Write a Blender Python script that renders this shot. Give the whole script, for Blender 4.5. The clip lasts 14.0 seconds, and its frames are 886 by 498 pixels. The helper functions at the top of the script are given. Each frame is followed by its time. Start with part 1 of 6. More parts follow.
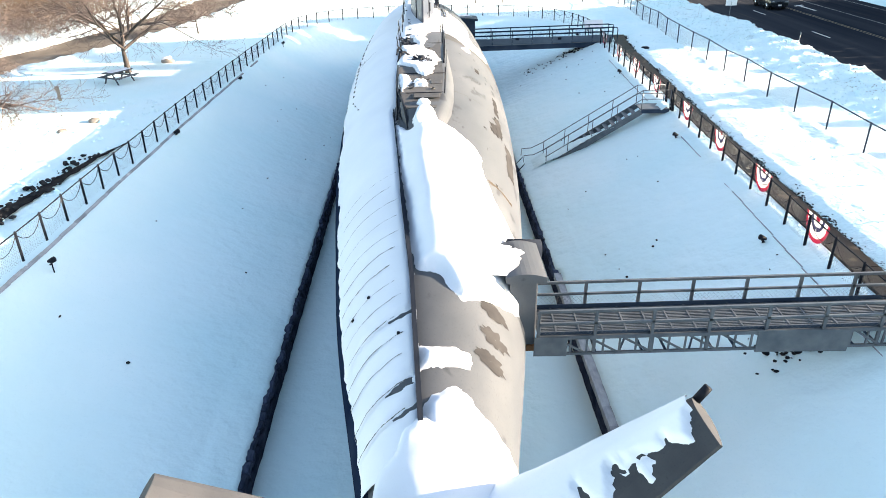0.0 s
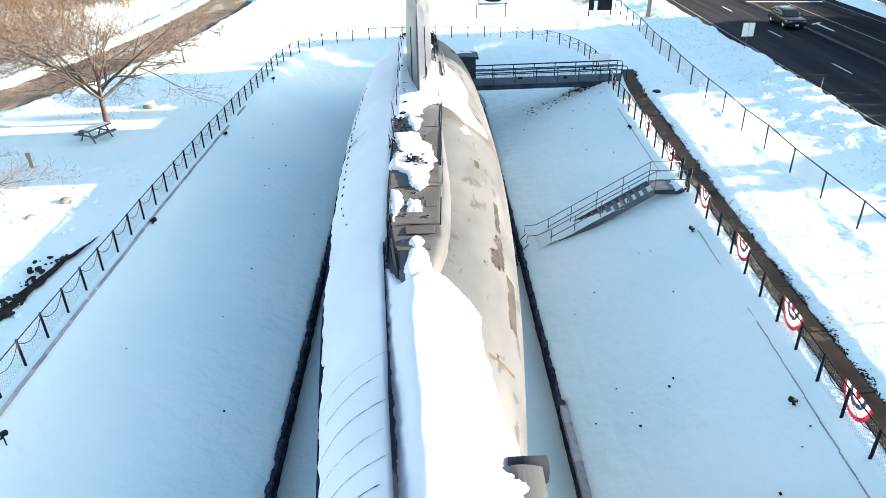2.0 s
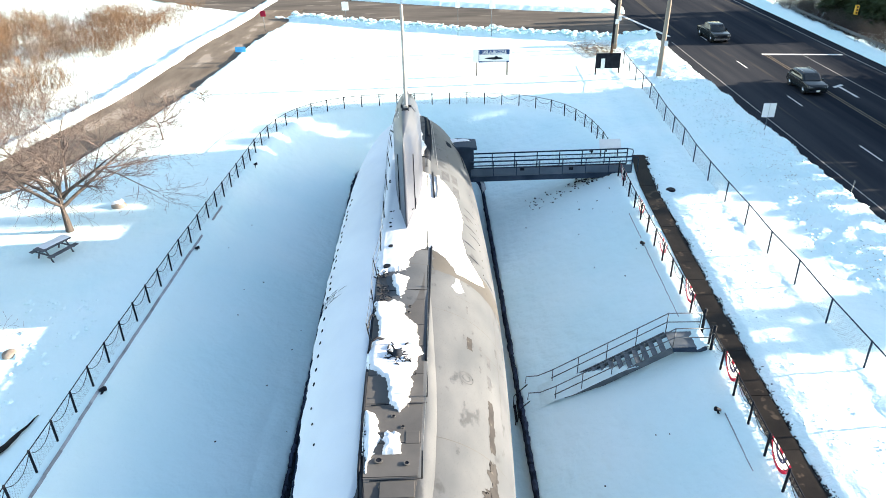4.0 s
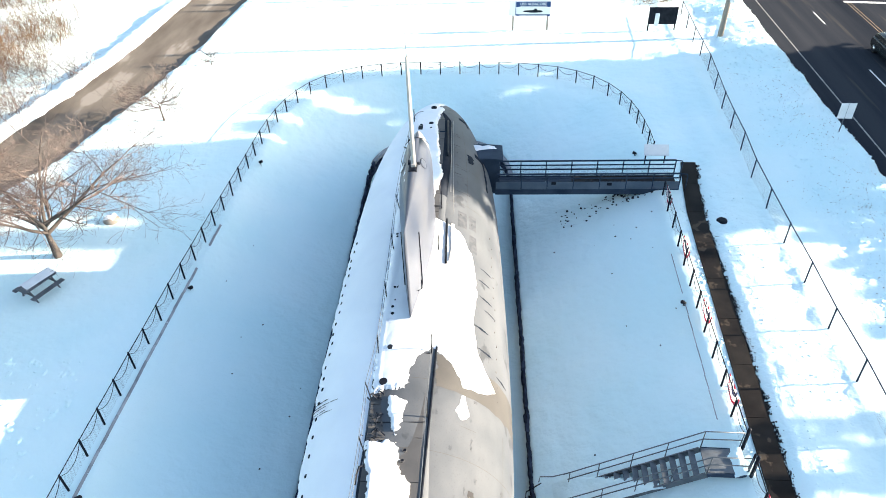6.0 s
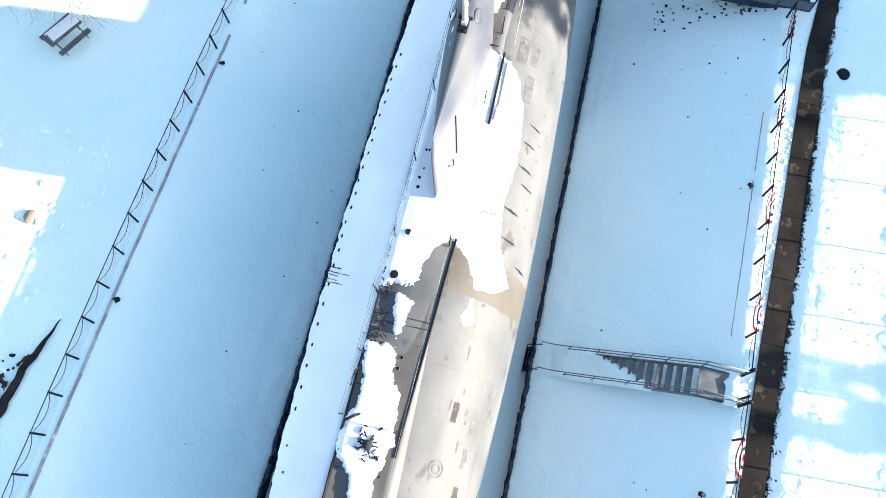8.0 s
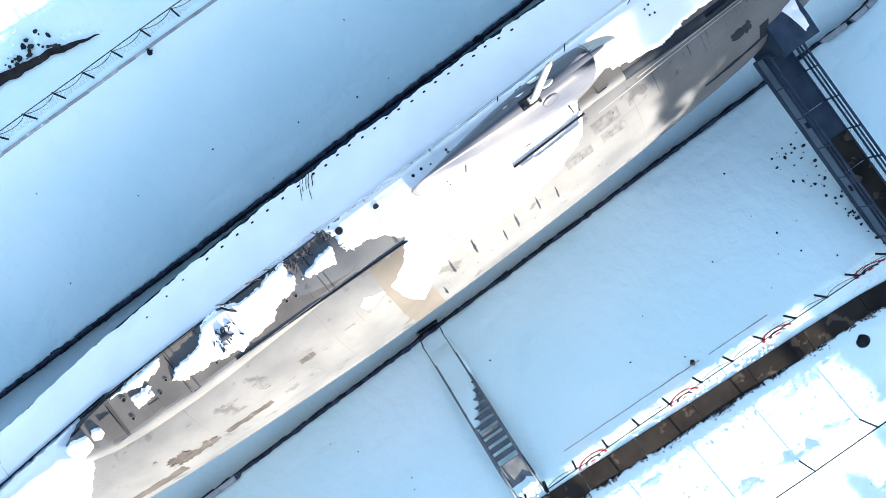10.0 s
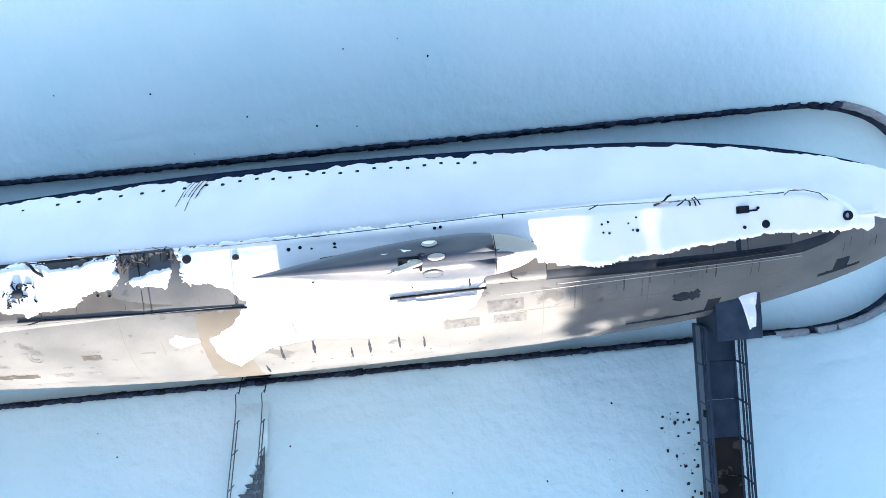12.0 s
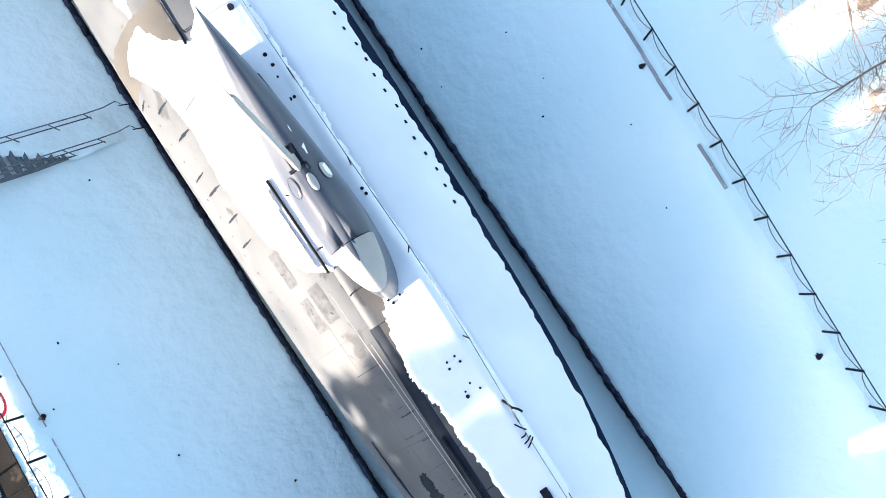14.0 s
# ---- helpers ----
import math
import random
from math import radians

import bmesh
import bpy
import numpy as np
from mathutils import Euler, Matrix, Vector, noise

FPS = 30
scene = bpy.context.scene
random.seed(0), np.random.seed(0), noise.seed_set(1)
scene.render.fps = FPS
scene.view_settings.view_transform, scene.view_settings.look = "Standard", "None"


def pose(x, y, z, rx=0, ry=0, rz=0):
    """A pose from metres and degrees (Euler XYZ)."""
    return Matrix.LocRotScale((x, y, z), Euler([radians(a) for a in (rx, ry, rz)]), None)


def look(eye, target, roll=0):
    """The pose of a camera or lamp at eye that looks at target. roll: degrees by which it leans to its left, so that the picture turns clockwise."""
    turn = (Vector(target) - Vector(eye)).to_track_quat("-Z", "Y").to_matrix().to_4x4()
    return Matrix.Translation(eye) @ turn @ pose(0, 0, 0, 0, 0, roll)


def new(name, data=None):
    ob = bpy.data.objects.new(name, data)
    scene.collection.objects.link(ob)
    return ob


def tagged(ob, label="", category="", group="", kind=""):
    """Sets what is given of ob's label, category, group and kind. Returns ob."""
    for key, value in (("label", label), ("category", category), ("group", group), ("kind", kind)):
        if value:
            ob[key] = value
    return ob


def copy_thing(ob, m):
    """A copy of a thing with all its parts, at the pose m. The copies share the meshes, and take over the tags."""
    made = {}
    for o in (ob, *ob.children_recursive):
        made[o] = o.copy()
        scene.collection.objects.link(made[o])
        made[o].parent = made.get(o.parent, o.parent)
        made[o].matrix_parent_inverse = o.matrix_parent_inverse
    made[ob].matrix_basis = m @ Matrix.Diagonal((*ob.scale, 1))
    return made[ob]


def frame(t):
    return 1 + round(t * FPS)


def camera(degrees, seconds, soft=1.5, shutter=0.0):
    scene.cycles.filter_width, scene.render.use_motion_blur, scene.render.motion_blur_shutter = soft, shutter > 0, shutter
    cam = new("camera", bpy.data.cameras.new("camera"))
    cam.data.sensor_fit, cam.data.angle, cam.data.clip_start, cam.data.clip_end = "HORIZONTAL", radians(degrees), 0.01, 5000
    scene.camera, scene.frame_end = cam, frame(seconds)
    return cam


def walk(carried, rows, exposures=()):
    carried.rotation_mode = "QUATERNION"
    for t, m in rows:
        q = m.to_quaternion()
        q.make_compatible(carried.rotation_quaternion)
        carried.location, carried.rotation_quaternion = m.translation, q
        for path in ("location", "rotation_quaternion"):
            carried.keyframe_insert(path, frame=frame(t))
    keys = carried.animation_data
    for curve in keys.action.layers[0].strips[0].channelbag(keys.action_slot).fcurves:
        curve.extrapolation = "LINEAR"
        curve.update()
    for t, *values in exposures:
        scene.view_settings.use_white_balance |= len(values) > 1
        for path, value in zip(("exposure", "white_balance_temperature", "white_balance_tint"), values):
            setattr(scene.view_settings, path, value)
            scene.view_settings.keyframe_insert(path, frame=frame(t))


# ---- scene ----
cam = camera(65.21, 14.0, soft=0.8)
ROWS = [
    (0.0, -0.000, -0.008, 10.444, 63.187, 0.817, -0.060),
    (0.5, 0.038, 0.985, 11.527, 60.947, 0.795, 0.001),
    (1.0, 0.083, 2.175, 12.504, 60.842, 0.832, 0.025),
    (1.5, 0.149, 3.503, 13.561, 60.758, 0.845, 0.021),
    (2.0, 0.265, 4.942, 14.567, 60.806, 0.893, 0.047),
    (2.5, 0.437, 6.527, 15.601, 60.895, 0.925, 0.126),
    (3.0, 0.575, 8.195, 16.618, 61.028, 0.906, 0.140),
    (3.5, 0.737, 9.997, 17.741, 61.163, 0.945, 0.194),
    (4.0, 0.916, 11.899, 18.859, 60.827, 0.966, 0.361),
    (4.2, 1.012, 12.673, 19.354, 60.085, 0.978, 0.640),
    (6.3, 2.066, 21.510, 24.456, 47.688, 1.436, 4.435),
    (6.5, 2.089, 22.418, 24.938, 44.620, 1.351, 4.855),
    (7.0, 2.241, 24.927, 26.244, 36.209, 1.404, 6.254),
    (7.5, 2.369, 27.318, 27.152, 28.152, 1.435, 9.664),
    (7.7, 2.377, 28.298, 27.442, 24.924, 1.414, 11.559),
    (9.8, 1.097, 39.142, 30.917, -0.763, 0.624, 49.569),
    (10.0, 0.965, 39.894, 30.774, -0.510, 0.448, 55.074),
    (10.5, 0.487, 41.536, 30.261, -0.216, 0.115, 64.435),
    (11.0, -0.349, 43.331, 29.663, -0.603, 0.367, 71.656),
    (11.5, -1.243, 44.529, 28.952, -0.699, 0.189, 77.780),
    (12.0, -1.857, 45.669, 28.181, -0.676, 0.138, 86.158),
    (12.5, -2.186, 46.754, 27.384, -0.619, -0.081, 97.087),
    (13.0, -2.330, 47.764, 26.611, -0.792, -0.388, 115.507),
    (13.5, -2.434, 48.402, 25.883, -0.689, -0.937, 133.791),
    (14.0, -2.426, 49.307, 25.098, 4.027, -0.816, 148.458),
]
walk(cam, [(t, pose(x, y, z, rx, ry, rz)) for t, x, y, z, rx, ry, rz in ROWS],
     [(0.0, 2.31, 7550, 11), (4.0, 2.20, 7200, 8), (6.5, 2.21, 7050, 8), (7.5, 2.31, 7000, 8), (10.0, 2.43, 6900, 9), (14.0, 2.45, 6980, 11)])

# ---- world, sun, exposure ----
SUN_EL, SUN_AZ = 14.5, 4.5
sky_world = bpy.data.worlds.new("winter_sky")
scene.world = sky_world
sky_world.use_nodes = True
_t = sky_world.node_tree
_s = _t.nodes.new("ShaderNodeTexSky")
_s.sky_type, _s.sun_disc = "NISHITA", False
_s.sun_elevation, _s.sun_rotation = radians(SUN_EL), radians(90 - SUN_AZ)
_s.ozone_density = 1.6
_t.links.new(_s.outputs["Color"], _t.nodes["Background"].inputs["Color"])
_t.nodes["Background"].inputs["Strength"].default_value = 0.115
sun_dir = Vector((math.cos(radians(SUN_EL)) * math.cos(radians(SUN_AZ)), math.cos(radians(SUN_EL)) * math.sin(radians(SUN_AZ)), math.sin(radians(SUN_EL))))
_l = bpy.data.lights.new("sun", "SUN")
_l.energy, _l.angle, _l.color = 4.9, radians(0.5), (1.0, 0.88, 0.76)
sun = new("sun", _l)
sun.matrix_basis = look(sun_dir * 200, (0, 0, 0))


# ---- materials ----
def surface(name, low, high, scale=1.0, rough=0.6, metal=0.0, bump=0.2, grain=30.0, stretch=(1, 1, 1), spots=None, spot_scale=0.5, spot_cut=0.62, jitter=0.0, depth=0.01, swell=0.0, swell_scale=0.5, fleck=0.72, gloss=None):
    """Two colours mixed by noise, finer grain over them, spots of a third colour, relief from the grain and a wider swell."""
    m = bpy.data.materials.new(name)
    m.use_nodes = True
    t = m.node_tree
    b = t.nodes["Principled BSDF"]
    n, k = t.nodes.new, t.links.new
    tc, mp = n("ShaderNodeTexCoord"), n("ShaderNodeMapping")
    mp.inputs["Scale"].default_value = stretch
    k(tc.outputs["Object"], mp.inputs["Vector"])

    def field(s, detail):
        f = n("ShaderNodeTexNoise")
        f.inputs["Scale"].default_value, f.inputs["Detail"].default_value = s, detail
        k(mp.outputs["Vector"], f.inputs["Vector"])
        return f.outputs["Fac"]

    def ramp(src, a, c):
        r = n("ShaderNodeMapRange")
        r.inputs["From Min"].default_value, r.inputs["From Max"].default_value = a, c
        k(src, r.inputs["Value"])
        return r.outputs["Result"]

    def mix(fac, a, c):
        x = n("ShaderNodeMix")
        x.data_type = "RGBA"
        k(fac, x.inputs["Factor"])
        for v, sock in ((a, x.inputs[6]), (c, x.inputs[7])):
            if isinstance(v, tuple):
                sock.default_value = (*v, 1)
            else:
                k(v, sock)
        return x.outputs[2]

    wide, fine = field(scale, 6), field(grain, 4)
    col = mix(ramp(wide, 0.32, 0.68), low, high)
    dark = tuple(c * fleck for c in low)
    col = mix(ramp(fine, 0.58, 0.95), col, dark)
    if spots:
        col = mix(ramp(field(spot_scale, 7), spot_cut, spot_cut + 0.05), col, spots)
    if jitter:
        oi, hs = n("ShaderNodeObjectInfo"), n("ShaderNodeHueSaturation")
        r = n("ShaderNodeMapRange")
        r.inputs["To Min"].default_value, r.inputs["To Max"].default_value = 1 - jitter, 1 + jitter
        k(oi.outputs["Random"], r.inputs["Value"])
        k(r.outputs["Result"], hs.inputs["Value"])
        k(col, hs.inputs["Color"])
        col = hs.outputs["Color"]
    k(col, b.inputs["Base Color"])
    b.inputs["Metallic"].default_value = metal
    b.inputs["Specular IOR Level"].default_value = gloss if gloss is not None else (0.5 if rough < 0.3 or metal else 0.16)
    rr = n("ShaderNodeMapRange")
    rr.inputs["To Min"].default_value, rr.inputs["To Max"].default_value = max(rough - 0.12, 0.05), min(rough + 0.12, 1)
    k(wide, rr.inputs["Value"])
    k(rr.outputs["Result"], b.inputs["Roughness"])
    bp = n("ShaderNodeBump")
    bp.inputs["Strength"].default_value, bp.inputs["Distance"].default_value = bump, depth
    k(fine, bp.inputs["Height"])
    if swell:
        b2 = n("ShaderNodeBump")
        b2.inputs["Strength"].default_value, b2.inputs["Distance"].default_value = swell, 0.12
        k(field(swell_scale, 5), b2.inputs["Height"])
        k(b2.outputs["Normal"], bp.inputs["Normal"])
    k(bp.outputs["Normal"], b.inputs["Normal"])
    return m


SNOW = surface("snow", (0.63, 0.83, 0.85), (0.74, 0.875, 0.885), 0.16, 0.72, 0, 0.10, 14, depth=0.022, fleck=0.95, swell=1.0, swell_scale=1.4)
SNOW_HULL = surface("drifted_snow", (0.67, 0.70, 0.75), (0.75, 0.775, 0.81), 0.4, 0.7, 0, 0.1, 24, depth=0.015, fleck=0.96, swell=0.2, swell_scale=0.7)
HULL = surface("weathered_hull_paint", (0.071, 0.079, 0.090), (0.107, 0.115, 0.127), 0.7, 0.52, 0, 0.12, 26, stretch=(1, 0.6, 1), spots=(0.054, 0.059, 0.067), spot_scale=1.3, spot_cut=0.62, gloss=0.1)
HULL_DARK = surface("dark_blue_grey", (0.014, 0.019, 0.029), (0.030, 0.035, 0.045), 0.9, 0.6, 0, 0.08, 30, gloss=0.0)
FIN = surface("grey_fin_paint", (0.04, 0.043, 0.05), (0.07, 0.073, 0.08), 0.8, 0.6, 0, 0.1, 30, gloss=0.05)
WORN = surface("worn_paint", (0.056, 0.062, 0.072), (0.104, 0.110, 0.120), 3.5, 0.7, 0, 0.15, 30, spots=(0.045, 0.047, 0.050), spot_scale=4.0, spot_cut=0.62, gloss=0.1)
PATCH = surface("grey_repaint", (0.036, 0.036, 0.038), (0.060, 0.059, 0.060), 1.5, 0.65, 0, 0.1, 30, spots=(0.09, 0.085, 0.08), spot_scale=3.0, spot_cut=0.66, gloss=0.0)
LOW_BAND = surface("dark_low_band", (0.007, 0.014, 0.032), (0.016, 0.026, 0.05), 0.9, 0.6, 0, 0.08, 30, gloss=0.0)
HULL_BROWN = surface("brown_primer", (0.060, 0.058, 0.056), (0.086, 0.083, 0.079), 0.6, 0.6, 0, 0.08, 30)
DECK = surface("deck_paint", (0.066, 0.066, 0.068), (0.098, 0.096, 0.096), 0.8, 0.7, 0, 0.25, 60, spots=(0.13, 0.124, 0.12), spot_scale=1.2, spot_cut=0.68, jitter=0.10, gloss=0.2)
SAIL = surface("sail_paint", (0.050, 0.061, 0.086), (0.084, 0.093, 0.114), 0.6, 0.34, 0, 0.06, 35, stretch=(1, 1, 0.35), spots=(0.085, 0.093, 0.11), spot_scale=0.6, spot_cut=0.68)
PALE = surface("pale_panel", (0.30, 0.295, 0.29), (0.38, 0.37, 0.36), 0.8, 0.5, 0, 0.06, 35)
BLACK = surface("black_paint", (0.006, 0.008, 0.013), (0.015, 0.018, 0.025), 3, 0.5, 0.0, 0.1, 60, gloss=0.08)
RUST = surface("rust", (0.16, 0.075, 0.035), (0.25, 0.13, 0.07), 3, 0.85, 0, 0.4, 40)
RUSTY = surface("rust_stain", (0.075, 0.061, 0.049), (0.10, 0.083, 0.066), 3, 0.8, 0, 0.2, 40, gloss=0.0)
GALV = surface("galvanised_steel", (0.09, 0.105, 0.12), (0.155, 0.17, 0.185), 2.5, 0.5, 0.55, 0.1, 50)
BLUEGREY = surface("blue_grey_steel", (0.018, 0.032, 0.055), (0.038, 0.057, 0.088), 1.2, 0.5, 0.1, 0.1, 40, gloss=0.1)
MESH = surface("painted_mesh_panel", (0.05, 0.075, 0.11), (0.08, 0.11, 0.15), 1.2, 0.5, 0.1, 0.1, 40)
KERB = surface("kerb_concrete", (0.23, 0.245, 0.265), (0.40, 0.415, 0.435), 1.6, 0.9, 0, 0.4, 22, depth=0.02, spots=(0.66, 0.70, 0.74), spot_scale=2.4, spot_cut=0.66, jitter=0.18, gloss=0.0)
STONE = surface("rim_stone", (0.02, 0.029, 0.052), (0.066, 0.08, 0.115), 1.2, 0.9, 0, 0.6, 14, depth=0.04, jitter=0.35, gloss=0.0)
ROCK = surface("dark_rock", (0.016, 0.018, 0.022), (0.05, 0.05, 0.052), 2.0, 0.9, 0, 0.6, 14, depth=0.04, jitter=0.3, gloss=0.0)
EARTH = surface("wet_earth", (0.014, 0.014, 0.016), (0.042, 0.038, 0.036), 1.5, 0.9, 0, 0.7, 20, depth=0.03, gloss=0.0)
ASPHALT = surface("asphalt", (0.020, 0.024, 0.032), (0.046, 0.049, 0.056), 0.45, 0.75, 0, 0.3, 60, stretch=(1, 0.045, 1), spots=(0.066, 0.063, 0.060), spot_scale=0.6, spot_cut=0.6, gloss=0.0)
STREET = surface("salted_asphalt", (0.075, 0.070, 0.066), (0.135, 0.122, 0.110), 0.35, 0.85, 0, 0.3, 40, stretch=(0.3, 1, 1), spots=(0.17, 0.155, 0.14), spot_scale=0.5, spot_cut=0.6, gloss=0.0)
DRIVE = surface("salted_drive", (0.115, 0.098, 0.083), (0.20, 0.172, 0.145), 0.5, 0.85, 0, 0.3, 40, stretch=(1, 0.3, 1), spots=(0.26, 0.23, 0.20), spot_scale=0.5, spot_cut=0.58, gloss=0.0)
PATH = surface("wet_path", (0.010, 0.0095, 0.010), (0.027, 0.024, 0.022), 0.7, 0.55, 0, 0.3, 50, spots=(0.062, 0.050, 0.040), spot_scale=1.6, spot_cut=0.60, jitter=0.1, gloss=0.04)
PAINT_W = surface("road_paint", (0.55, 0.55, 0.53), (0.72, 0.72, 0.70), 2, 0.7, 0, 0.2, 40)
PAINT_WORN = surface("worn_road_paint", (0.12, 0.12, 0.12), (0.34, 0.34, 0.33), 3, 0.7, 0, 0.2, 40)
PAINT_Y = surface("yellow_road_paint", (0.14, 0.11, 0.075), (0.26, 0.20, 0.13), 2, 0.7, 0, 0.2, 40)
BARK = surface("bark", (0.050, 0.043, 0.040), (0.10, 0.085, 0.076), 3, 0.9, 0, 0.6, 20, stretch=(1, 1, 0.3), depth=0.02)
TWIG = surface("twigs", (0.105, 0.082, 0.074), (0.175, 0.138, 0.124), 2, 0.9, 0, 0.2, 30)
BRUSH = surface("dry_brush", (0.10, 0.062, 0.04), (0.20, 0.135, 0.088), 0.3, 0.9, 0, 0.2, 20)
NEEDLE = surface("conifer_needles", (0.018, 0.032, 0.016), (0.05, 0.07, 0.035), 0.8, 0.8, 0, 0.3, 20)
WOOD = surface("weathered_board", (0.07, 0.08, 0.095), (0.13, 0.14, 0.155), 2, 0.8, 0, 0.3, 30, stretch=(1, 0.2, 1))
POLE = surface("pole_wood", (0.20, 0.17, 0.145), (0.30, 0.265, 0.23), 1.5, 0.9, 0, 0.3, 30, stretch=(1, 1, 0.2))
WHITE = surface("white_paint", (0.70, 0.71, 0.72), (0.80, 0.80, 0.80), 1.5, 0.5, 0, 0.05, 40)
NAVY = surface("navy_paint", (0.02, 0.05, 0.14), (0.03, 0.07, 0.18), 1.5, 0.5, 0, 0.05, 40)
SKYBLUE = surface("bright_blue_paint", (0.05, 0.30, 0.60), (0.07, 0.36, 0.68), 1.5, 0.5, 0, 0.05, 40)
def cloth(name, low, high, thin=0.5):
    """Thin dyed cloth that lets the sun glow through."""
    m = surface(name, low, high, 4, 0.9, 0, 0.2, 60)
    t = m.node_tree
    b, out = t.nodes["Principled BSDF"], t.nodes["Material Output"]
    glow, mix = t.nodes.new("ShaderNodeBsdfTranslucent"), t.nodes.new("ShaderNodeMixShader")
    mix.inputs[0].default_value = thin
    t.links.new(b.inputs["Base Color"].links[0].from_socket, glow.inputs["Color"])
    t.links.new(b.outputs[0], mix.inputs[1])
    t.links.new(glow.outputs[0], mix.inputs[2])
    t.links.new(mix.outputs[0], out.inputs["Surface"])
    return m


RED = cloth("red_cloth", (0.30, 0.015, 0.045), (0.42, 0.03, 0.07), 0.2)
WCLOTH = cloth("white_cloth", (0.70, 0.70, 0.71), (0.80, 0.80, 0.80))
BCLOTH = cloth("navy_cloth", (0.015, 0.02, 0.05), (0.03, 0.035, 0.08))
YELLOW = surface("signal_yellow", (0.50, 0.28, 0.03), (0.62, 0.36, 0.05), 2, 0.5, 0, 0.1, 30)
CAR = surface("charcoal_car_paint", (0.016, 0.021, 0.024), (0.026, 0.032, 0.036), 1, 0.2, 0.2, 0.02, 60)
GLASS = surface("dark_car_glass", (0.01, 0.012, 0.014), (0.02, 0.022, 0.025), 1, 0.08, 0, 0.0, 60)
CHROME = surface("chrome", (0.45, 0.46, 0.47), (0.6, 0.6, 0.6), 2, 0.2, 0.9, 0.02, 60)
RUBBER = surface("tyre_rubber", (0.015, 0.015, 0.016), (0.03, 0.03, 0.03), 4, 0.9, 0, 0.2, 40)


# ---- mesh helpers ----
def part(name, bm, material, parent=None, label="", smooth=False):
    me = bpy.data.meshes.new(name)
    bm.to_mesh(me)
    bm.free()
    return finish(name, me, material, parent, label, smooth)


def finish(name, me, material, parent=None, label="", smooth=False):
    for m in (material if isinstance(material, (list, tuple)) else [material]):
        me.materials.append(m)
    if smooth:
        me.polygons.foreach_set("use_smooth", [True] * len(me.polygons))
    ob = new(name, me)
    ob.parent = parent
    if label:
        ob["label"] = label
    return ob


def raw(name, verts, faces, material, parent=None, label="", smooth=False):
    me = bpy.data.meshes.new(name)
    me.from_pydata([tuple(v) for v in verts], [], faces)
    me.update()
    return finish(name, me, material, parent, label, smooth)


def empty(name, m=None, **tags):
    e = new(name)
    e.empty_display_size = 0.3
    if m is not None:
        e.matrix_basis = m
    return tagged(e, **tags)


def box(bm, c, s, rz=0.0, rx=0.0, ry=0.0, bevel=0.0):
    r = bmesh.ops.create_cube(bm, size=1.0)
    m = Matrix.Translation(c) @ Euler((radians(rx), radians(ry), radians(rz))).to_matrix().to_4x4() @ Matrix.Diagonal((*s, 1))
    bmesh.ops.transform(bm, matrix=m, verts=r["verts"])
    if bevel:
        edges = list({e for v in r["verts"] for e in v.link_edges})
        bmesh.ops.bevel(bm, geom=edges, offset=bevel, segments=2, affect="EDGES", profile=0.6)


def tube_data(verts, faces, pts, radii, n=6, cap=True):
    """Appends a tapered tube through pts."""
    pts = [Vector(p) for p in pts]
    base = len(verts)
    up = Vector((0.13, 0.21, 0.97))
    for i, p in enumerate(pts):
        d = (pts[min(i + 1, len(pts) - 1)] - pts[max(i - 1, 0)]).normalized()
        a = d.cross(up if abs(d.dot(up)) < 0.95 else Vector((1, 0, 0))).normalized()
        b = d.cross(a)
        r = radii[i] if isinstance(radii, (list, tuple)) else radii
        for j in range(n):
            g = 2 * math.pi * j / n
            verts.append(p + (a * math.cos(g) + b * math.sin(g)) * r)
    for i in range(len(pts) - 1):
        for j in range(n):
            k = (j + 1) % n
            faces.append((base + i * n + j, base + i * n + k, base + (i + 1) * n + k, base + (i + 1) * n + j))
    if cap:
        faces.append(tuple(base + j for j in reversed(range(n))))
        faces.append(tuple(base + (len(pts) - 1) * n + j for j in range(n)))


def tube(name, pts, radii, material, parent=None, n=8, label="", smooth=True):
    v, f = [], []
    tube_data(v, f, pts, radii, n)
    return raw(name, v, f, material, parent, label, smooth)


def boxpart(name, c, s, material, parent=None, label="", bevel=0.01, **rot):
    bm = bmesh.new()
    box(bm, c, s, bevel=bevel, **rot)
    return part(name, bm, material, parent, label)


def beam(name, a, b, w, h, material, parent=None, label=""):
    """A rectangular bar from a to b."""
    a, b = Vector(a), Vector(b)
    d = (b - a).normalized()
    side = d.cross(Vector((0, 0, 1)))
    side = side.normalized() if side.length > 1e-4 else Vector((1, 0, 0))
    up = side.cross(d)
    v = [p + side * (sx * w / 2) + up * (sz * h / 2) for p in (a, b) for sx, sz in ((-1, -1), (1, -1), (1, 1), (-1, 1))]
    f = [(0, 3, 2, 1), (4, 5, 6, 7), (0, 1, 5, 4), (1, 2, 6, 5), (2, 3, 7, 6), (3, 0, 4, 7)]
    return raw(name, v, f, material, parent, label)


def fbm(x, y, z=0.0, octaves=4):
    return noise.fractal(Vector((x, y, z)), 0.9, 2.0, octaves)


def lerp(v, xs, ys):
    return float(np.interp(v, xs, ys))


def smooth01(v):
    v = min(max(v, 0.0), 1.0)
    return v * v * (3 - 2 * v)


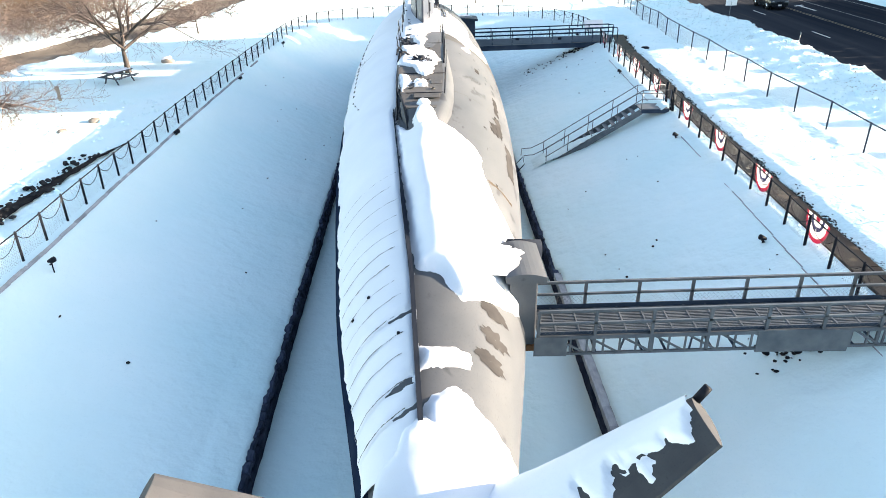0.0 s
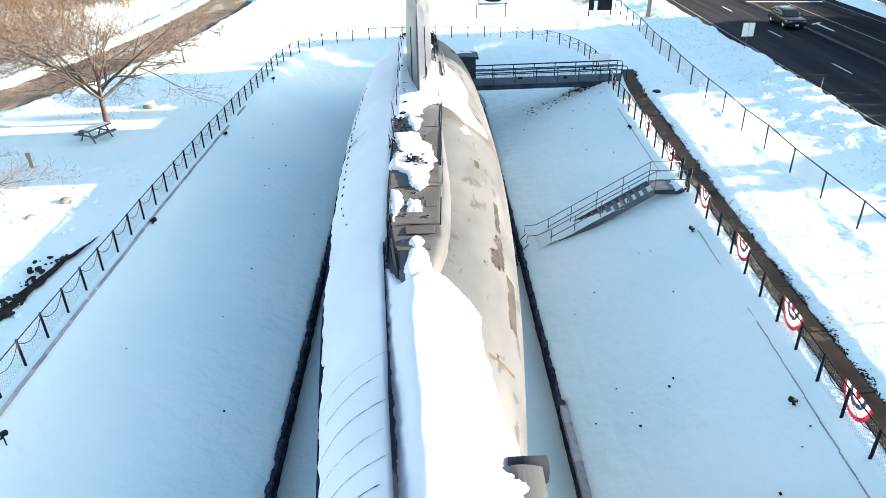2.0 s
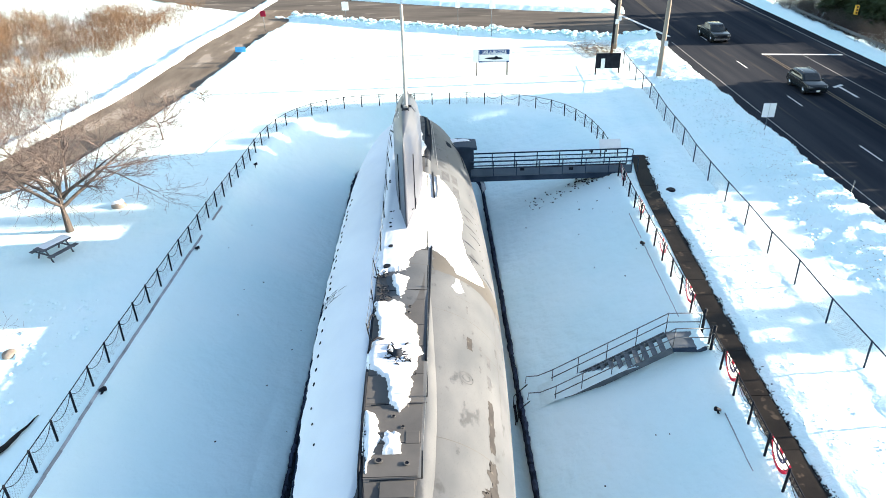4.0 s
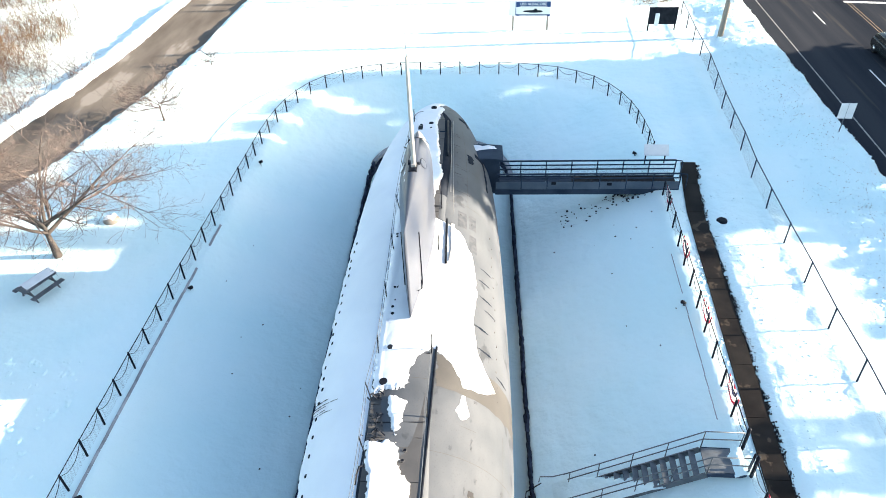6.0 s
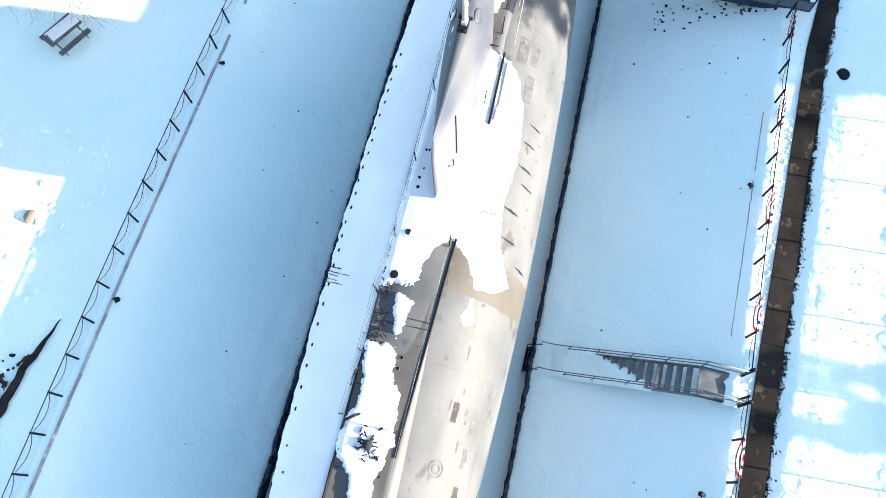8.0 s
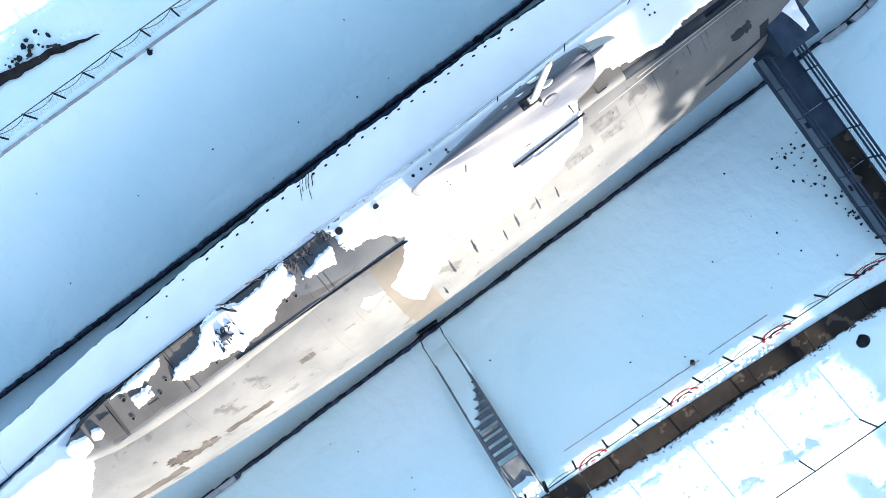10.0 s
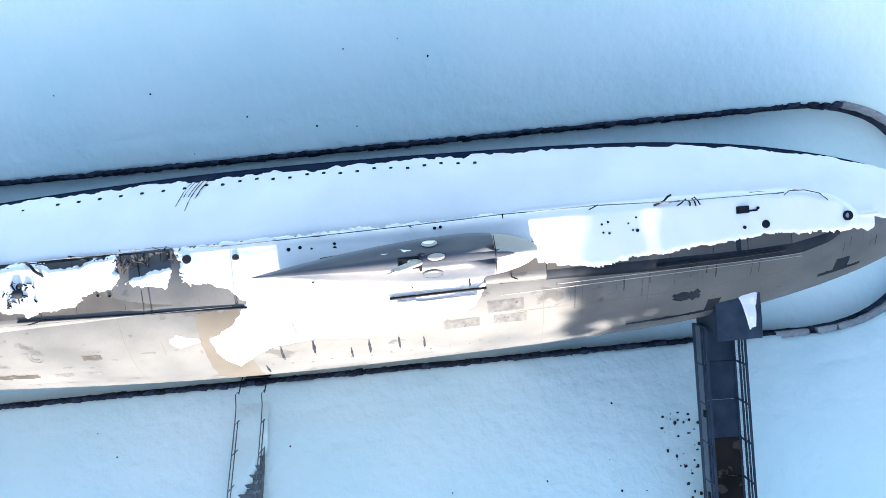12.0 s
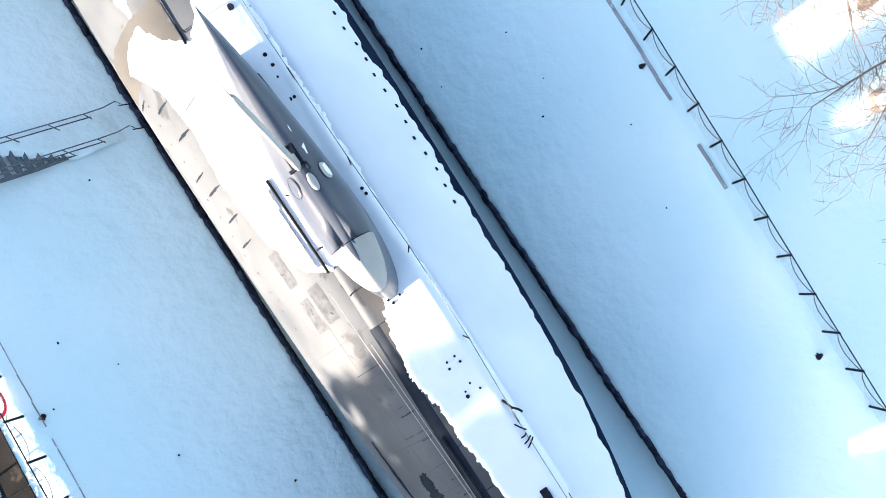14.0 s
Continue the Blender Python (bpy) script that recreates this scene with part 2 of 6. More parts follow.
# ---- ship frame ----
SHIP = pose(0.03, 0, 0.05, 0, 0, 1.7)
HULL_S = (1.5, 4, 7, 10, 15, 19.5, 24.4, 27.5, 32, 36.7, 42, 48.2, 52, 55, 58.5, 62, 64.4, 65.3, 65.6)
HULL_R = (0.25, 0.6, 1.07, 1.6, 2.45, 2.98, 3.49, 3.72, 3.97, 4.12, 4.12, 3.98, 3.83, 3.60, 3.10, 2.24, 1.25, 0.58, 0.02)
_slope = [(HULL_R[min(i + 1, 18)] - HULL_R[max(i - 1, 0)]) / (HULL_S[min(i + 1, 18)] - HULL_S[max(i - 1, 0)]) for i in range(19)]


def hull_r(s):
    s = min(max(s, HULL_S[0]), HULL_S[-1])
    i = min(max(int(np.searchsorted(HULL_S, s)) - 1, 0), 17)
    h = HULL_S[i + 1] - HULL_S[i]
    u = (s - HULL_S[i]) / h
    return ((2 * u ** 3 - 3 * u * u + 1) * HULL_R[i] + (u ** 3 - 2 * u * u + u) * h * _slope[i] + (3 * u * u - 2 * u ** 3) * HULL_R[i + 1] + (u ** 3 - u * u) * h * _slope[i + 1])


def on_hull(s, deg, out=0.0):
    r, a = hull_r(s) + out, radians(deg)
    return Vector((r * math.sin(a), s, r * math.cos(a)))


# ---- ground ----
RIM_Z, PIT_Z = -3.2, -4.05


def super_r(dx, dy, half, y0, length, power):
    """Less than 1 inside a straight channel of that half width that ends in a rounded nose."""
    u = abs(dx) / half
    if dy <= y0:
        return u
    return (u ** power + ((dy - y0) / length) ** power) ** (1 / power)


def rim_u(x, y):
    lx = x - 0.03 + 0.0297 * y
    return super_r(lx, y, 5.15, 61.5, 6.0, 2.5)


def crest_u(x, y):
    return super_r(x + 0.75, y, 12.75, 57.0, 14.8, 3.5)


def bank(v, c, w):
    return math.exp(-((v - c) / w) ** 2)


def cross_v(x, y):
    """Across the far street: 0 on its near edge, 1 on its far edge."""
    return (y - (104.0 - 0.40 * x + 0.0035 * x * x)) / 16.5


def on_road(x, y):
    return 25.7 < x < 45.5 and y < 240


def drive_x(y):
    return lerp(y, (20, 50, 58, 68, 77, 88, 97, 110, 130), (-40, -33.5, -30.2, -28.2, -27.0, -26.4, -26.2, -24.6, -23.5))


def path_x(y):
    return lerp(y, (18, 28, 33, 38, 44, 50, 54, 56.7, 59), (12.6, 12.72, 12.82, 12.98, 13.22, 13.44, 13.58, 13.95, 14.3))


def plateau(x, y):
    """The walkway's side of the park lies a little higher."""
    return 0.25 * smooth01((x - 2) / 6) * smooth01((66 - y) / 6)


def slope_z(x, y, a, b):
    """Height of the snowy bank between the basin's rim and its crest; the walkway's side is straight with a flat shoulder."""
    d, n = (a - 1.0) * 5.15, 0.05 * fbm(x * 0.35, y * 0.35)
    q = min(max(d / (d + (1 - b) * 12.75), 0), 1)
    z0 = RIM_Z * (1 - q) ** 0.74
    z0 *= smooth01((1 - q) / 0.12) * 0.25 + 0.75 if q > 0.88 else 1.0
    q2 = 1.0 if b > 0.91 else min(max(d / (d + (0.91 - b) * 12.75), 0), 1)
    shoulder = -0.24 + (plateau(x, y) + 0.24) * min(max((b - 0.91) / 0.085, 0), 1)
    z1 = RIM_Z * (1 - q2) + shoulder * q2
    w = smooth01((x + 3) / 6)
    return z0 * (1 - w) + z1 * w + n * min(1, (1 - q) * 6)


def ground_z(x, y):
    a, b = rim_u(x, y), crest_u(x, y)
    if a < 1.06 and y > 2:
        return PIT_Z + 0.04 * fbm(x * 0.6, y * 0.6)
    if b < 1.0:
        return slope_z(x, y, a, b)
    z = 0.03 * fbm(x * 0.25, y * 0.25) + plateau(x, y) * smooth01((25.9 - x) / 1.2)
    if 12 < x < 25.7 and y < 100:
        z += 0.14 * bank(x, path_x(y) + 0.98, 0.2) * (1 if 3 < y < 58 else 0)
        z -= 0.06 * bank(x, path_x(y) + 0.2, 0.6) * (1 if 3 < y < 59 else 0)
        z += 0.12 * bank(x, 17.6, 0.35) * smooth01((y - 20) / 5) * (1 + 0.4 * fbm(x, y * 0.4))
        z += 0.25 * smooth01((x - path_x(y) - 0.6) / 1.2) * smooth01((25.9 - x) / 1.2) * smooth01((80 - y) / 8)
        z += 0.09 * fbm(x * 1.7, y * 1.7, 2.0) if 14.9 < x < 17.8 else 0
        z += 0.14 * fbm(x * 1.2, y * 1.2, 7.0) if 20.6 < x < 25.5 else 0
        z += (0.6 + 0.25 * fbm(x * 0.2, y * 0.35)) * smooth01((x - 19.6) / 4.4) * smooth01((25.9 - x) / 1.2)
    if on_road(x, y):
        return -0.22
    if 45.5 <= x < 50 and y < 240:
        z = 0.1 + 0.75 * bank(x, 46.5, 0.6) * (1 + 0.5 * fbm(x, y * 0.6))
    c = cross_v(x, y)
    street = smooth01((c + 0.06) / 0.07) * smooth01((1.06 - c) / 0.07) if -60 < x < 45.5 else 0.0
    if -0.16 < c <= 0.02 and -24 < x < 25:
        z += 0.7 * bank(c, -0.07, 0.05) * (1 + 0.4 * fbm(x * 0.8, y * 0.8))
    elif 0.98 <= c < 1.3 and x < 45:
        z += 0.55 * smooth01((c - 1.0) / 0.06) * smooth01((1.3 - c) / 0.15)
    z = z * (1 - street) - 0.22 * street
    d = x - drive_x(y)
    if 2.5 <= d < 4.6 and y < 105:
        z += 0.3 * bank(d, 3.5, 0.5) * (1 + 0.5 * fbm(x, y))
    elif -6 < d <= -2.5:
        z += 0.45 * bank(d, -4.0, 0.8) * (1 + 0.6 * fbm(x, y))
    if 20 < y < 122:
        k = smooth01((3.35 + 0.25 * fbm(x * 0.7, y * 0.7) - abs(d)) / 0.7)
        z = z * (1 - k) - 0.22 * k
    return z


def build_ground():
    xs = list(np.arange(-36, -16, 0.6)) + list(np.arange(-16, 27, 0.3)) + list(np.arange(27, 50, 0.6))
    ys = list(np.arange(2, 76, 0.35)) + list(np.arange(76, 150, 0.6))
    far = (3, 8, 18, 40, 90, 200, 450, 1000, 2200)
    xs = [-36 - d for d in reversed(far)] + xs + [50 + d for d in far]
    ys = [2 - d for d in reversed(far)] + ys + [150 + d for d in far]
    v = [(x, y, ground_z(x, y)) for y in ys for x in xs]
    w = len(xs)
    f = [(j * w + i, j * w + i + 1, (j + 1) * w + i + 1, (j + 1) * w + i) for j in range(len(ys) - 1) for i in range(w - 1)]
    g = raw("ground", v, f, SNOW, smooth=True)
    tagged(g, "snow-covered park ground with a sunken basin", "ground", kind="structure")


build_ground()


def sheet(name, left, right, material, label, category, z=-0.06, parent=None):
    v = [(*p, z) for p in left] + [(*p, z) for p in right]
    n = len(left)
    f = [(i, n + i, n + i + 1, i + 1) for i in range(n - 1)]
    ob = raw(name, v, f, material, parent)
    return tagged(ob, label, category, kind="structure")


yy = list(np.arange(-400, 241, 8.0))
sheet("road", [(25.2, y) for y in yy], [(46.0, y) for y in yy], ASPHALT, "dark asphalt road with lane markings", "road")
xx = list(np.arange(-60, 47, 4.0))
sheet("street", [(x, 104.0 - 0.40 * x + 0.0035 * x * x - 0.5) for x in xx], [(x, 104.0 - 0.40 * x + 0.0035 * x * x + 17.0) for x in xx], STREET, "salt-stained cross street beyond the park", "road", z=-0.065)
yy = list(np.arange(20, 124, 4.0))
sheet("driveway", [(drive_x(y) - 3.1, y) for y in yy], [(drive_x(y) + 3.1, y) for y in yy], DRIVE, "brown salt-stained driveway between snow banks", "road", z=-0.055)


def marking(name, x0, y0, x1, y1, w, material):
    d = Vector((x1 - x0, y1 - y0)).normalized()
    s = Vector((-d.y, d.x)) * w / 2
    v = [(x0 + s.x, y0 + s.y, -0.05), (x0 - s.x, y0 - s.y, -0.05), (x1 - s.x, y1 - s.y, -0.05), (x1 + s.x, y1 + s.y, -0.05)]
    return raw(name, v, [(0, 1, 2, 3)], material)


def build_markings():
    road_lines = empty("road_marking", label="white and yellow painted lane lines on the road", category="road marking", kind="structure")
    def line(*a):
        marking("line", *a).parent = road_lines
    line(27.2, 20, 27.0, 95, 0.12, PAINT_WORN)
    y = 20.0
    while y < 96:
        line(31.3, y, 31.3, y + 3.0, 0.13, PAINT_W)
        y += 12.6
    line(35.2, 10, 35.2, 88.5, 0.09, PAINT_Y)
    line(35.5, 10, 35.5, 88.5, 0.09, PAINT_Y)
    line(39.2, 20, 39.2, 88.5, 0.12, PAINT_WORN)
    line(43.8, 20, 43.8, 140, 0.12, PAINT_WORN)
    line(35.0, 88.7, 43.4, 87.9, 0.5, PAINT_W)
    line(24.5, 112, 27.5, 98, 0.5, PAINT_W)
    line(37.2, 72.6, 37.2, 76.0, 0.25, PAINT_W)
    line(36.6, 75.8, 37.8, 76.6, 0.35, PAINT_W)


build_markings()


# ---- submarine ----
sub = empty("submarine", SHIP, label="weathered grey museum submarine lying in a snowy basin", category="submarine")


def build_hull():
    ss = sorted(set(list(np.linspace(1.5, 60, 160)) + list(np.linspace(60, 65.6, 40))))
    n = 112
    v = [on_hull(s, 360 * j / n) for s in ss for j in range(n)]
    f = [(i * n + j, (i + 1) * n + j, (i + 1) * n + (j + 1) % n, i * n + (j + 1) % n) for i in range(len(ss) - 1) for j in range(n)]
    f.append(tuple(range(n)))
    f.append(tuple(reversed(range((len(ss) - 1) * n, len(ss) * n))))
    raw("hull", v, [tuple(reversed(q)) for q in f], HULL, sub, "rounded hull in faded grey-beige paint", True)


build_hull()


def build_cradle():
    # unseen keel blocks, added to carry the hull and stop sun passing under it
    v, f = [], []
    ss = list(np.linspace(7.5, 62, 60))
    for s in ss:
        top = max(-math.sqrt(max(hull_r(s) ** 2 - 0.81, 0.05)) + 0.12, -4.3) if hull_r(s) > 0.9 else -0.3
        w = min(0.9, hull_r(s) * 0.6)
        v += [(-w, s, -4.3), (-w, s, top), (w, s, top), (w, s, -4.3)]
    for i in range(len(ss) - 1):
        for a in range(3):
            f.append((i * 4 + a, i * 4 + a + 1, (i + 1) * 4 + a + 1, (i + 1) * 4 + a))
    f += [(3, 2, 1, 0), tuple(range(len(v) - 4, len(v)))]
    c = raw("keel_cradle", [SHIP @ Vector(p) for p in v], f, STONE)
    tagged(c, "unseen long concrete keel cradle added under the submarine", "cradle")


build_cradle()

DECK_S = (22.2, 23.2, 24.5, 26, 28, 34, 50, 56, 58.5, 59.8, 60.5, 60.8)
DECK_W = (0.28, 0.62, 0.92, 1.08, 1.17, 1.22, 1.24, 1.24, 1.15, 0.85, 0.45, 0.1)


def deck_z(s):
    return lerp(s, (22, 23.2, 24.2, 26, 48, 52, 56, 58.5, 61), (3.2, 3.62, 3.88, 4.0, 4.0, 3.95, 3.78, 3.35, 2.72))


def deck_w(s):
    return lerp(s, DECK_S, DECK_W)


def deck_top(s, x):
    """Height of the casing's skin."""
    w = deck_w(s)
    t = max(0.0, (abs(x) - (w - 0.36)) / 0.36)
    return deck_z(s) + 0.01 - (0.34 * t ** 2.2 if x > 0 else 0.16 * t ** 2.2)


def build_casing():
    ss = list(np.linspace(22.2, 60.8, 130))
    us = (-1, -1, -0.97, -0.9, -0.8, -0.6, -0.3, 0, 0.3, 0.6, 0.72, 0.8, 0.87, 0.93, 0.98, 1, 1)
    v, k = [], len(us)
    for s in ss:
        w = deck_w(s)
        low = math.sqrt(max(hull_r(s) ** 2 - w * w, 0.01)) - 0.15
        for i, u in enumerate(us):
            v.append((u * w, s, low if i in (0, k - 1) else max(deck_top(s, u * w), low)))
    f = [(i * k + j, i * k + j + 1, (i + 1) * k + j + 1, (i + 1) * k + j) for i in range(len(ss) - 1) for j in range(k - 1)]
    f.append(tuple(range(k)))
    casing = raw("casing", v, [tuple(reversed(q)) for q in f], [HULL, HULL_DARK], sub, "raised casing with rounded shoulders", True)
    # port shoulder and starboard bow shoulder take the darker colour
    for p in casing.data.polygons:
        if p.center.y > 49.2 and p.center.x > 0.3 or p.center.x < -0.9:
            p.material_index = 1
    # deck plates
    s, i = 24.0, 0
    while s < 59.4:
        e = s + (1.55, 1.25, 1.7, 1.4)[i % 4]
        e = min(e, 59.6)
        bm = bmesh.new()
        a0, a1 = deck_w(s) - 0.12, deck_w(e) - 0.12
        b0, b1 = deck_w(s) - 0.42, deck_w(e) - 0.42
        z0, z1 = deck_z(s) + 0.035, deck_z(e) + 0.035
        top = [bm.verts.new(p) for p in ((-a0, s + 0.012, z0), (b0, s + 0.012, z0), (b1, e - 0.012, z1), (-a1, e - 0.012, z1))]
        low = [bm.verts.new((p.co.x, p.co.y, p.co.z - 0.05)) for p in top]
        bm.faces.new(top)
        for q in range(4):
            bm.faces.new((top[q], low[q], low[(q + 1) % 4], top[(q + 1) % 4]))
        part("deck_plate", bm, DECK, sub)
        s, i = e, i + 1


build_casing()


def ring(name, s, x, r, parent=None, z=None, h=0.03, material=BLACK, n=14, rim=0.3):
    """A round flush fitting with a raised rim and a sunken middle."""
    z = deck_z(s) + 0.035 if z is None else z
    v, f = [], []
    for rr, zz in ((r, 0), (r, h), (r * (1 - rim), h), (r * (1 - rim), 0.006), (0.001, 0.006)):
        for j in range(n):
            g = 2 * math.pi * j / n
            v.append((x + rr * math.cos(g), s + rr * math.sin(g), z + zz))
    for i in range(4):
        for j in range(n):
            k = (j + 1) % n
            f.append((i * n + j, i * n + k, (i + 1) * n + k, (i + 1) * n + j))
    return raw(name, v, f, material, parent or sub)


def build_fittings():
    for s, x, r in ((27.91, -0.15, 0.09), (27.44, 0.15, 0.09), (26.13, -0.5, 0.15), (26.0, 0.3, 0.11), (25.2, -0.4, 0.08), (25.2, 0.1, 0.08), (33.5, 0.2, 0.10), (33.9, 0.25, 0.10), (36.0, 0.55, 0.08), (29.9, 0.5, 0.07)):
        ring("deck_fitting", s, x, r * 0.8, material=DECK)
        ring("drain_hole", s, x, r * 0.55, z=deck_z(s) + 0.044, h=0.012)
    for s, x, r in ((36.75, -0.75, 0.2), (38.45, -0.65, 0.16), (39.8, -0.3, 0.13), (40.05, -0.35, 0.12), (40.3, -0.75, 0.09), (40.7, -0.78, 0.08), (41.9, -0.64, 0.1), (41.9, -0.8, 0.07), (45.4, -1.0, 0.07), (45.6, -1.02, 0.07), (51.17, -0.57, 0.05), (51.39, -0.63, 0.055), (51.2, -0.28, 0.05), (51.41, -0.24, 0.055), (52.09, -0.52, 0.045), (52.38, -0.70, 0.05), (52.23, -0.27, 0.045), (52.39, -0.25, 0.08), (48.51, -0.14, 0.06), (48.73, -0.2, 0.05), (48.56, 0.04, 0.06), (48.83, 0.09, 0.06), (48.69, 0.18, 0.05), (56.98, -0.03, 0.19), (56.17, 0.01, 0.08), (56.73, -0.62, 0.07), (40.9, -0.55, 0.06), (41.1, -0.7, 0.06), (41.4, -0.5, 0.05)):
        part("vent", _drum((x, s, deck_z(s)), r, 0.205), BLACK, sub)
    bm = bmesh.new()
    box(bm, (-0.61, 56.15, deck_z(56.2) + 0.13), (0.26, 0.46, 0.2), bevel=0.03)
    box(bm, (-0.55, 56.5, deck_z(56.5) + 0.16), (0.07, 0.4, 0.06), bevel=0.01)
    part("cleat", bm, BLACK, sub)
    ring("towing_eye", 60.25, -0.04, 0.18, z=deck_z(60.25) + 0.06, h=0.2, rim=0.45)
    # capstan with its broken gear, and a bent pipe beside it
    cap = part("capstan", _drum((-0.12, 30.8, 4.0), 0.2, 0.3), HULL_DARK, sub, "rusty black capstan", True)
    for a in range(5):
        g = a * 1.26
        tube("gear_arm", [(-0.12, 30.8, 4.2), (-0.12 + 0.42 * math.cos(g), 30.8 + 0.36 * math.sin(g), 4.12 + 0.05 * (a % 2))], 0.03, HULL_DARK, cap)
    random.seed(66)
    for i in range(30):
        g, r = random.uniform(0, 6.28), random.uniform(0.1, 0.6)
        p = Vector((-0.12 + r * math.cos(g), 30.8 + r * math.sin(g), 4.12))
        q = p + Vector((random.uniform(-0.2, 0.2), random.uniform(-0.2, 0.2), random.uniform(0.0, 0.14)))
        tube("broken_gear", [p, (p + q) / 2 + Vector((0, 0, 0.05)), q], random.uniform(0.012, 0.035), (HULL_DARK, BLACK, DECK, WORN)[i % 4], cap, n=5)
    tube("bent_pipe", [(-1.15, 31.1, 4.0), (-1.05, 31.4, 4.3), (-0.85, 31.55, 4.34), (-0.6, 31.75, 4.1)], 0.05, BLACK, sub)
    tube("bent_pipe", [(-1.25, 32.6, 4.0), (-1.22, 32.8, 4.2), (-1.15, 33.1, 4.25), (-1.05, 33.3, 4.05)], 0.035, BLACK, sub)
    tube("bent_pipe", [(-1.05, 53.05, 4.05), (-1.16, 53.37, 4.16), (-1.3, 53.51, 4.16), (-1.36, 53.65, 4.1)], 0.04, BLACK, sub)
    for a, b in (((-0.95, 53.85), (-1.17, 54.17)), ((-0.92, 54.31), (-1.11, 54.26)), ((-1.18, 54.4), (-0.9, 54.5)), ((-1.22, 54.47), (-0.92, 54.65))):
        tube("cleat_bar", [(*a, 4.02), ((a[0] + b[0]) / 2, (a[1] + b[1]) / 2, 4.12), (*b, 4.06)], 0.025, BLACK, sub)
    # bent steel hoop lying on the bow deck
    tube("steel_hoop", [(x, s, deck_z(s) + lift) for s, x, lift in ((57.69, -0.74, 0.1), (57.78, -0.97, 0.14), (58.0, -1.12, 0.14), (58.57, -1.1, 0.18), (59.16, -0.94, 0.2), (59.5, -0.69, 0.16), (59.63, -0.27, 0.1))], 0.015, BLACK, sub)
    boxpart("hatch_cover", (0.45, 27.0, 4.03), (0.42, 0.5, 0.05), DECK, sub, bevel=0.02)
    boxpart("hatch_cover", (-0.05, 28.6, 4.032), (0.7, 0.6, 0.04), DECK, sub, bevel=0.02)
    boxpart("hatch_cover", (0.05, 25.1, 4.0), (0.95, 0.55, 0.03), DECK, sub, bevel=0.01)
    boxpart("hatch_cover", (0.05, 35.4, 4.034), (0.8, 0.7, 0.03), DECK, sub, bevel=0.01)


def _drum(c, r, h):
    bm = bmesh.new()
    m = bmesh.ops.create_cone(bm, cap_ends=True, segments=16, radius1=r, radius2=r * 0.75, depth=h)
    bmesh.ops.translate(bm, vec=Vector(c) + Vector((0, 0, h / 2)), verts=m["verts"])
    return bm


build_fittings()


def build_rails():
    # stanchions, leaning a little, with cables between them
    port = [31.6, 33.8, 36.0, 38.2, 41.4, 44.6, 47.8, 50.8, 53.6, 57.4]
    random.seed(4)
    tips = []
    for s in port:
        x = -deck_w(s) + 0.12
        lean = random.uniform(-0.15, 0.05)
        tip = Vector((x + lean, s + random.uniform(-0.12, 0.12), deck_z(s) + 1.0))
        tube("stanchion", [(x, s, deck_z(s)), tip], 0.022, BLACK, sub)
        tips.append(tip)
    for h in (1.0, 0.55):
        for a, b, sa, sb in zip(tips, tips[1:], port, port[1:]):
            pa, pb = Vector((a.x, a.y, deck_z(sa) + h)), Vector((b.x, b.y, deck_z(sb) + h))
            mid = (pa + pb) / 2 - Vector((0, 0, 0.05))
            tube("cable", [pa, mid, pb], 0.009, GALV, sub, n=4)
    star = [25.5, 28.8, 31.4, 35.3, 38.3, 44.4, 47.9]
    tips = []
    for s in star:
        x = deck_w(s) - 0.30
        tip = Vector((x + 0.04, s + 0.1, deck_z(s) + 0.95))
        tube("stanchion", [(x, s, deck_z(s)), tip], 0.022, BLACK, sub)
        tips.append(tip)
    for a, b in zip(tips[:5], tips[1:5]):
        tube("cable", [a, (a + b) / 2 - Vector((0, 0, 0.06)), b], 0.009, GALV, sub, n=4)
    for s in (25.4, 28.4, 35.0, 38.2):
        w = deck_w(s) - 0.3
        tube("cross_bar", [(-w, s, deck_z(s) + 0.07), (w, s + 0.05, deck_z(s) + 0.07)], 0.016, BLACK, sub, n=6)
    # long black handrails
    def along(s0, s1, x0, x1, r, name="handrail", lift=0.1, k=14):
        pts = []
        for i in range(k):
            u = i / (k - 1)
            s, x = s0 + (s1 - s0) * u, x0 + (x1 - x0) * u
            z = max(deck_top(s, x) if abs(x) < deck_w(s) else 0, math.sqrt(max(hull_r(s) ** 2 - x * x, 0)))
            pts.append((x, s, z + lift))
        return tube(name, pts, r, PALE if name == "cable" else BLACK, sub, n=6)
    along(30.6, 38.7, 0.86, 1.12, 0.04, lift=0.03)
    along(24.0, 30.0, -1.02, -1.12, 0.04, lift=0.16)
    along(23.2, 26.5, -0.62, -1.08, 0.05, lift=0.05)
    along(43.6, 47.0, 1.30, 1.24, 0.05, lift=0.2)
    along(53.0, 57.7, 1.08, 0.95, 0.05)
    along(49.5, 58.5, 1.35, 1.15, 0.012, "cable", 0.2)
    along(47.5, 58.5, 1.55, 1.25, 0.012, "cable", 0.25)
    boxpart("step_plate", (1.5, 44.2, 4.0), (0.12, 0.7, 0.03), PALE, sub, rz=-4, ry=18)
    boxpart("step_plate", (1.55, 45.6, 3.95), (0.18, 2.2, 0.03), PALE, sub, rz=1, ry=18)


build_rails()


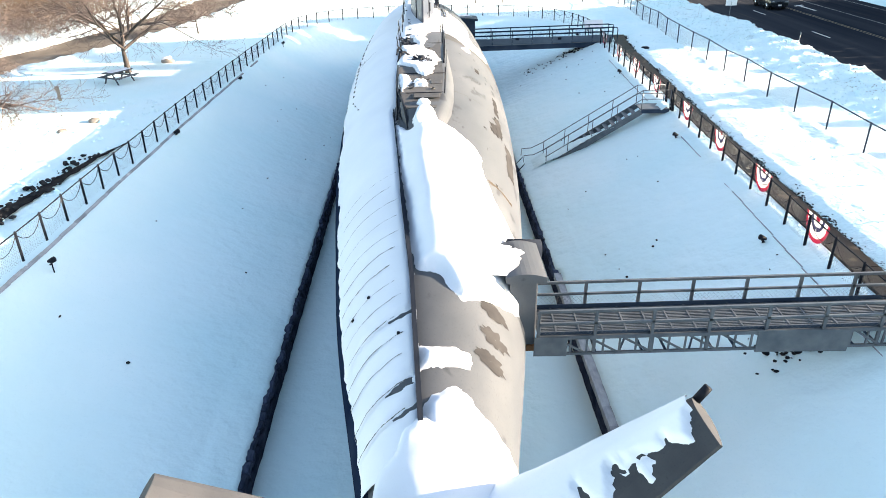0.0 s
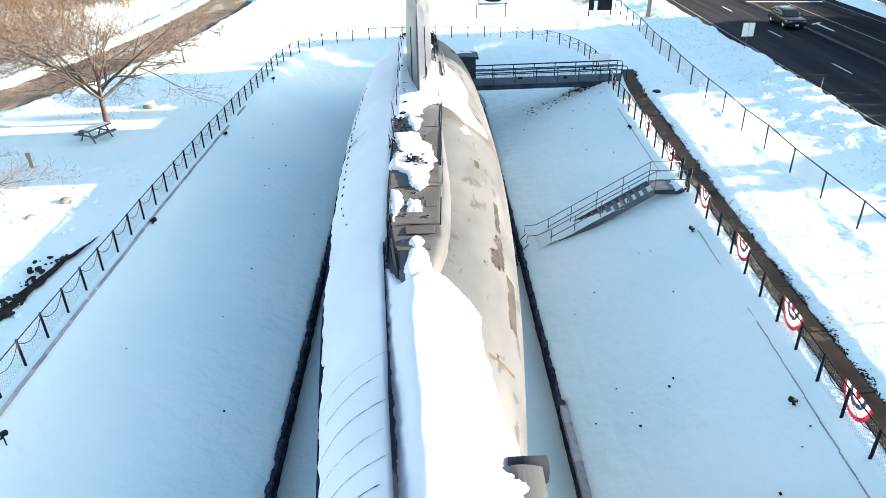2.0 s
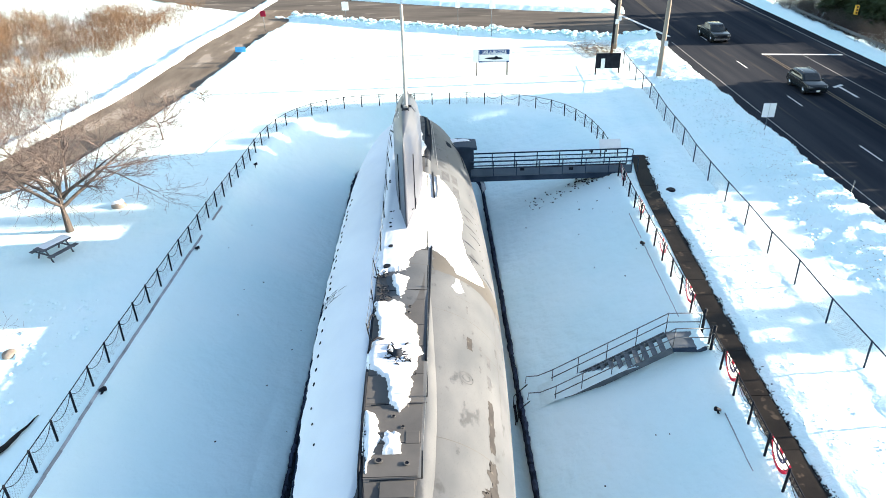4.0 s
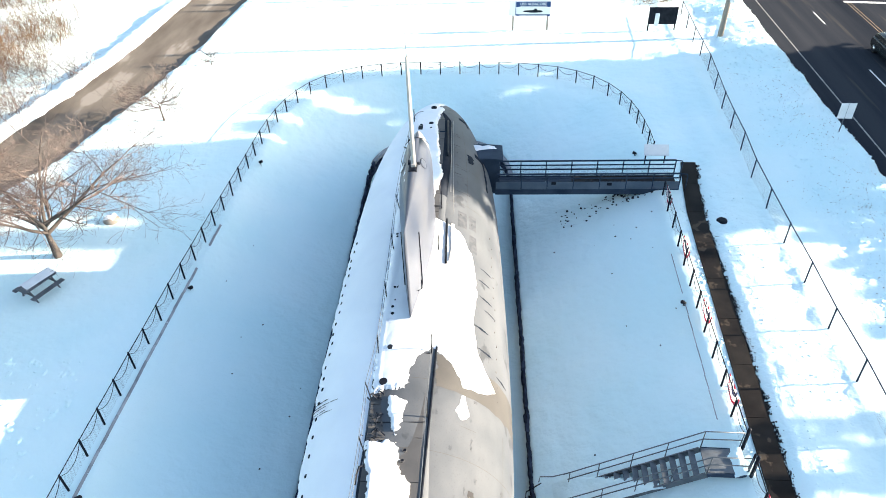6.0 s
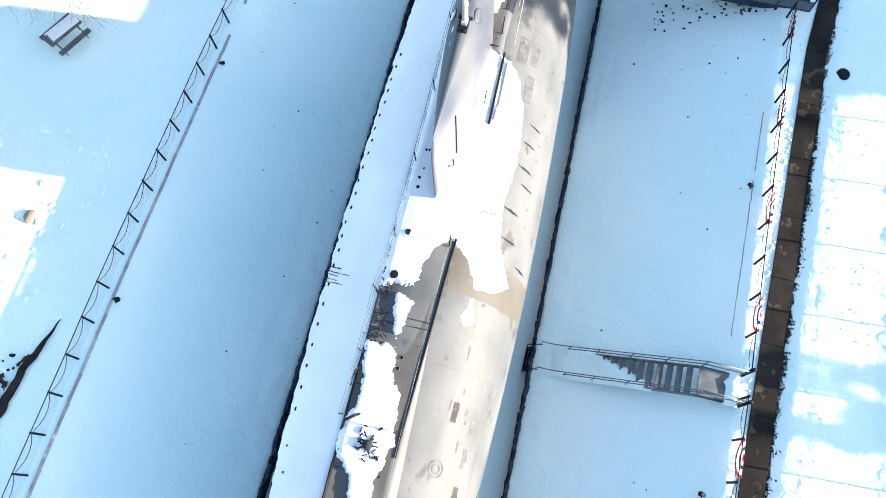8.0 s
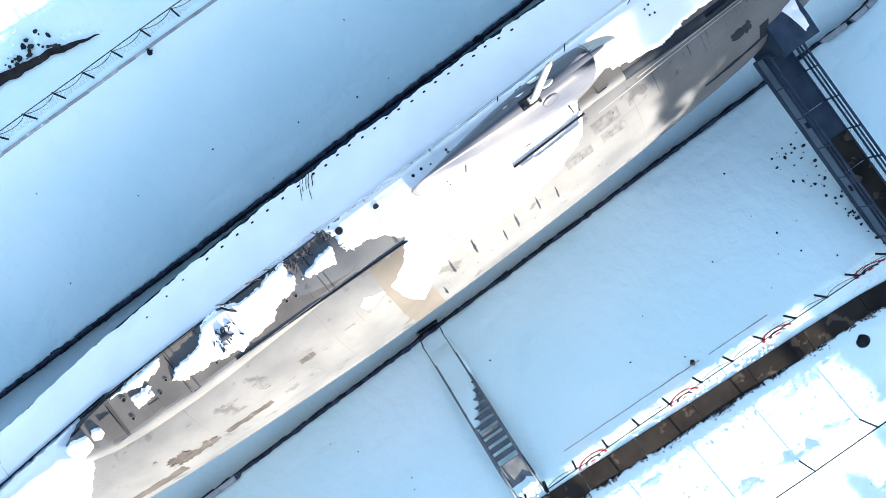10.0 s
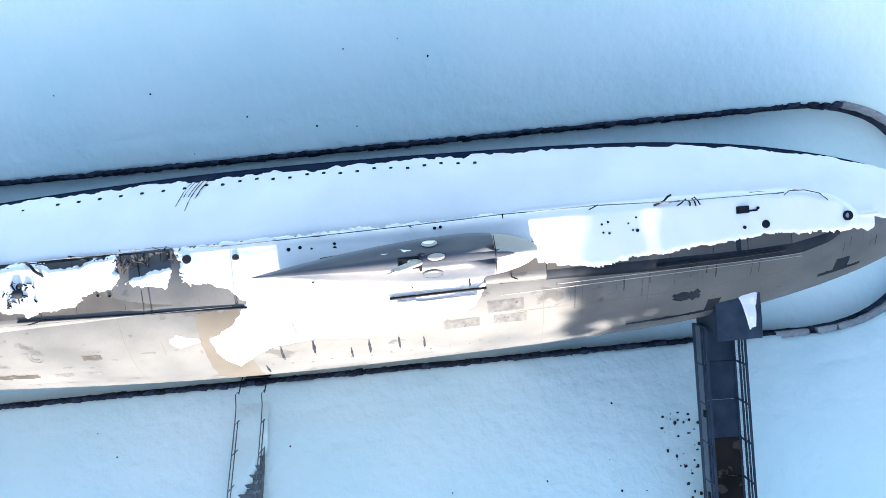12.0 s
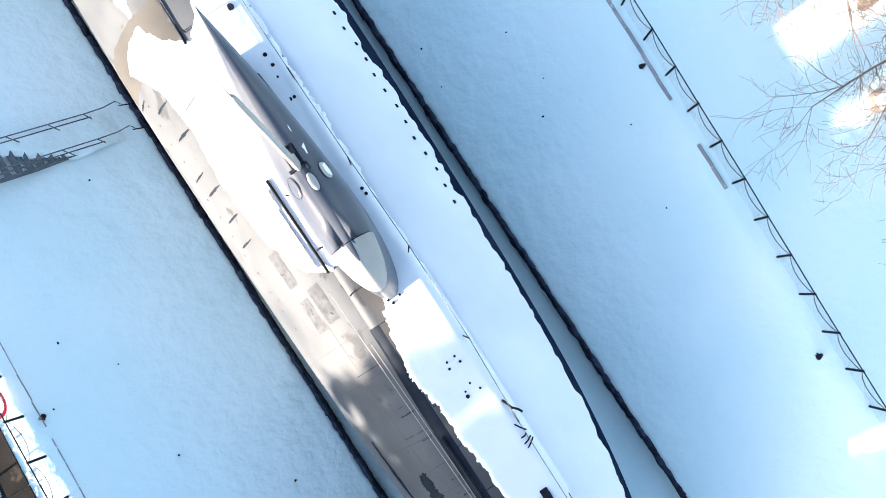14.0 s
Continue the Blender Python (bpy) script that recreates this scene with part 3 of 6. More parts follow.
def build_ridge():
    # batten along the back of the after hull, thick over the stern and thin towards the casing
    ss = list(np.linspace(9.0, 25.3, 40))
    xs = [lerp(s, (9, 14.5, 19.5, 25.3), (-0.22, -0.45, -0.82, -1.2)) for s in ss]
    v, f = [], []
    for s, x in zip(ss, xs):
        w = lerp(s, (9, 18.5, 19.6, 25), (0.05, 0.05, 0.018, 0.014))
        h = lerp(s, (9, 10, 18.5, 19.6, 25), (0.1, 0.24, 0.24, 0.16, 0.13))
        z = math.sqrt(max(hull_r(s) ** 2 - x * x, 0.01))
        v += [(x - w, s, z - 0.1), (x - w, s, z + h), (x + w, s, z + h), (x + w, s, z - 0.1)]
    for i in range(len(ss) - 1):
        for a, b in ((0, 1), (1, 2), (2, 3)):
            f.append((i * 4 + a, i * 4 + b, (i + 1) * 4 + b, (i + 1) * 4 + a))
    f += [(3, 2, 1, 0), tuple(range(len(v) - 4, len(v)))]
    raw("dorsal_batten", v, f, HULL_DARK, sub, "dark steel batten along the back")


build_ridge()

SAIL_X = 0.0


def build_sail():
    levels = [0, 0.15, 0.4, 0.62, 0.76, 0.86, 0.93, 0.97, 0.99, 1.0]
    us = [0, 0.004, 0.015, 0.035, 0.07, 0.12, 0.16, 0.2, 0.3, 0.42, 0.55, 0.68, 0.8, 0.9, 0.96, 1.0]
    loop = us + us[-2:0:-1]
    v, f, n = [], [], len(loop)
    for k in levels:
        z = 3.7 + 4.7 * k
        t = 1.0 if k < 0.72 else math.sqrt(max(1 - ((k - 0.72) / 0.285) ** 2, 0.0004))
        nose, tail = 48.75 - 0.35 * k - 0.9 * (1 - t), 39.95 - 0.15 * k + 0.5 * (1 - t)
        for i, u in enumerate(loop):
            half = 0.73 * (1.0 - 0.06 * k) * t * (2.969 * math.sqrt(u) - 1.26 * u - 3.516 * u ** 2 + 2.843 * u ** 3 - 1.036 * u ** 4) / 1.0
            half = max(half, 0.012)
            sign = 1 if i < len(us) else -1
            if i in (0, len(us) - 1):
                sign = 0
            y = nose + (tail - nose) * u
            if abs(u - 0.16) < 1e-6 and k > 0.7:
                y = min(47.1, nose - 0.1)
            v.append((SAIL_X + sign * half, y, z))
    for i in range(len(levels) - 1):
        for j in range(n):
            f.append((i * n + j, i * n + (j + 1) % n, (i + 1) * n + (j + 1) % n, (i + 1) * n + j))
    f.append(tuple((len(levels) - 1) * n + j for j in range(n)))
    sail = raw("sail", v, [tuple(reversed(q)) for q in f], [SAIL, PALE], sub, "tall streamlined sail in worn blue-grey paint", True)
    for p in sail.data.polygons:
        if p.center.y > 47.08 and p.center.z > 7.0:
            p.material_index = 1
    # rudder joint near the trailing edge, bridge well, hatches, bow window and mast
    for sx in (-1, 1):
        beam("rudder_joint", (sx * 0.375, 42.0, 3.95), (sx * 0.352, 41.9, 7.1), 0.05, 0.035, BLACK, sail)
        beam("plate_seam", (sx * 0.17, 40.9, 3.95), (sx * 0.15, 40.8, 7.4), 0.02, 0.02, HULL_DARK, sail)
        beam("plate_seam", (sx * 0.60, 44.2, 3.95), (sx * 0.56, 44.1, 7.0), 0.02, 0.02, HULL_DARK, sail)
    boxpart("bridge_well", (0.0, 44.62, 8.33), (0.36, 0.62, 0.2), BLACK, sail, "dark open bridge well", bevel=0.05)
    boxpart("well_cover", (-0.03, 43.55, 8.30), (0.26, 1.3, 0.1), HULL_BROWN, sail, "rust-brown well cover", bevel=0.03)
    boxpart("well_cover", (0.0, 42.2, 8.22), (0.16, 1.1, 0.08), HULL_DARK, sail, bevel=0.03)
    boxpart("antenna_pad", (0.06, 46.45, 8.37), (0.16, 0.4, 0.03), HULL_DARK, sail, bevel=0.01)
    for pts in ([(-0.55, 47.12, 8.02), (-0.3, 47.12, 8.33), (0.0, 47.12, 8.41), (0.3, 47.12, 8.33), (0.5, 47.12, 8.08)],):
        tube("panel_seam", pts, 0.014, BLACK, sail, n=4)
    def top_z(x):
        return 3.7 + 4.7 * (0.72 + 0.285 * math.sqrt(max(1 - (x / 0.70) ** 2, 0.02)))

    for x, s, r, m, line in ((-0.50, 45.25, 0.20, PALE, 0.007), (-0.10, 45.42, 0.22, PALE, 0.008), (0.38, 45.28, 0.24, SAIL, 0.006)):
        vv = []
        for rr, up in ((1.0, 0.0), (0.85, 0.025), (0.5, 0.03)):
            for j in range(18):
                g = 2 * math.pi * j / 18
                px = x + 0.5 * rr * r * math.cos(g)
                vv.append((px, s + 1.2 * rr * r * math.sin(g), top_z(px) + up))
        ff = [(k + j, k + (j + 1) % 18, k + 18 + (j + 1) % 18, k + 18 + j) for k in (0, 18) for j in range(18)] + [tuple(range(36, 54))]
        raw("sail_hatch", vv, ff, m, sail, "", True)
        rim = [(x + 0.52 * r * math.cos(2 * math.pi * j / 16), s + 1.24 * r * math.sin(2 * math.pi * j / 16), top_z(x + 0.52 * r * math.cos(2 * math.pi * j / 16)) + 0.006) for j in range(17)]
        tube("hatch_rim", rim, line, HULL_DARK, sail, n=4)
    boxpart("mast_foot", (0.02, 44.75, 8.4), (0.22, 0.3, 0.3), PALE, sail, bevel=0.04)
    for x, s, w, h in ((0.16, 44.95, 0.22, 0.08), (-0.2, 45.0, 0.08, 0.2), (0.1, 44.4, 0.1, 0.1)):
        boxpart("bridge_gear", (x, s, 8.41), (w, h, 0.12), HULL_DARK, sail, bevel=0.02)
    mv, mf = [], []
    for z, a, b in ((8.3, 0.10, 0.17), (9.2, 0.09, 0.15), (11.2, 0.08, 0.13), (13.1, 0.07, 0.11), (13.25, 0.05, 0.07)):
        for j in range(14):
            g = 2 * math.pi * j / 14
            mv.append((0.02 + a * math.cos(g), 44.86 - 0.06 * (z - 8.3) + b * math.sin(g), z))
    for i in range(4):
        for j in range(14):
            mf.append((i * 14 + j, i * 14 + (j + 1) % 14, (i + 1) * 14 + (j + 1) % 14, (i + 1) * 14 + j))
    mf.append(tuple(range(56, 70)))
    raw("mast", mv, mf, PALE, sail, "pale tapering mast fairing", True)
    tube("whip_antenna", [(0.02, 44.56, 13.2), (0.02, 44.5, 14.2)], [0.014, 0.006], GALV, sail, n=5)
    tube("step_bar", [(0.25, 41.2, 4.6), (0.42, 41.2, 4.75), (0.42, 41.2, 5.2)], 0.03, BLACK, sail)
    tube("step_bar", [(0.62, 46.4, 5.2), (1.05, 46.4, 5.2)], 0.03, BLACK, sail)
    tube("nose_rim", [(0.1, 48.72, 3.95), (0.42, 48.35, 3.95), (0.66, 47.4, 3.95), (0.74, 46.0, 3.95), (0.66, 44.0, 3.95)], 0.02, BLACK, sail, n=5)


build_sail()


def build_fin(deg, tip_r, name="stern_fin", shift=0.0):
    a = radians(deg)
    d, nrm = Vector((math.sin(a), 0, math.cos(a))), Vector((math.cos(a), 0, -math.sin(a)))
    us = (0, 0.04, 0.15, 0.35, 0.6, 0.85, 1.0)
    th = (0.0, 0.10, 0.2, 0.26, 0.22, 0.12, 0.04)
    loop = [(u, t) for u, t in zip(us, th)] + [(u, -t) for u, t in zip(us[-1:0:-1], th[-1:0:-1])]
    v, f, n = [], [], len(loop)
    rows = ((0.6, 9.3, 6.5, 1.1), (2.5, 8.6, 6.55, 0.95), (tip_r, 7.75, 6.78, 0.75))
    for r, lead, trail, k in rows:
        for u, t in loop:
            v.append(d * r + nrm * (t * k) + Vector((0, shift + lead + (trail - lead) * u, 0)))
    for i in range(2):
        for j in range(n):
            f.append((i * n + j, i * n + (j + 1) % n, (i + 1) * n + (j + 1) % n, (i + 1) * n + j))
    f.append(tuple(2 * n + j for j in range(n)))
    fin = raw(name, v, f, FIN, sub, "dark tail fin crusted with snow")
    if deg == 43:
        tube("tip_light", [d * tip_r + Vector((0, 7.7 + shift, 0)), d * (tip_r + 0.22) + Vector((0, 7.72 + shift, 0.05))], 0.07, BLACK, fin)
    return fin


build_fin(43, 5.45)
build_fin(-50, 5.15, shift=-0.45)
build_fin(135, 5.2)
build_fin(-135, 5.2)


def build_trunk(x0, x1, s0, s1, z0, z1, material, label, roof):
    """Visitors' entry cut into the hull's side: a steel box with a curved roof."""
    t = boxpart("entry_trunk", ((x0 + x1) / 2, (s0 + s1) / 2, (z0 + z1) / 2), (x1 - x0, s1 - s0, z1 - z0), material, sub, label, bevel=0.04)
    v, f = [], []
    for s in (s0 - 0.12, s1 + 0.12):
        for j in range(9):
            u = j / 8
            v.append((x0 - 0.1 + (x1 - x0 + 0.3) * u, s, z1 + roof * math.sin(math.pi * (0.12 + 0.8 * u))))
        for j in range(9):
            u = 1 - j / 8
            v.append((x0 - 0.1 + (x1 - x0 + 0.3) * u, s, z1 - 0.12))
    for j in range(18):
        f.append((j, (j + 1) % 18, 18 + (j + 1) % 18, 18 + j))
    f += [tuple(reversed(range(18))), tuple(range(18, 36))]
    raw("trunk_roof", v, f, material, t)
    boxpart("doorway", (x1 + 0.01, (s0 + s1) / 2, z0 + 1.0), (0.04, (s1 - s0) * 0.55, 1.8), BLACK, t)
    return t


trunk_aft = build_trunk(1.95, 2.65, 14.75, 16.4, 0.1, 2.1, HULL, "grey entry trunk on the hull side", 0.14)
tube("air_duct", [(2.1, 16.75, 1.85), (3.0, 16.8, 1.75)], [0.30, 0.33], HULL_DARK, trunk_aft, n=16)
build_trunk(2.0, 4.05, 55.7, 57.15, -0.4, 2.05, BLUEGREY, "blue-grey steel entry trunk on the hull side", 0.12)


def hull_patch(name, s0, s1, d0, d1, material, out=0.006, wob=0.12, seed=0, ns=40, nd=16):
    """A thin ragged area of other paint on the hull."""
    v, f = [], []
    for i in range(ns + 1):
        for j in range(nd + 1):
            u, w = i / ns, j / nd
            edge_s, edge_d = abs(2 * u - 1), abs(2 * w - 1)
            s = s0 + (s1 - s0) * u + wob * edge_s * (fbm(w * 4 + seed, u * 2, seed) + 0.7 * fbm(w * 13 + seed, u * 3, seed + 1.0))
            d = d0 + (d1 - d0) * w + (wob * 14) * edge_d * (fbm(u * 6 + seed, w * 2, seed + 3.3) + 0.7 * fbm(u * 21 + seed, w * 3, seed + 5.0))
            v.append(on_hull(s, d, out))
    k = nd + 1
    f = [(i * k + j, (i + 1) * k + j, (i + 1) * k + j + 1, i * k + j + 1) for i in range(ns) for j in range(nd)]
    return raw(name, v, f, material, sub, smooth=True)


def stain(s, d, rs, rd, seed):
    """A long ragged drip mark running down the hull."""
    v, n = [], 36
    for ring_k in (1.0, 0.8, 0.6, 0.4, 0.2, 0.02):
        for i in range(n):
            g = 2 * math.pi * i / n
            k = ring_k * (1 + 0.45 * fbm(math.cos(g) * 3 + seed, math.sin(g) * 3, seed))
            v.append(on_hull(s + rs * k * math.cos(g) - 0.4 * rs * k * math.sin(g), d + rd * k * math.sin(g), 0.008))
    f = [(r * n + i, r * n + (i + 1) % n, (r + 1) * n + (i + 1) % n, (r + 1) * n + i) for r in range(5) for i in range(n)]
    return raw("drip_stain", v, f, PATCH if rs > 0.1 else HULL_DARK, sub, smooth=True)


def build_patches():
    hp = hull_patch
    hp("paint_patch", 32.25, 32.95, 36.0, 39.5, PATCH, wob=0.02, seed=1)
    hp("paint_patch", 27.9, 30.2, 49.5, 53.5, PATCH, wob=0.06, seed=2)
    hp("paint_patch", 25.4, 27.5, 48.0, 54.5, PATCH, wob=0.16, seed=3)
    hp("paint_patch", 25.2, 26.3, 44.0, 50.0, PATCH, wob=0.14, seed=4)
    hp("paint_patch", 22.6, 25.4, 57.0, 66.0, PATCH, wob=0.10, seed=5)
    hp("paint_patch", 30.8, 31.5, 50.0, 53.0, WORN, wob=0.04, seed=6)
    hp("paint_patch", 32.0, 32.6, 50.5, 53.5, WORN, wob=0.04, seed=7)
    hp("paint_patch", 33.2, 33.7, 59.5, 61.5, WORN, wob=0.03, seed=8)
    hp("primer_band", 36.7, 38.3, 16.0, 82.0, HULL_BROWN, wob=0.1, seed=9, nd=24)
    hp("paint_patch", 47.0, 48.3, 26.0, 33.0, WORN, wob=0.03, seed=10)
    hp("paint_patch", 47.2, 48.4, 35.0, 41.0, WORN, wob=0.03, seed=11)
    hp("paint_patch", 45.4, 46.7, 35.0, 41.0, WORN, wob=0.02, seed=12)
    hp("paint_patch", 52.2, 56.0, 57.0, 60.0, HULL_DARK, wob=0.05, seed=15)
    hp("paint_patch", 55.2, 55.7, 46.0, 58.0, HULL_DARK, wob=0.02, seed=16)
    hp("paint_patch", 59.6, 61.4, 46.0, 50.0, HULL_DARK, wob=0.04, seed=17)
    hp("paint_patch", 60.2, 60.8, 35.0, 50.0, HULL_DARK, wob=0.03, seed=18)
    hp("paint_patch", 53.8, 54.8, 36.0, 42.0, HULL_DARK, wob=0.12, seed=19)
    for s, d in ((13.75, 41), (12.85, 42), (12.1, 39)):
        stain(s, d, 0.24, 11.5, s)
    for s, d, k in ((39.4, 47, 0.05), (40.6, 44, 0.06), (41.9, 52, 0.04), (42.6, 48, 0.05), (43.7, 47, 0.04), (44.6, 50, 0.04), (38.6, 62, 0.05)):
        stain(s, d, k, 5.5, s)
    for s in (20.4,):
        hp("rust_streak", s, s + 0.14, 18 + s, 40 + s, RUSTY, wob=0.06, seed=s, ns=3, nd=16)
    # round plate and weld seams
    random.seed(61)
    for s in (10.25, 10.95, 11.7, 12.3, 12.95, 13.6, 14.2, 14.9, 15.6, 16.3, 17.1, 18.0, 18.9, 19.7, 36.2, 36.32, 36.5, 36.62, 36.8):
        top, low = (-14 - random.uniform(0, 9), -66 + random.uniform(0, 8)) if s < 30 else (-36 - random.uniform(0, 16), -64)
        w = random.uniform(0.005, 0.013) if s < 30 else 0.018
        vv = []
        for i in range(61):
            d = low + (top - low) * i / 60
            c = s + 0.012 * (d + 40) * (1 if s < 30 else -1.2) + 0.04 * fbm(d * 0.06, s)
            k = w * max(0.15, 1 + 1.1 * fbm(d * 0.25, s * 2.0))
            vv += [on_hull(c - k, d, 0.088), on_hull(c + k, d, 0.088)]
        raw("weld_seam", vv, [(2 * i, 2 * i + 1, 2 * i + 3, 2 * i + 2) for i in range(60)], HULL_BROWN if s < 30 else PATCH, sub)
    # fine plate joints on the sunny side
    for s0, s1, d in ((48, 58, 34), (30, 36, 62), (49, 57, 62)):
        hp("plate_joint", s0, s1, d, d + 0.25, HULL_BROWN, wob=0.003, seed=d, ns=40, nd=1, out=0.004)
    for s, d0, d1 in ((32.6, 45, 75), (35.3, 30, 40), (50.4, 20, 50), (54.6, 20, 60), (57.4, 40, 80), (61.2, 10, 70)):
        hp("plate_joint", s, s + 0.016, d0, d1, HULL_BROWN, wob=0.002, seed=s, ns=1, nd=24, out=0.004)
    # drip streaks under the edge of the casing
    random.seed(63)
    for i in range(26):
        s, d = random.uniform(49, 62), random.uniform(17, 22)
        hp("drip_streak", s, s + random.uniform(0.015, 0.05), d, d + random.uniform(4, 15), (WORN, PATCH)[i % 2], wob=0.015, seed=s, ns=2, nd=12, out=0.005)
    for i in range(22):
        s, d = random.uniform(20, 37), random.uniform(20, 60)
        hp("scuff", s, s + random.uniform(0.04, 0.5), d, d + random.uniform(0.4, 3), (WORN, WORN, PATCH, WORN)[i % 4], wob=0.05, seed=s, ns=8, nd=6, out=0.005)
    # dark blue ragged band low on the port side only
    hp("dark_low_band", 9.0, 63.5, -89, -58, LOW_BAND, wob=0.12, seed=21, ns=220, nd=8, out=0.008)
    for s in (27.5, 34.0, 37.0, 49.0, 52.8):
        hp("weld_seam", s, s + 0.02, -88, 88, HULL_BROWN, wob=0.004, seed=s, ns=1, nd=40, out=0.004)
    # rows of flood holes on both sides
    bm = bmesh.new()
    box(bm, (0, 0, 0), (0.11, 0.13, 0.14), bevel=0.025)
    me = bpy.data.meshes.new("flood_hole")
    bm.to_mesh(me)
    bm.free()
    me.materials.append(BLACK)
    grey = me.copy()
    grey.materials[0] = HULL_BROWN
    def hole(s, d, k=1.0, mesh=None, h=1.0):
        o = new("flood_hole", mesh or me)
        o.parent = sub
        o.matrix_basis = Matrix.Translation(on_hull(s, d, 0.04 * h)) @ Euler((0, radians(d), 0)).to_matrix().to_4x4() @ Matrix.Diagonal((k, k, h, 1))
    for i in range(17):
        hole(37.1 + i * 0.625, -55 + 1.2 * math.sin(i * 1.7))
    for i in range(7):
        hole(31.5 + i * 0.8, -54)
    for i in range(15):
        hole(37.4 + i * 0.74, 57 + 0.8 * math.sin(i * 2.1), 0.5, grey, 0.12)
    for s, d, k in ((14.0, -52, 0.7), (14.3, -38, 0.6), (12.6, -20, 0.6), (29.3, -50, 0.6), (28.2, -46, 0.6), (30.2, -53, 0.6)):
        hole(s, d, k)
    v, f = [], []
    for r in (0.30, 0.26, 0.17, 0.13):
        for j in range(24):
            g = 2 * math.pi * j / 24
            v.append(on_hull(30.6 + r * math.sin(g), 34.7 + math.degrees(r * math.cos(g) / 3.9), 0.012))
    f = [(j, (j + 1) % 24, 24 + (j + 1) % 24, 24 + j) for j in range(24)] + [(48 + j, 48 + (j + 1) % 24, 72 + (j + 1) % 24, 72 + j) for j in range(24)]
    raw("round_marking", v, f, WORN, sub)


build_patches()


# ---- snow on the ship ----
def poly_dist(poly):
    """Signed distance to a closed outline, positive inside."""
    pts = np.array(poly, float)
    a, b = pts, np.roll(pts, -1, 0)
    def dist(px, py):
        p = np.array((px, py))
        ab, ap = b - a, p - a
        t = np.clip((ap * ab).sum(1) / (ab * ab).sum(1), 0, 1)
        d = np.sqrt((((ap - ab * t[:, None])) ** 2).sum(1)).min()
        cond = (a[:, 1] > py) != (b[:, 1] > py)
        xi = a[:, 0] + (py - a[:, 1]) / np.where(b[:, 1] == a[:, 1], 1e-9, b[:, 1] - a[:, 1]) * (b[:, 0] - a[:, 0])
        return d if (cond & (px < xi)).sum() % 2 else -d
    return dist


def grow(name, points, depth_of, thick, material, label, parent=None, soft=0.12, under=-0.02, crest=None):
    """A snow skin over a grid of (place, outward) rows; depth_of gives the distance inside its outline."""
    v, keep = [], []
    for row in points:
        for p, nrm, key in row:
            m = depth_of(*key)
            h = thick * smooth01(m / soft) * (0.95 + 0.16 * fbm(p.x * 0.7, p.y * 0.7, p.z * 0.7)) if m > 0 else under
            if crest and m > 0:
                h += crest(*key) * smooth01(m / 0.5)
            v.append(p + nrm * h)
            keep.append(m > 0)
    w = len(points[0])
    f = []
    for i in range(len(points) - 1):
        for j in range(w - 1):
            q = (i * w + j, i * w + j + 1, (i + 1) * w + j + 1, (i + 1) * w + j)
            if any(keep[k] for k in q):
                f.append(q)
    used = sorted({k for q in f for k in q})
    at = {k: i for i, k in enumerate(used)}
    m = SHIP
    ob = raw(name, [m @ v[k] for k in used], [tuple(at[k] for k in q) for q in f], material, parent, "", True)
    return tagged(ob, label, "snow", kind="stuff")


def hull_grid(s0, s1, ds, d0, d1, dd):
    rows = []
    for s in np.arange(s0, s1, ds):
        row = []
        for d in np.arange(d0, d1 + 0.01, dd):
            p = on_hull(s, d)
            row.append((p, Vector((p.x, 0, p.z)).normalized(), (s, d)))
        rows.append(row)
    return rows


def port_depth(s, d):
    top = lerp(s, (9, 14.5, 19.5, 25.3, 26, 58, 61, 63, 64.3, 65.3), (-8, -10.5, -16, -20, -17, -17, -4, 14, 34, 60))
    low = lerp(s, (9, 11, 13, 20, 30, 37, 40, 48, 55, 60, 64), (-65, -69, -70, -69, -67, -63, -64, -66, -64, -63, -62))
    low += 5.0 * fbm(s * 0.5, 3.0, 1.0) + 3.5 * fbm(s * 2.5, d * 0.1, 7.0)
    r = hull_r(s) * 0.01745
    m = min((top - d) * r, (d - low) * r)
    # scoured streaks near the tip of the bow
    if s > 61.6:
        m -= 0.34 * smooth01((s - 61.6) / 1.2) * smooth01((65.0 - s) / 1.2) * max(0.0, fbm(s * 0.5, d * 0.35, 12.0) + 0.12)
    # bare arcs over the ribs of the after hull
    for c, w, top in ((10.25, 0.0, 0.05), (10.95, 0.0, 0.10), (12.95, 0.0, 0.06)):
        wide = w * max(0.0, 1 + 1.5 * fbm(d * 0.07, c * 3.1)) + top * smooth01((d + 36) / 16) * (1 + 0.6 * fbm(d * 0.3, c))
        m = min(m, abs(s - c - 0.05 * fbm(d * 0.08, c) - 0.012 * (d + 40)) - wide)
    return m


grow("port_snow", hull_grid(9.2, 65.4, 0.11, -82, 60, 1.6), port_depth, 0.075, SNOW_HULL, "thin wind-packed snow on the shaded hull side")

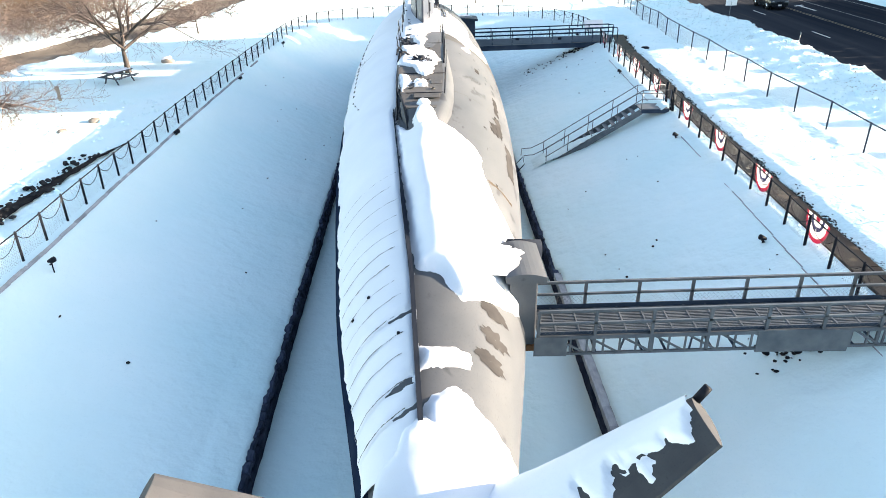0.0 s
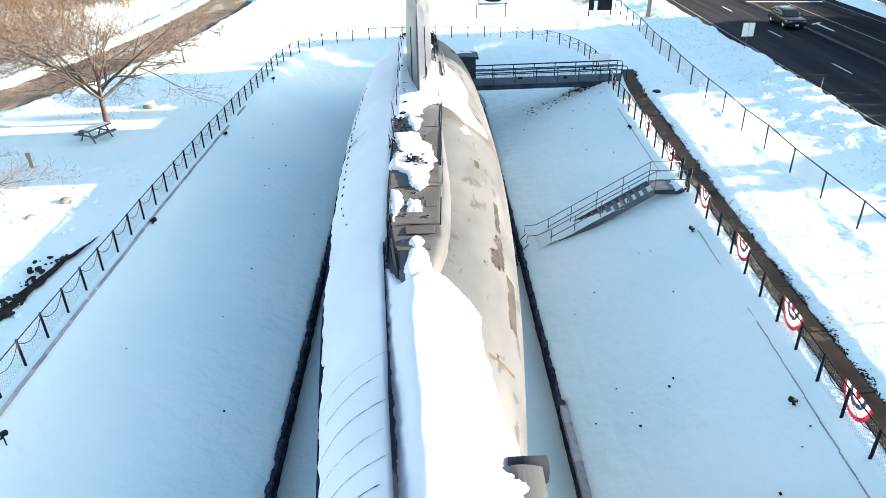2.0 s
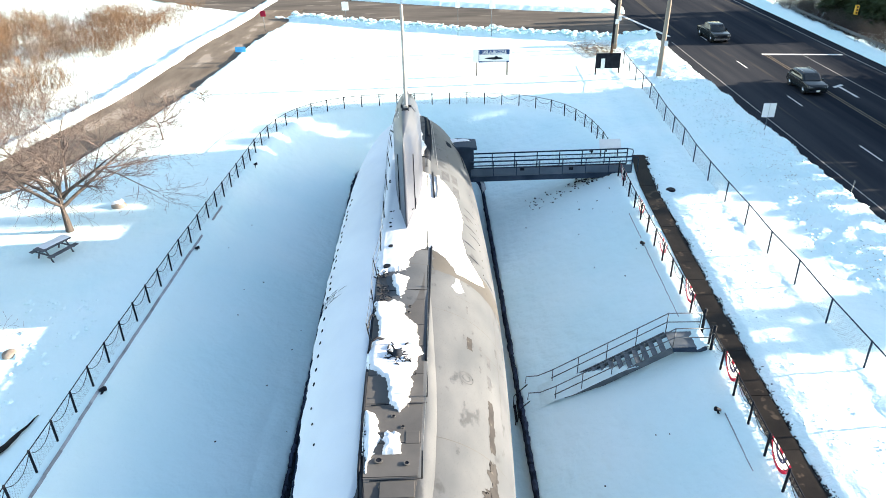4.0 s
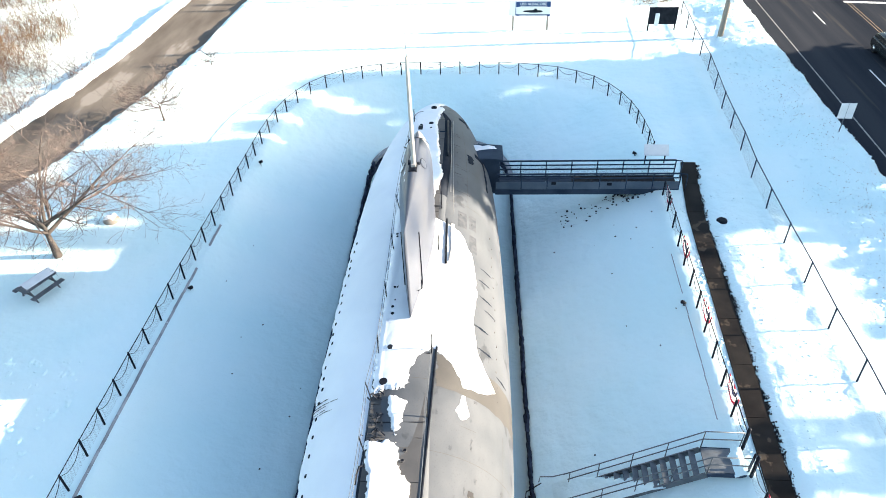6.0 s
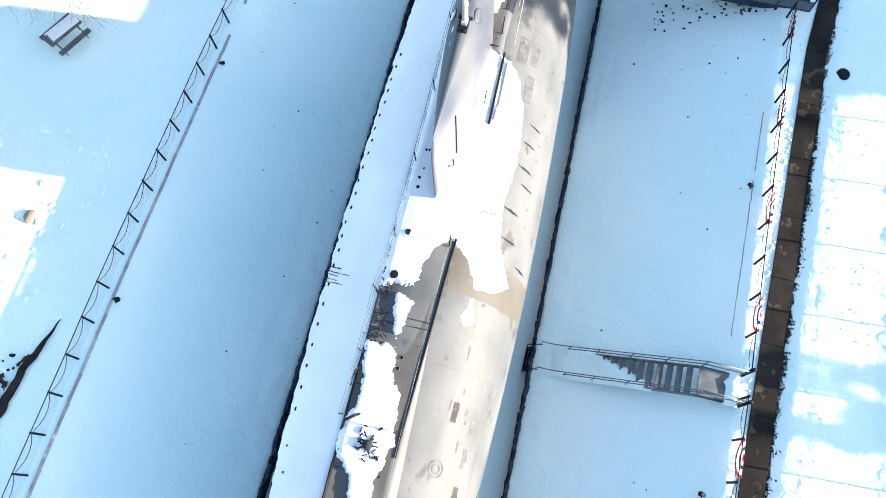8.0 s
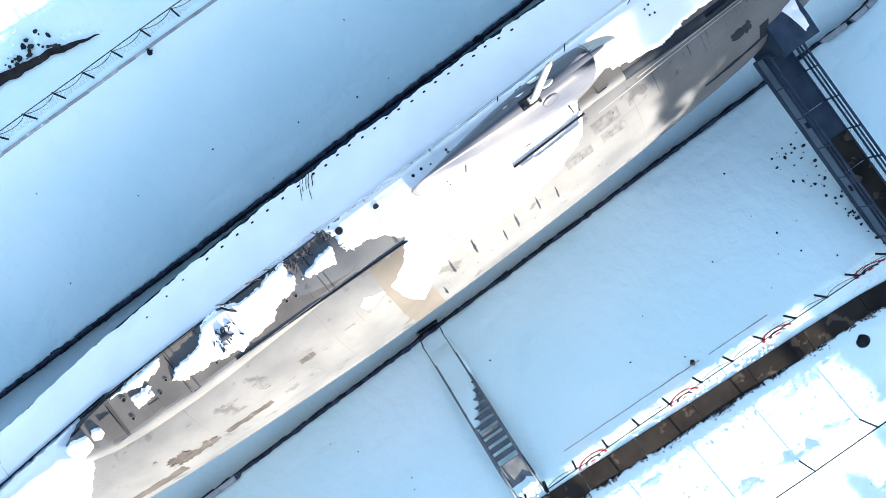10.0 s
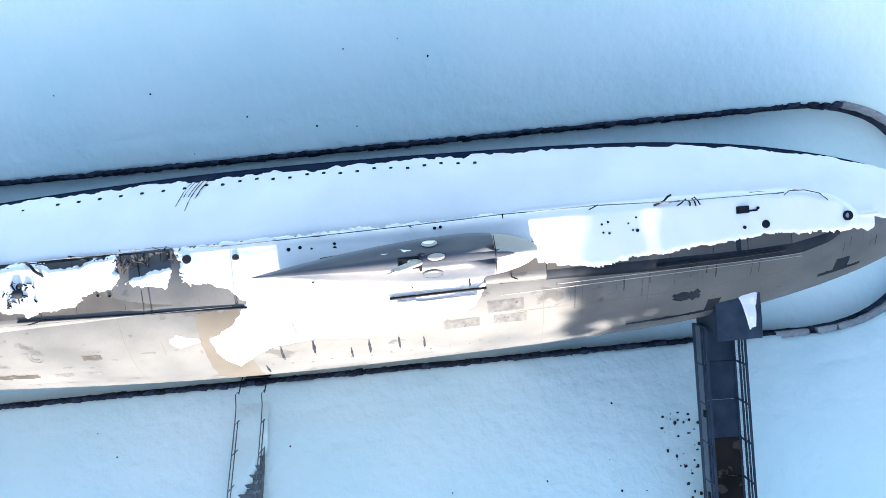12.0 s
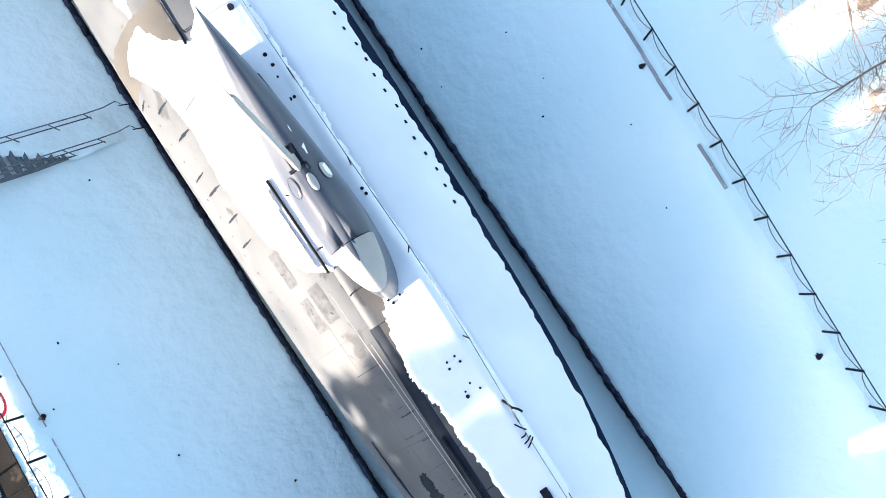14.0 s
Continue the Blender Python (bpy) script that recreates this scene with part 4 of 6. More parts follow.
AFT = poly_dist([(8.6, -0.2), (14.9, -0.42), (19.5, -0.80), (22.5, -1.05), (25.2, -1.2), (23.6, -0.9), (22.9, -0.45), (23.5, 0.0), (23.6, 0.4), (23.0, 1.05), (22.0, 1.9), (20.6, 1.9), (18.8, 2.4), (17.4, 3.2), (15.6, 3.4), (14.5, 2.6), (13.6, 0.7), (14.6, 0.1), (14.8, -0.42), (14.2, -0.42), (12.15, -0.3), (12.05, 0.85), (11.55, 0.8), (11.5, -0.42), (10.6, -0.35), (11.1, 0.45), (10.4, 1.2), (9.8, 2.2), (8.6, 1.9)])
MID = poly_dist([(38.6, 1.0), (37.9, 1.75), (37.0, 2.25), (37.2, 3.2), (37.7, 4.0), (38.9, 3.05), (40.8, 2.7), (42.5, 2.95), (45.0, 2.7), (46.5, 2.0), (46.9, 1.35), (47.1, 0.9), (47.2, 0.7), (47.4, 0.3), (39.0, 0.2)])
BLOB = poly_dist([(35.6, 2.2), (35.9, 1.95), (36.3, 2.15), (36.7, 2.1), (36.7, 2.4), (36.2, 2.5), (35.9, 2.65)])


STREAKS = ((39.4, 47, 0.07), (40.6, 44, 0.08), (41.9, 52, 0.06), (42.7, 48, 0.07), (43.7, 47, 0.05), (40.1, 30, 0.04))


def star_depth(s, d):
    a = d * 0.01745 * hull_r(s)
    w = 0.10 * fbm(s * 2.2, a * 2.2, 5.0)
    m = max(AFT(s, a), MID(s, a), BLOB(s, a)) + w
    for c, e, k in STREAKS:
        m = min(m, (math.hypot((s - c - 0.012 * (d - e)) / k, (d - e) / 5.0) - 1) * 0.12)
    return m


def aft_crest(s, d):
    """The drift is heaped to a ridge just starboard of the batten."""
    a = d * 0.01745 * hull_r(s)
    c = lerp(s, (15, 17, 20, 23.5), (0.3, 0.2, -0.05, -0.1)) + 0.08 * fbm(s * 0.8, 2.0)
    tall = lerp(s, (13.6, 15.5, 18, 22, 24), (0.0, 0.22, 0.34, 0.3, 0.16)) * (1 + 0.25 * fbm(s * 0.6, 7.0))
    return tall * (smooth01((a - c + 0.75) / 0.75) if a < c else smooth01((c + 2.2 - a) / 2.2))


grow("starboard_snow", hull_grid(8.6, 25.8, 0.1, -24, 84, 1.5), star_depth, 0.16, SNOW_HULL, "deep sunlit snow drift on the after hull", soft=0.3, crest=aft_crest)
grow("starboard_snow", hull_grid(35, 47.6, 0.06, 2, 70, 1.1), star_depth, 0.13, SNOW_HULL, "bright snow drift beside the sail", soft=0.25)


def deck_grid(s0, s1, ds, dx):
    rows = []
    for s in np.arange(s0, s1, ds):
        row = []
        for x in np.arange(-1.34, 1.34, dx):
            w = deck_w(s)
            z = deck_top(s, x) + 0.03 if abs(x) < w else math.sqrt(max(hull_r(s) ** 2 - x * x, 0.01))
            row.append((Vector((x, s, max(z, math.sqrt(max(hull_r(s) ** 2 - x * x, 0.01))))), Vector((0, 0, 1)), (s, x)))
        rows.append(row)
    return rows


# patches left on the after deck, as (along, across) outlines
DECK_SNOW = [poly_dist(q) for q in (
    [(28.0, 0.0), (28.5, 0.3), (29.7, 0.42), (31.0, 0.66), (32.7, 0.5), (33.0, 0.2), (34.2, -0.05), (34.3, -1.2), (32.2, -0.85), (31.2, -1.25), (30.2, -1.05), (29.7, -0.45), (28.4, -0.28)],
    [(26.4, -0.38), (26.4, 0.08), (27.2, 0.08), (27.2, -0.38)],
    [(25.6, -0.85), (26.5, -0.6), (27.2, -0.5), (28.0, -0.7), (28.2, -1.1), (26.5, -1.0)],
    [(34.5, -0.1), (35.1, -0.36), (35.8, -0.5), (36.1, -0.6), (36.1, -0.14), (35.8, 0.2), (35.2, 0.05)],
    [(36.2, -1.2), (40.5, -1.3), (40.5, 0.9), (39.2, 1.2), (38.5, 0.8), (38.1, 0.42), (37.5, 0.2), (36.5, 0.05), (36.5, -0.4)],
    [(22.2, -0.3), (23.2, -0.46), (24.05, -0.28), (24.05, 0.2), (23.2, 0.42), (22.7, 0.68), (22.0, 0.75)],
)]


def deck_depth(s, x):
    n = 0.15 * fbm(s * 1.9, x * 1.9, 9.0) + 0.10 * fbm(s * 6, x * 6, 2.0) + 0.05 * fbm(s * 15, x * 15, 4.0)
    if s < 40.2:
        m = max(d(s, x) for d in DECK_SNOW)
        if s < 25.3:
            return max(m, 0.24 - math.hypot(x + 0.07, (s - 24.42) * 0.9)) + 0.2 * n
        return m + 0.75 * n
    if s < 48.3:
        m = 1.3 - abs(x) + n
        return min(m, (46.5 - s) * 0.45 + (0.7 - x) * 0.3 + n) if x > 0.1 else m
    right = lerp(s, (48.3, 49, 50.8, 52, 53.5, 56, 57.2, 58.2, 60, 61.5), (0.2, 0.55, 0.85, 0.72, 0.62, 0.42, 0.35, 0.42, 0.5, 0.55))
    return min(right - x, x + 1.5) + 0.6 * n


grow("deck_snow", deck_grid(21.9, 40.3, 0.06, 0.05), deck_depth, 0.13, SNOW_HULL, "melting snow patches on the after deck", soft=0.1, under=-0.07)
grow("deck_snow", deck_grid(40.0, 61.6, 0.06, 0.06), deck_depth, 0.14, SNOW_HULL, "smooth snow on the deck round the sail and bow", soft=0.1, under=-0.07)


def deck_debris():
    random.seed(68)
    v, f = [], []
    for i in range(64):
        s, x = random.choice(((36.3, -0.9), (35.4, -0.85), (34.6, -0.8), (33.9, -0.75), (31.2, -0.5)))
        s, x = s + random.gauss(0, 0.28), x + random.gauss(0, 0.16)
        p = SHIP @ Vector((x, s, deck_z(s) + 0.09))
        d = Vector((random.uniform(-0.09, 0.09), random.uniform(-0.09, 0.09), random.uniform(0.0, 0.07)))
        tube_data(v, f, [p - d, p + d], random.uniform(0.012, 0.035), 5)
    tagged(raw("deck_debris", v, f, HULL_DARK), "dark rusty scraps of gear and wire on the after deck", "debris", kind="stuff")


deck_debris()


def flat_snow(name, label, rows, seed=0, thick=0.14, world=True):
    """Lumpy snow lying on a small quad: rows are the four corners."""
    a, b, c, d = [Vector(p) for p in rows]
    n = 18
    v, f = [], []
    for i in range(n + 1):
        for j in range(n + 1):
            u, w = i / n, j / n
            p = (a * (1 - u) + b * u) * (1 - w) + (d * (1 - u) + c * u) * w
            e = min(u, 1 - u, w, 1 - w) * 5
            v.append(p + Vector((0, 0, thick * smooth01(e) * (0.8 + 0.6 * fbm(p.x * 2.5 + seed, p.y * 2.5, p.z)) - 0.02)))
    k = n + 1
    f = [(i * k + j, (i + 1) * k + j, (i + 1) * k + j + 1, i * k + j + 1) for i in range(n) for j in range(n)]
    return tagged(raw(name, v, f, SNOW_HULL, None, "", True), label, "snow", kind="stuff")


def ship(x, s, z):
    return SHIP @ Vector((x, s, z))


flat_snow("trunk_snow", "snow cap on the entry trunk roof", [ship(1.3, 14.75, 2.22), ship(2.72, 14.75, 2.12), ship(2.74, 16.45, 2.12), ship(1.3, 16.6, 2.22)], 1, 0.12)
flat_snow("sail_snow", "thin clump of snow on the sail by the mast", [ship(-0.42, 44.35, 8.1), ship(-0.26, 44.45, 8.26), ship(-0.16, 45.0, 8.33), ship(-0.36, 44.95, 8.17)], 8, 0.07)
flat_snow("sail_snow", "streak of snow on the sail behind the bridge well", [ship(-0.34, 43.75, 8.17), ship(-0.22, 43.8, 8.25), ship(-0.2, 44.3, 8.28), ship(-0.34, 44.3, 8.19)], 10, 0.05)
flat_snow("sail_snow", "clump of snow on the sail hatch", [ship(-0.57, 45.05, 7.93), ship(-0.44, 45.03, 8.12), ship(-0.44, 45.43, 8.12), ship(-0.57, 45.42, 7.93)], 9, 0.05)
flat_snow("trunk_snow", "narrow snow strip on the entry trunk roof", [ship(1.75, 56.2, 2.2), ship(3.95, 56.8, 2.13), ship(3.95, 57.05, 2.12), ship(1.85, 57.25, 2.2)], 2, 0.12)


def fin_snow():
    a = radians(43)
    d, nrm = Vector((math.sin(a), 0, math.cos(a))), Vector((-math.cos(a), 0, math.sin(a)))
    rows = []
    for r in np.arange(0.9, 5.44, 0.06):
        row = []
        for u in np.arange(0.0, 1.01, 0.05):
            lead, trail = lerp(r, (0.6, 2.5, 5.45), (9.3, 8.6, 7.75)), lerp(r, (0.6, 2.5, 5.45), (6.5, 6.55, 6.78))
            k = lerp(r, (0.6, 2.5, 5.45), (1.1, 0.95, 0.75))
            t = lerp(u, (0, 0.04, 0.15, 0.35, 0.6, 0.85, 1.0), (0.0, 0.10, 0.2, 0.26, 0.22, 0.12, 0.04)) * k
            row.append((d * r + nrm * t + Vector((0, lead + (trail - lead) * u, 0)), nrm, (r, u)))
        rows.append(row)
    def depth(r, u):
        return (0.60 - 0.02 * r - u) * 0.9 + 0.20 * abs(math.sin(r * 4.6 + 0.5 * math.sin(r * 2.1))) + 0.2 * fbm(r * 2.3, u * 3.0, 4.0) - max(0, r - 5.15) * 0.9
    grow("fin_snow", rows, depth, 0.1, SNOW_HULL, "clumps of snow stuck to the tail fin", soft=0.08)


fin_snow()

# stern drift between the fins
def stern_drift():
    rows = []
    for s in np.arange(6.4, 10.6, 0.1):
        row = []
        for d in np.arange(-62, 70, 3.0):
            p = on_hull(s, d)
            row.append((p, Vector((p.x, 0, p.z)).normalized(), (s, d)))
        rows.append(row)
    grow("stern_snow", rows, lambda s, d: min(10.4 - s - 0.0006 * d * d, 1.0) * 0.5 + 0.15 * fbm(s, d * 0.05), 0.35, SNOW_HULL, "heaped snow over the tapering stern", soft=0.4)


stern_drift()


# ---- rim of the basin ----
def rim_at(t):
    """A point on the rim, t from 0 at the near port end to 1 at the near starboard end, and its direction."""
    L, N = 59.1, 15.5
    total = 2 * L + N
    d = t * total
    def p(d):
        if d < L:
            return -5.15, 2.4 + d
        if d > L + N:
            return 5.15, 2.4 + (total - d)
        g = math.pi * (d - L) / N
        c, s = math.cos(g), math.sin(g)
        return -5.15 * math.copysign(abs(c) ** 0.8, c), 61.5 + 6.0 * abs(s) ** 0.8
    a, b = p(d), p(min(d + 0.05, total))
    x0, y0, x1, y1 = a[0] + 0.03 - 0.0297 * a[1], a[1], b[0] + 0.03 - 0.0297 * b[1], b[1]
    return Vector((x0, y0, 0)), math.atan2(y1 - y0, x1 - x0)


def rim_block(n, rough):
    """A few alike stones: n variants, more or less rough."""
    out = []
    for i in range(n):
        bm = bmesh.new()
        bmesh.ops.create_cube(bm, size=1.0)
        bmesh.ops.subdivide_edges(bm, edges=bm.edges[:], cuts=1, use_grid_fill=True)
        for v in bm.verts:
            if abs(v.co.x) + abs(v.co.y) + abs(v.co.z) > 1.4:
                v.co *= 1 - rough
            v.co += Vector((random.uniform(-rough, rough) * 0.3, random.uniform(-rough, rough), random.uniform(-rough, rough)))
        me = bpy.data.meshes.new("block")
        bm.to_mesh(me)
        bm.free()
        out.append(me)
    return out


def build_rim():
    wall = empty("retaining_wall", label="dark rough stone and grey kerb edging round the sunken basin", category="retaining wall", kind="structure")
    random.seed(11)
    dark, pale = rim_block(7, 0.13), rim_block(4, 0.03)
    for me in dark:
        me.materials.append(STONE)
    for me in pale:
        me.materials.append(KERB)
    total, d = 133.7, 0.0
    while d < total:
        kerb = 60.5 < d < 75.5 or d > total - 22.5
        w = random.uniform(0.85, 1.05) if kerb else random.uniform(0.34, 0.62)
        if 60.5 < d < 75.5:
            w *= 0.75
        p, g = rim_at(min((d + w / 2) / total, 0.999))
        o = new("block", random.choice(pale if kerb else dark))
        o.parent = wall
        inward = Vector((math.sin(g), -math.cos(g), 0))
        p = p + inward * (-0.03 if kerb else random.uniform(-0.04, 0.05))
        p.z = RIM_Z - 0.1 if kerb else RIM_Z - 0.14 + random.uniform(-0.04, 0.03)
        turn = random.uniform(-0.015, 0.015) if kerb else random.uniform(-0.07, 0.07)
        o.matrix_basis = Matrix.Translation(p) @ Matrix.Rotation(g + turn, 4, "Z") @ Matrix.Diagonal((w * (1.24 if 60.5 < d < 75.5 else 1.02 if kerb else 1.03), 0.29 if kerb else 0.22, 0.26, 1))
        d += w
    # lower face with a second rough course
    v, f, n = [], [], 420
    for i in range(n + 1):
        p, g = rim_at(min(i / n, 0.9995))
        inward = Vector((math.sin(g), -math.cos(g), 0))
        for z, k in ((RIM_Z - 0.12, -0.06), (RIM_Z - 0.3, 0.02), (PIT_Z + 0.25, 0.06), (PIT_Z - 0.1, 0.1)):
            q = p + inward * (k + 0.04 * fbm(i * 0.7, z * 3))
            v.append((q.x, q.y, z))
    f = [(i * 4 + j, i * 4 + j + 1, (i + 1) * 4 + j + 1, (i + 1) * 4 + j) for i in range(n) for j in range(3)]
    raw("wall_face", v, f, STONE, wall)
    vv, ff, d = [], [], 0.0
    shapes = [([q.co.copy() for q in me.vertices], [tuple(q.vertices) for q in me.polygons]) for me in dark]
    while d < total:
        w = random.uniform(0.3, 0.7)
        p, g = rim_at(min((d + w / 2) / total, 0.999))
        q = p + Vector((math.sin(g), -math.cos(g), 0)) * random.uniform(0.02, 0.08)
        q.z = RIM_Z - 0.42 + random.uniform(-0.05, 0.05)
        m = Matrix.Translation(q) @ Matrix.Rotation(g + random.uniform(-0.1, 0.1), 4, "Z") @ Matrix.Diagonal((w * 0.97, 0.2, 0.3, 1))
        co, fa = random.choice(shapes)
        base = len(vv)
        vv += [m @ c for c in co]
        ff += [tuple(base + k for k in t) for t in fa]
        d += w
    low = raw("lower_course", vv, ff, STONE, wall)
    low["kind"] = "stuff"


def rim_snow():
    """Snow lying against the outer edge of the stones, lapping over them here and there."""
    v, f, n, k = [], [], 1100, 7
    for i in range(n + 1):
        t = i / n
        p, g = rim_at(min(t, 0.9995))
        out = Vector((-math.sin(g), math.cos(g), 0))
        d = t * 133.7
        kerb = 60.5 < d < 75.5 or d > 111.2
        lap = 0.14 + 0.02 * fbm(d * 2.0, 1.0) if kerb else 0.0 + 0.045 * fbm(d * 0.9, 1.0) + 0.05 * fbm(d * 3.1, 4.0)
        for j, e in enumerate((0.0, 0.04, 0.14, 0.35, 0.7, 1.1, 1.5)):
            q = p + out * (lap + e)
            a, b = max(rim_u(q.x, q.y), 1.0), crest_u(q.x, q.y)
            z = slope_z(q.x, q.y, a, b) + (-0.12, -0.005, 0.02, 0.02, 0.015, 0.012, -0.04)[j]
            v.append((q.x, q.y, z))
    f = [(i * k + j, i * k + j + 1, (i + 1) * k + j + 1, (i + 1) * k + j) for i in range(n) for j in range(k - 1)]
    ob = raw("edge_snow", v, [tuple(reversed(q)) for q in f], SNOW, None, "", True)
    tagged(ob, "smooth snow lapping over the stone edging of the basin", "snow", kind="stuff")


rim_snow()
build_rim()


# ---- chain fences ----
def wire_net(name, pts, z0, z1, pitch, r, parent):
    """Woven wire: two crossing sets of slanting wires along a polyline."""
    cum = [0.0]
    for a, b in zip(pts, pts[1:]):
        cum.append(cum[-1] + (Vector(b) - Vector(a)).length)
    xs, ys, gs = [p[0] for p in pts], [p[1] for p in pts], [p[2] for p in pts]
    def at(d):
        return lerp(d, cum, xs), lerp(d, cum, ys), lerp(d, cum, gs)
    v, f = [], []
    h = z1 - z0
    d = 0.0
    while d < cum[-1]:
        for sgn in (1, -1):
            e = d + sgn * h
            a0, a1 = at(d), at(min(max(e, 0), cum[-1]))
            k = abs(min(max(e, 0), cum[-1]) - d) / h
            p, q = Vector((a0[0], a0[1], a0[2] + z0)), Vector((a1[0], a1[1], a1[2] + z0 + h * k))
            if (q - p).length > 0.05:
                tube_data(v, f, [p, q], r, 3, False)
        d += pitch
    ob = raw(name, v, f, GALV, parent)
    ob["kind"] = "stuff"
    return ob


def fence_line(name, label, pts, step, height, post_mat, post_r, rail_r, group, swag=True, pitch=0.13, rail_mat=BLACK):
    fence = empty(name, label=label, category="fence", group=group)
    cum = [0.0]
    for a, b in zip(pts, pts[1:]):
        cum.append(cum[-1] + math.hypot(b[0] - a[0], b[1] - a[1]))
    n = max(1, round(cum[-1] / step))
    spots = []
    for i in range(n + 1):
        d = cum[-1] * i / n
        x, y = lerp(d, cum, [p[0] for p in pts]), lerp(d, cum, [p[1] for p in pts])
        spots.append(Vector((x, y, ground_z(x, y))))
    v, f = [], []
    tube_data(v, f, [(0, 0, -0.25), (0, 0, height - 0.02), (0, 0, height + 0.03)], [post_r, post_r, post_r * 0.5], 8)
    me = bpy.data.meshes.new("post")
    me.from_pydata([tuple(p) for p in v], [], f)
    me.materials.append(post_mat)
    for p in spots:
        o = new("post", me)
        o.parent = fence
        o.matrix_basis = Matrix.Translation(p) @ Euler((random.uniform(-0.02, 0.02), random.uniform(-0.02, 0.02), 0)).to_matrix().to_4x4()
    if rail_r:
        tube("top_rail", [p + Vector((0, 0, height - 0.03)) for p in spots], rail_r, rail_mat, fence, n=6)
    if swag:
        v, f = [], []
        for a, b in zip(spots, spots[1:]):
            q = [a.lerp(b, u) + Vector((0, 0, height - 0.12 - 0.38 * (1 - (2 * u - 1) ** 2))) for u in (0, 0.2, 0.4, 0.6, 0.8, 1)]
            tube_data(v, f, q, 0.014, 4, False)
        raw("chain", v, f, BLACK, fence)
    wire_net("wire_mesh", spots, 0.05, height - 0.05, pitch, 0.0017, fence)
    return fence


def nose(side):
    pts = []
    for i in range(1, 15):
        g = math.pi / 2 * i / 14
        pts.append((-0.75 + side * 13.1 * abs(math.cos(g)) ** (2 / 3.3), 57 + 15.2 * math.sin(g) ** (2 / 3.3)))
    return pts


left_pts = [(-13.8, 3.0), (-13.85, 12), (-14.0, 24), (-14.15, 34), (-14.15, 45), (-13.95, 54), (-13.85, 57)] + nose(-1)
fence_line("fence", "black post-and-chain fence with wire mesh round the basin", left_pts, 1.58, 1.05, BLACK, 0.045, 0.022, "basin fences")
right_top = [(12.2, 59.5), (12.2, 61.5)] + nose(1)[2:]
fence_line("fence", "black post-and-chain fence with wire mesh round the bow end", right_top, 1.6, 1.05, BLACK, 0.04, 0.02, "basin fences")
fence_line("fence", "black post-and-chain fence hung with bunting beside the path", [(11.7, 4.3), (11.72, 20), (11.9, 28), (12.02, 36.3)], 1.6, 1.05, BLACK, 0.05, 0.024, "basin fences")
fence_line("fence", "black post-and-chain fence hung with bunting near the bow gangway", [(12.02, 37.25), (12.0, 45), (12.1, 55.0)], 1.61, 1.05, BLACK, 0.05, 0.024, "basin fences")
fence_line("chain_link_fence", "tall grey chain-link fence in the snow along the road", [(17.7, 12.0), (17.65, 26), (17.6, 34), (17.55, 40), (17.5, 48), (17.5, 56), (18.0, 64), (18.6, 72), (19.1, 85.1)], 3.18, 1.32, BLUEGREY, 0.042, 0.03, "", swag=False, pitch=0.11, rail_mat=BLUEGREY)


# ---- bunting ----
def bunting(y, x=11.78):
    b = empty("bunting", Matrix.Translation((x, y, 1.22)), label="red, white and navy pleated fan bunting on the fence", category="bunting", group="fan buntings on the fence")
    def band(name, r0, r1, material):
        v, f, n = [], [], 40
        for r in (r0, (r0 + r1) / 2, r1):
            for i in range(n + 1):
                g = math.pi * i / n
                v.append((0.07 + 0.016 * (1 if i % 2 else -1) * (0.3 + r), -r * math.cos(g), -r * math.sin(g) * 1.15))
        for k in range(2):
            for i in range(n):
                f.append((k * (n + 1) + i, k * (n + 1) + i + 1, (k + 1) * (n + 1) + i + 1, (k + 1) * (n + 1) + i))
        raw(name, v, f, material, b)
    band("heart", 0.02, 0.14, RED)
    band("white_band", 0.14, 0.28, WCLOTH)
    band("navy_band", 0.28, 0.42, BCLOTH)
    band("white_band", 0.42, 0.61, WCLOTH)
    band("red_band", 0.61, 0.74, RED)
    me = bpy.data.meshes.new("star")
    v = [(0.0, 0.0, 0.0)]
    for i in range(10):
        r = 0.055 if i % 2 == 0 else 0.022
        v.append((0.0, r * math.sin(i * math.pi / 5), r * math.cos(i * math.pi / 5)))
    me.from_pydata(v, [], [(0, i, i % 10 + 1) for i in range(1, 11)])
    me.materials.append(WCLOTH)
    for i in range(4):
        g = math.pi * (i + 0.8) / 4.6
        o = new("star", me)
        o.parent = b
        o.location = (0.004, -0.35 * math.cos(g), -0.4 * math.sin(g))
    return b


first_fan = bunting(20.1)
for y in (24.5, 29.2, 34.0, 39.65, 44.4, 49.2, 54.0):
    copy_thing(first_fan, Matrix.Translation((lerp(y, (20, 28, 36, 55), (11.78, 11.95, 12.07, 12.12)), y, 1.22)))


# ---- path beside the fence ----
def build_path():
    walk_way = empty("pavement", label="wet brown walkway cleared of snow beside the fence", category="path", kind="structure")
    cx = path_x
    y = 4.0
    while y < 58.6:
        e = min(y + 2.9, 58.7)
        v = []
        for yv in (y + 0.012, e - 0.012):
            w, z = 0.46, 0.05 + plateau(cx(yv), yv)
            v += [(cx(yv) - w + 0.06, yv, z), (cx(yv) + w + 0.06, yv, z), (cx(yv) - w + 0.06, yv, z - 0.15), (cx(yv) + w + 0.06, yv, z - 0.15)]
        f = [(0, 1, 5, 4), (1, 3, 7, 5), (4, 6, 2, 0), (0, 2, 3, 1), (5, 7, 6, 4)]
        raw("slab", v, f, PATH, walk_way)
        y = e


build_path()


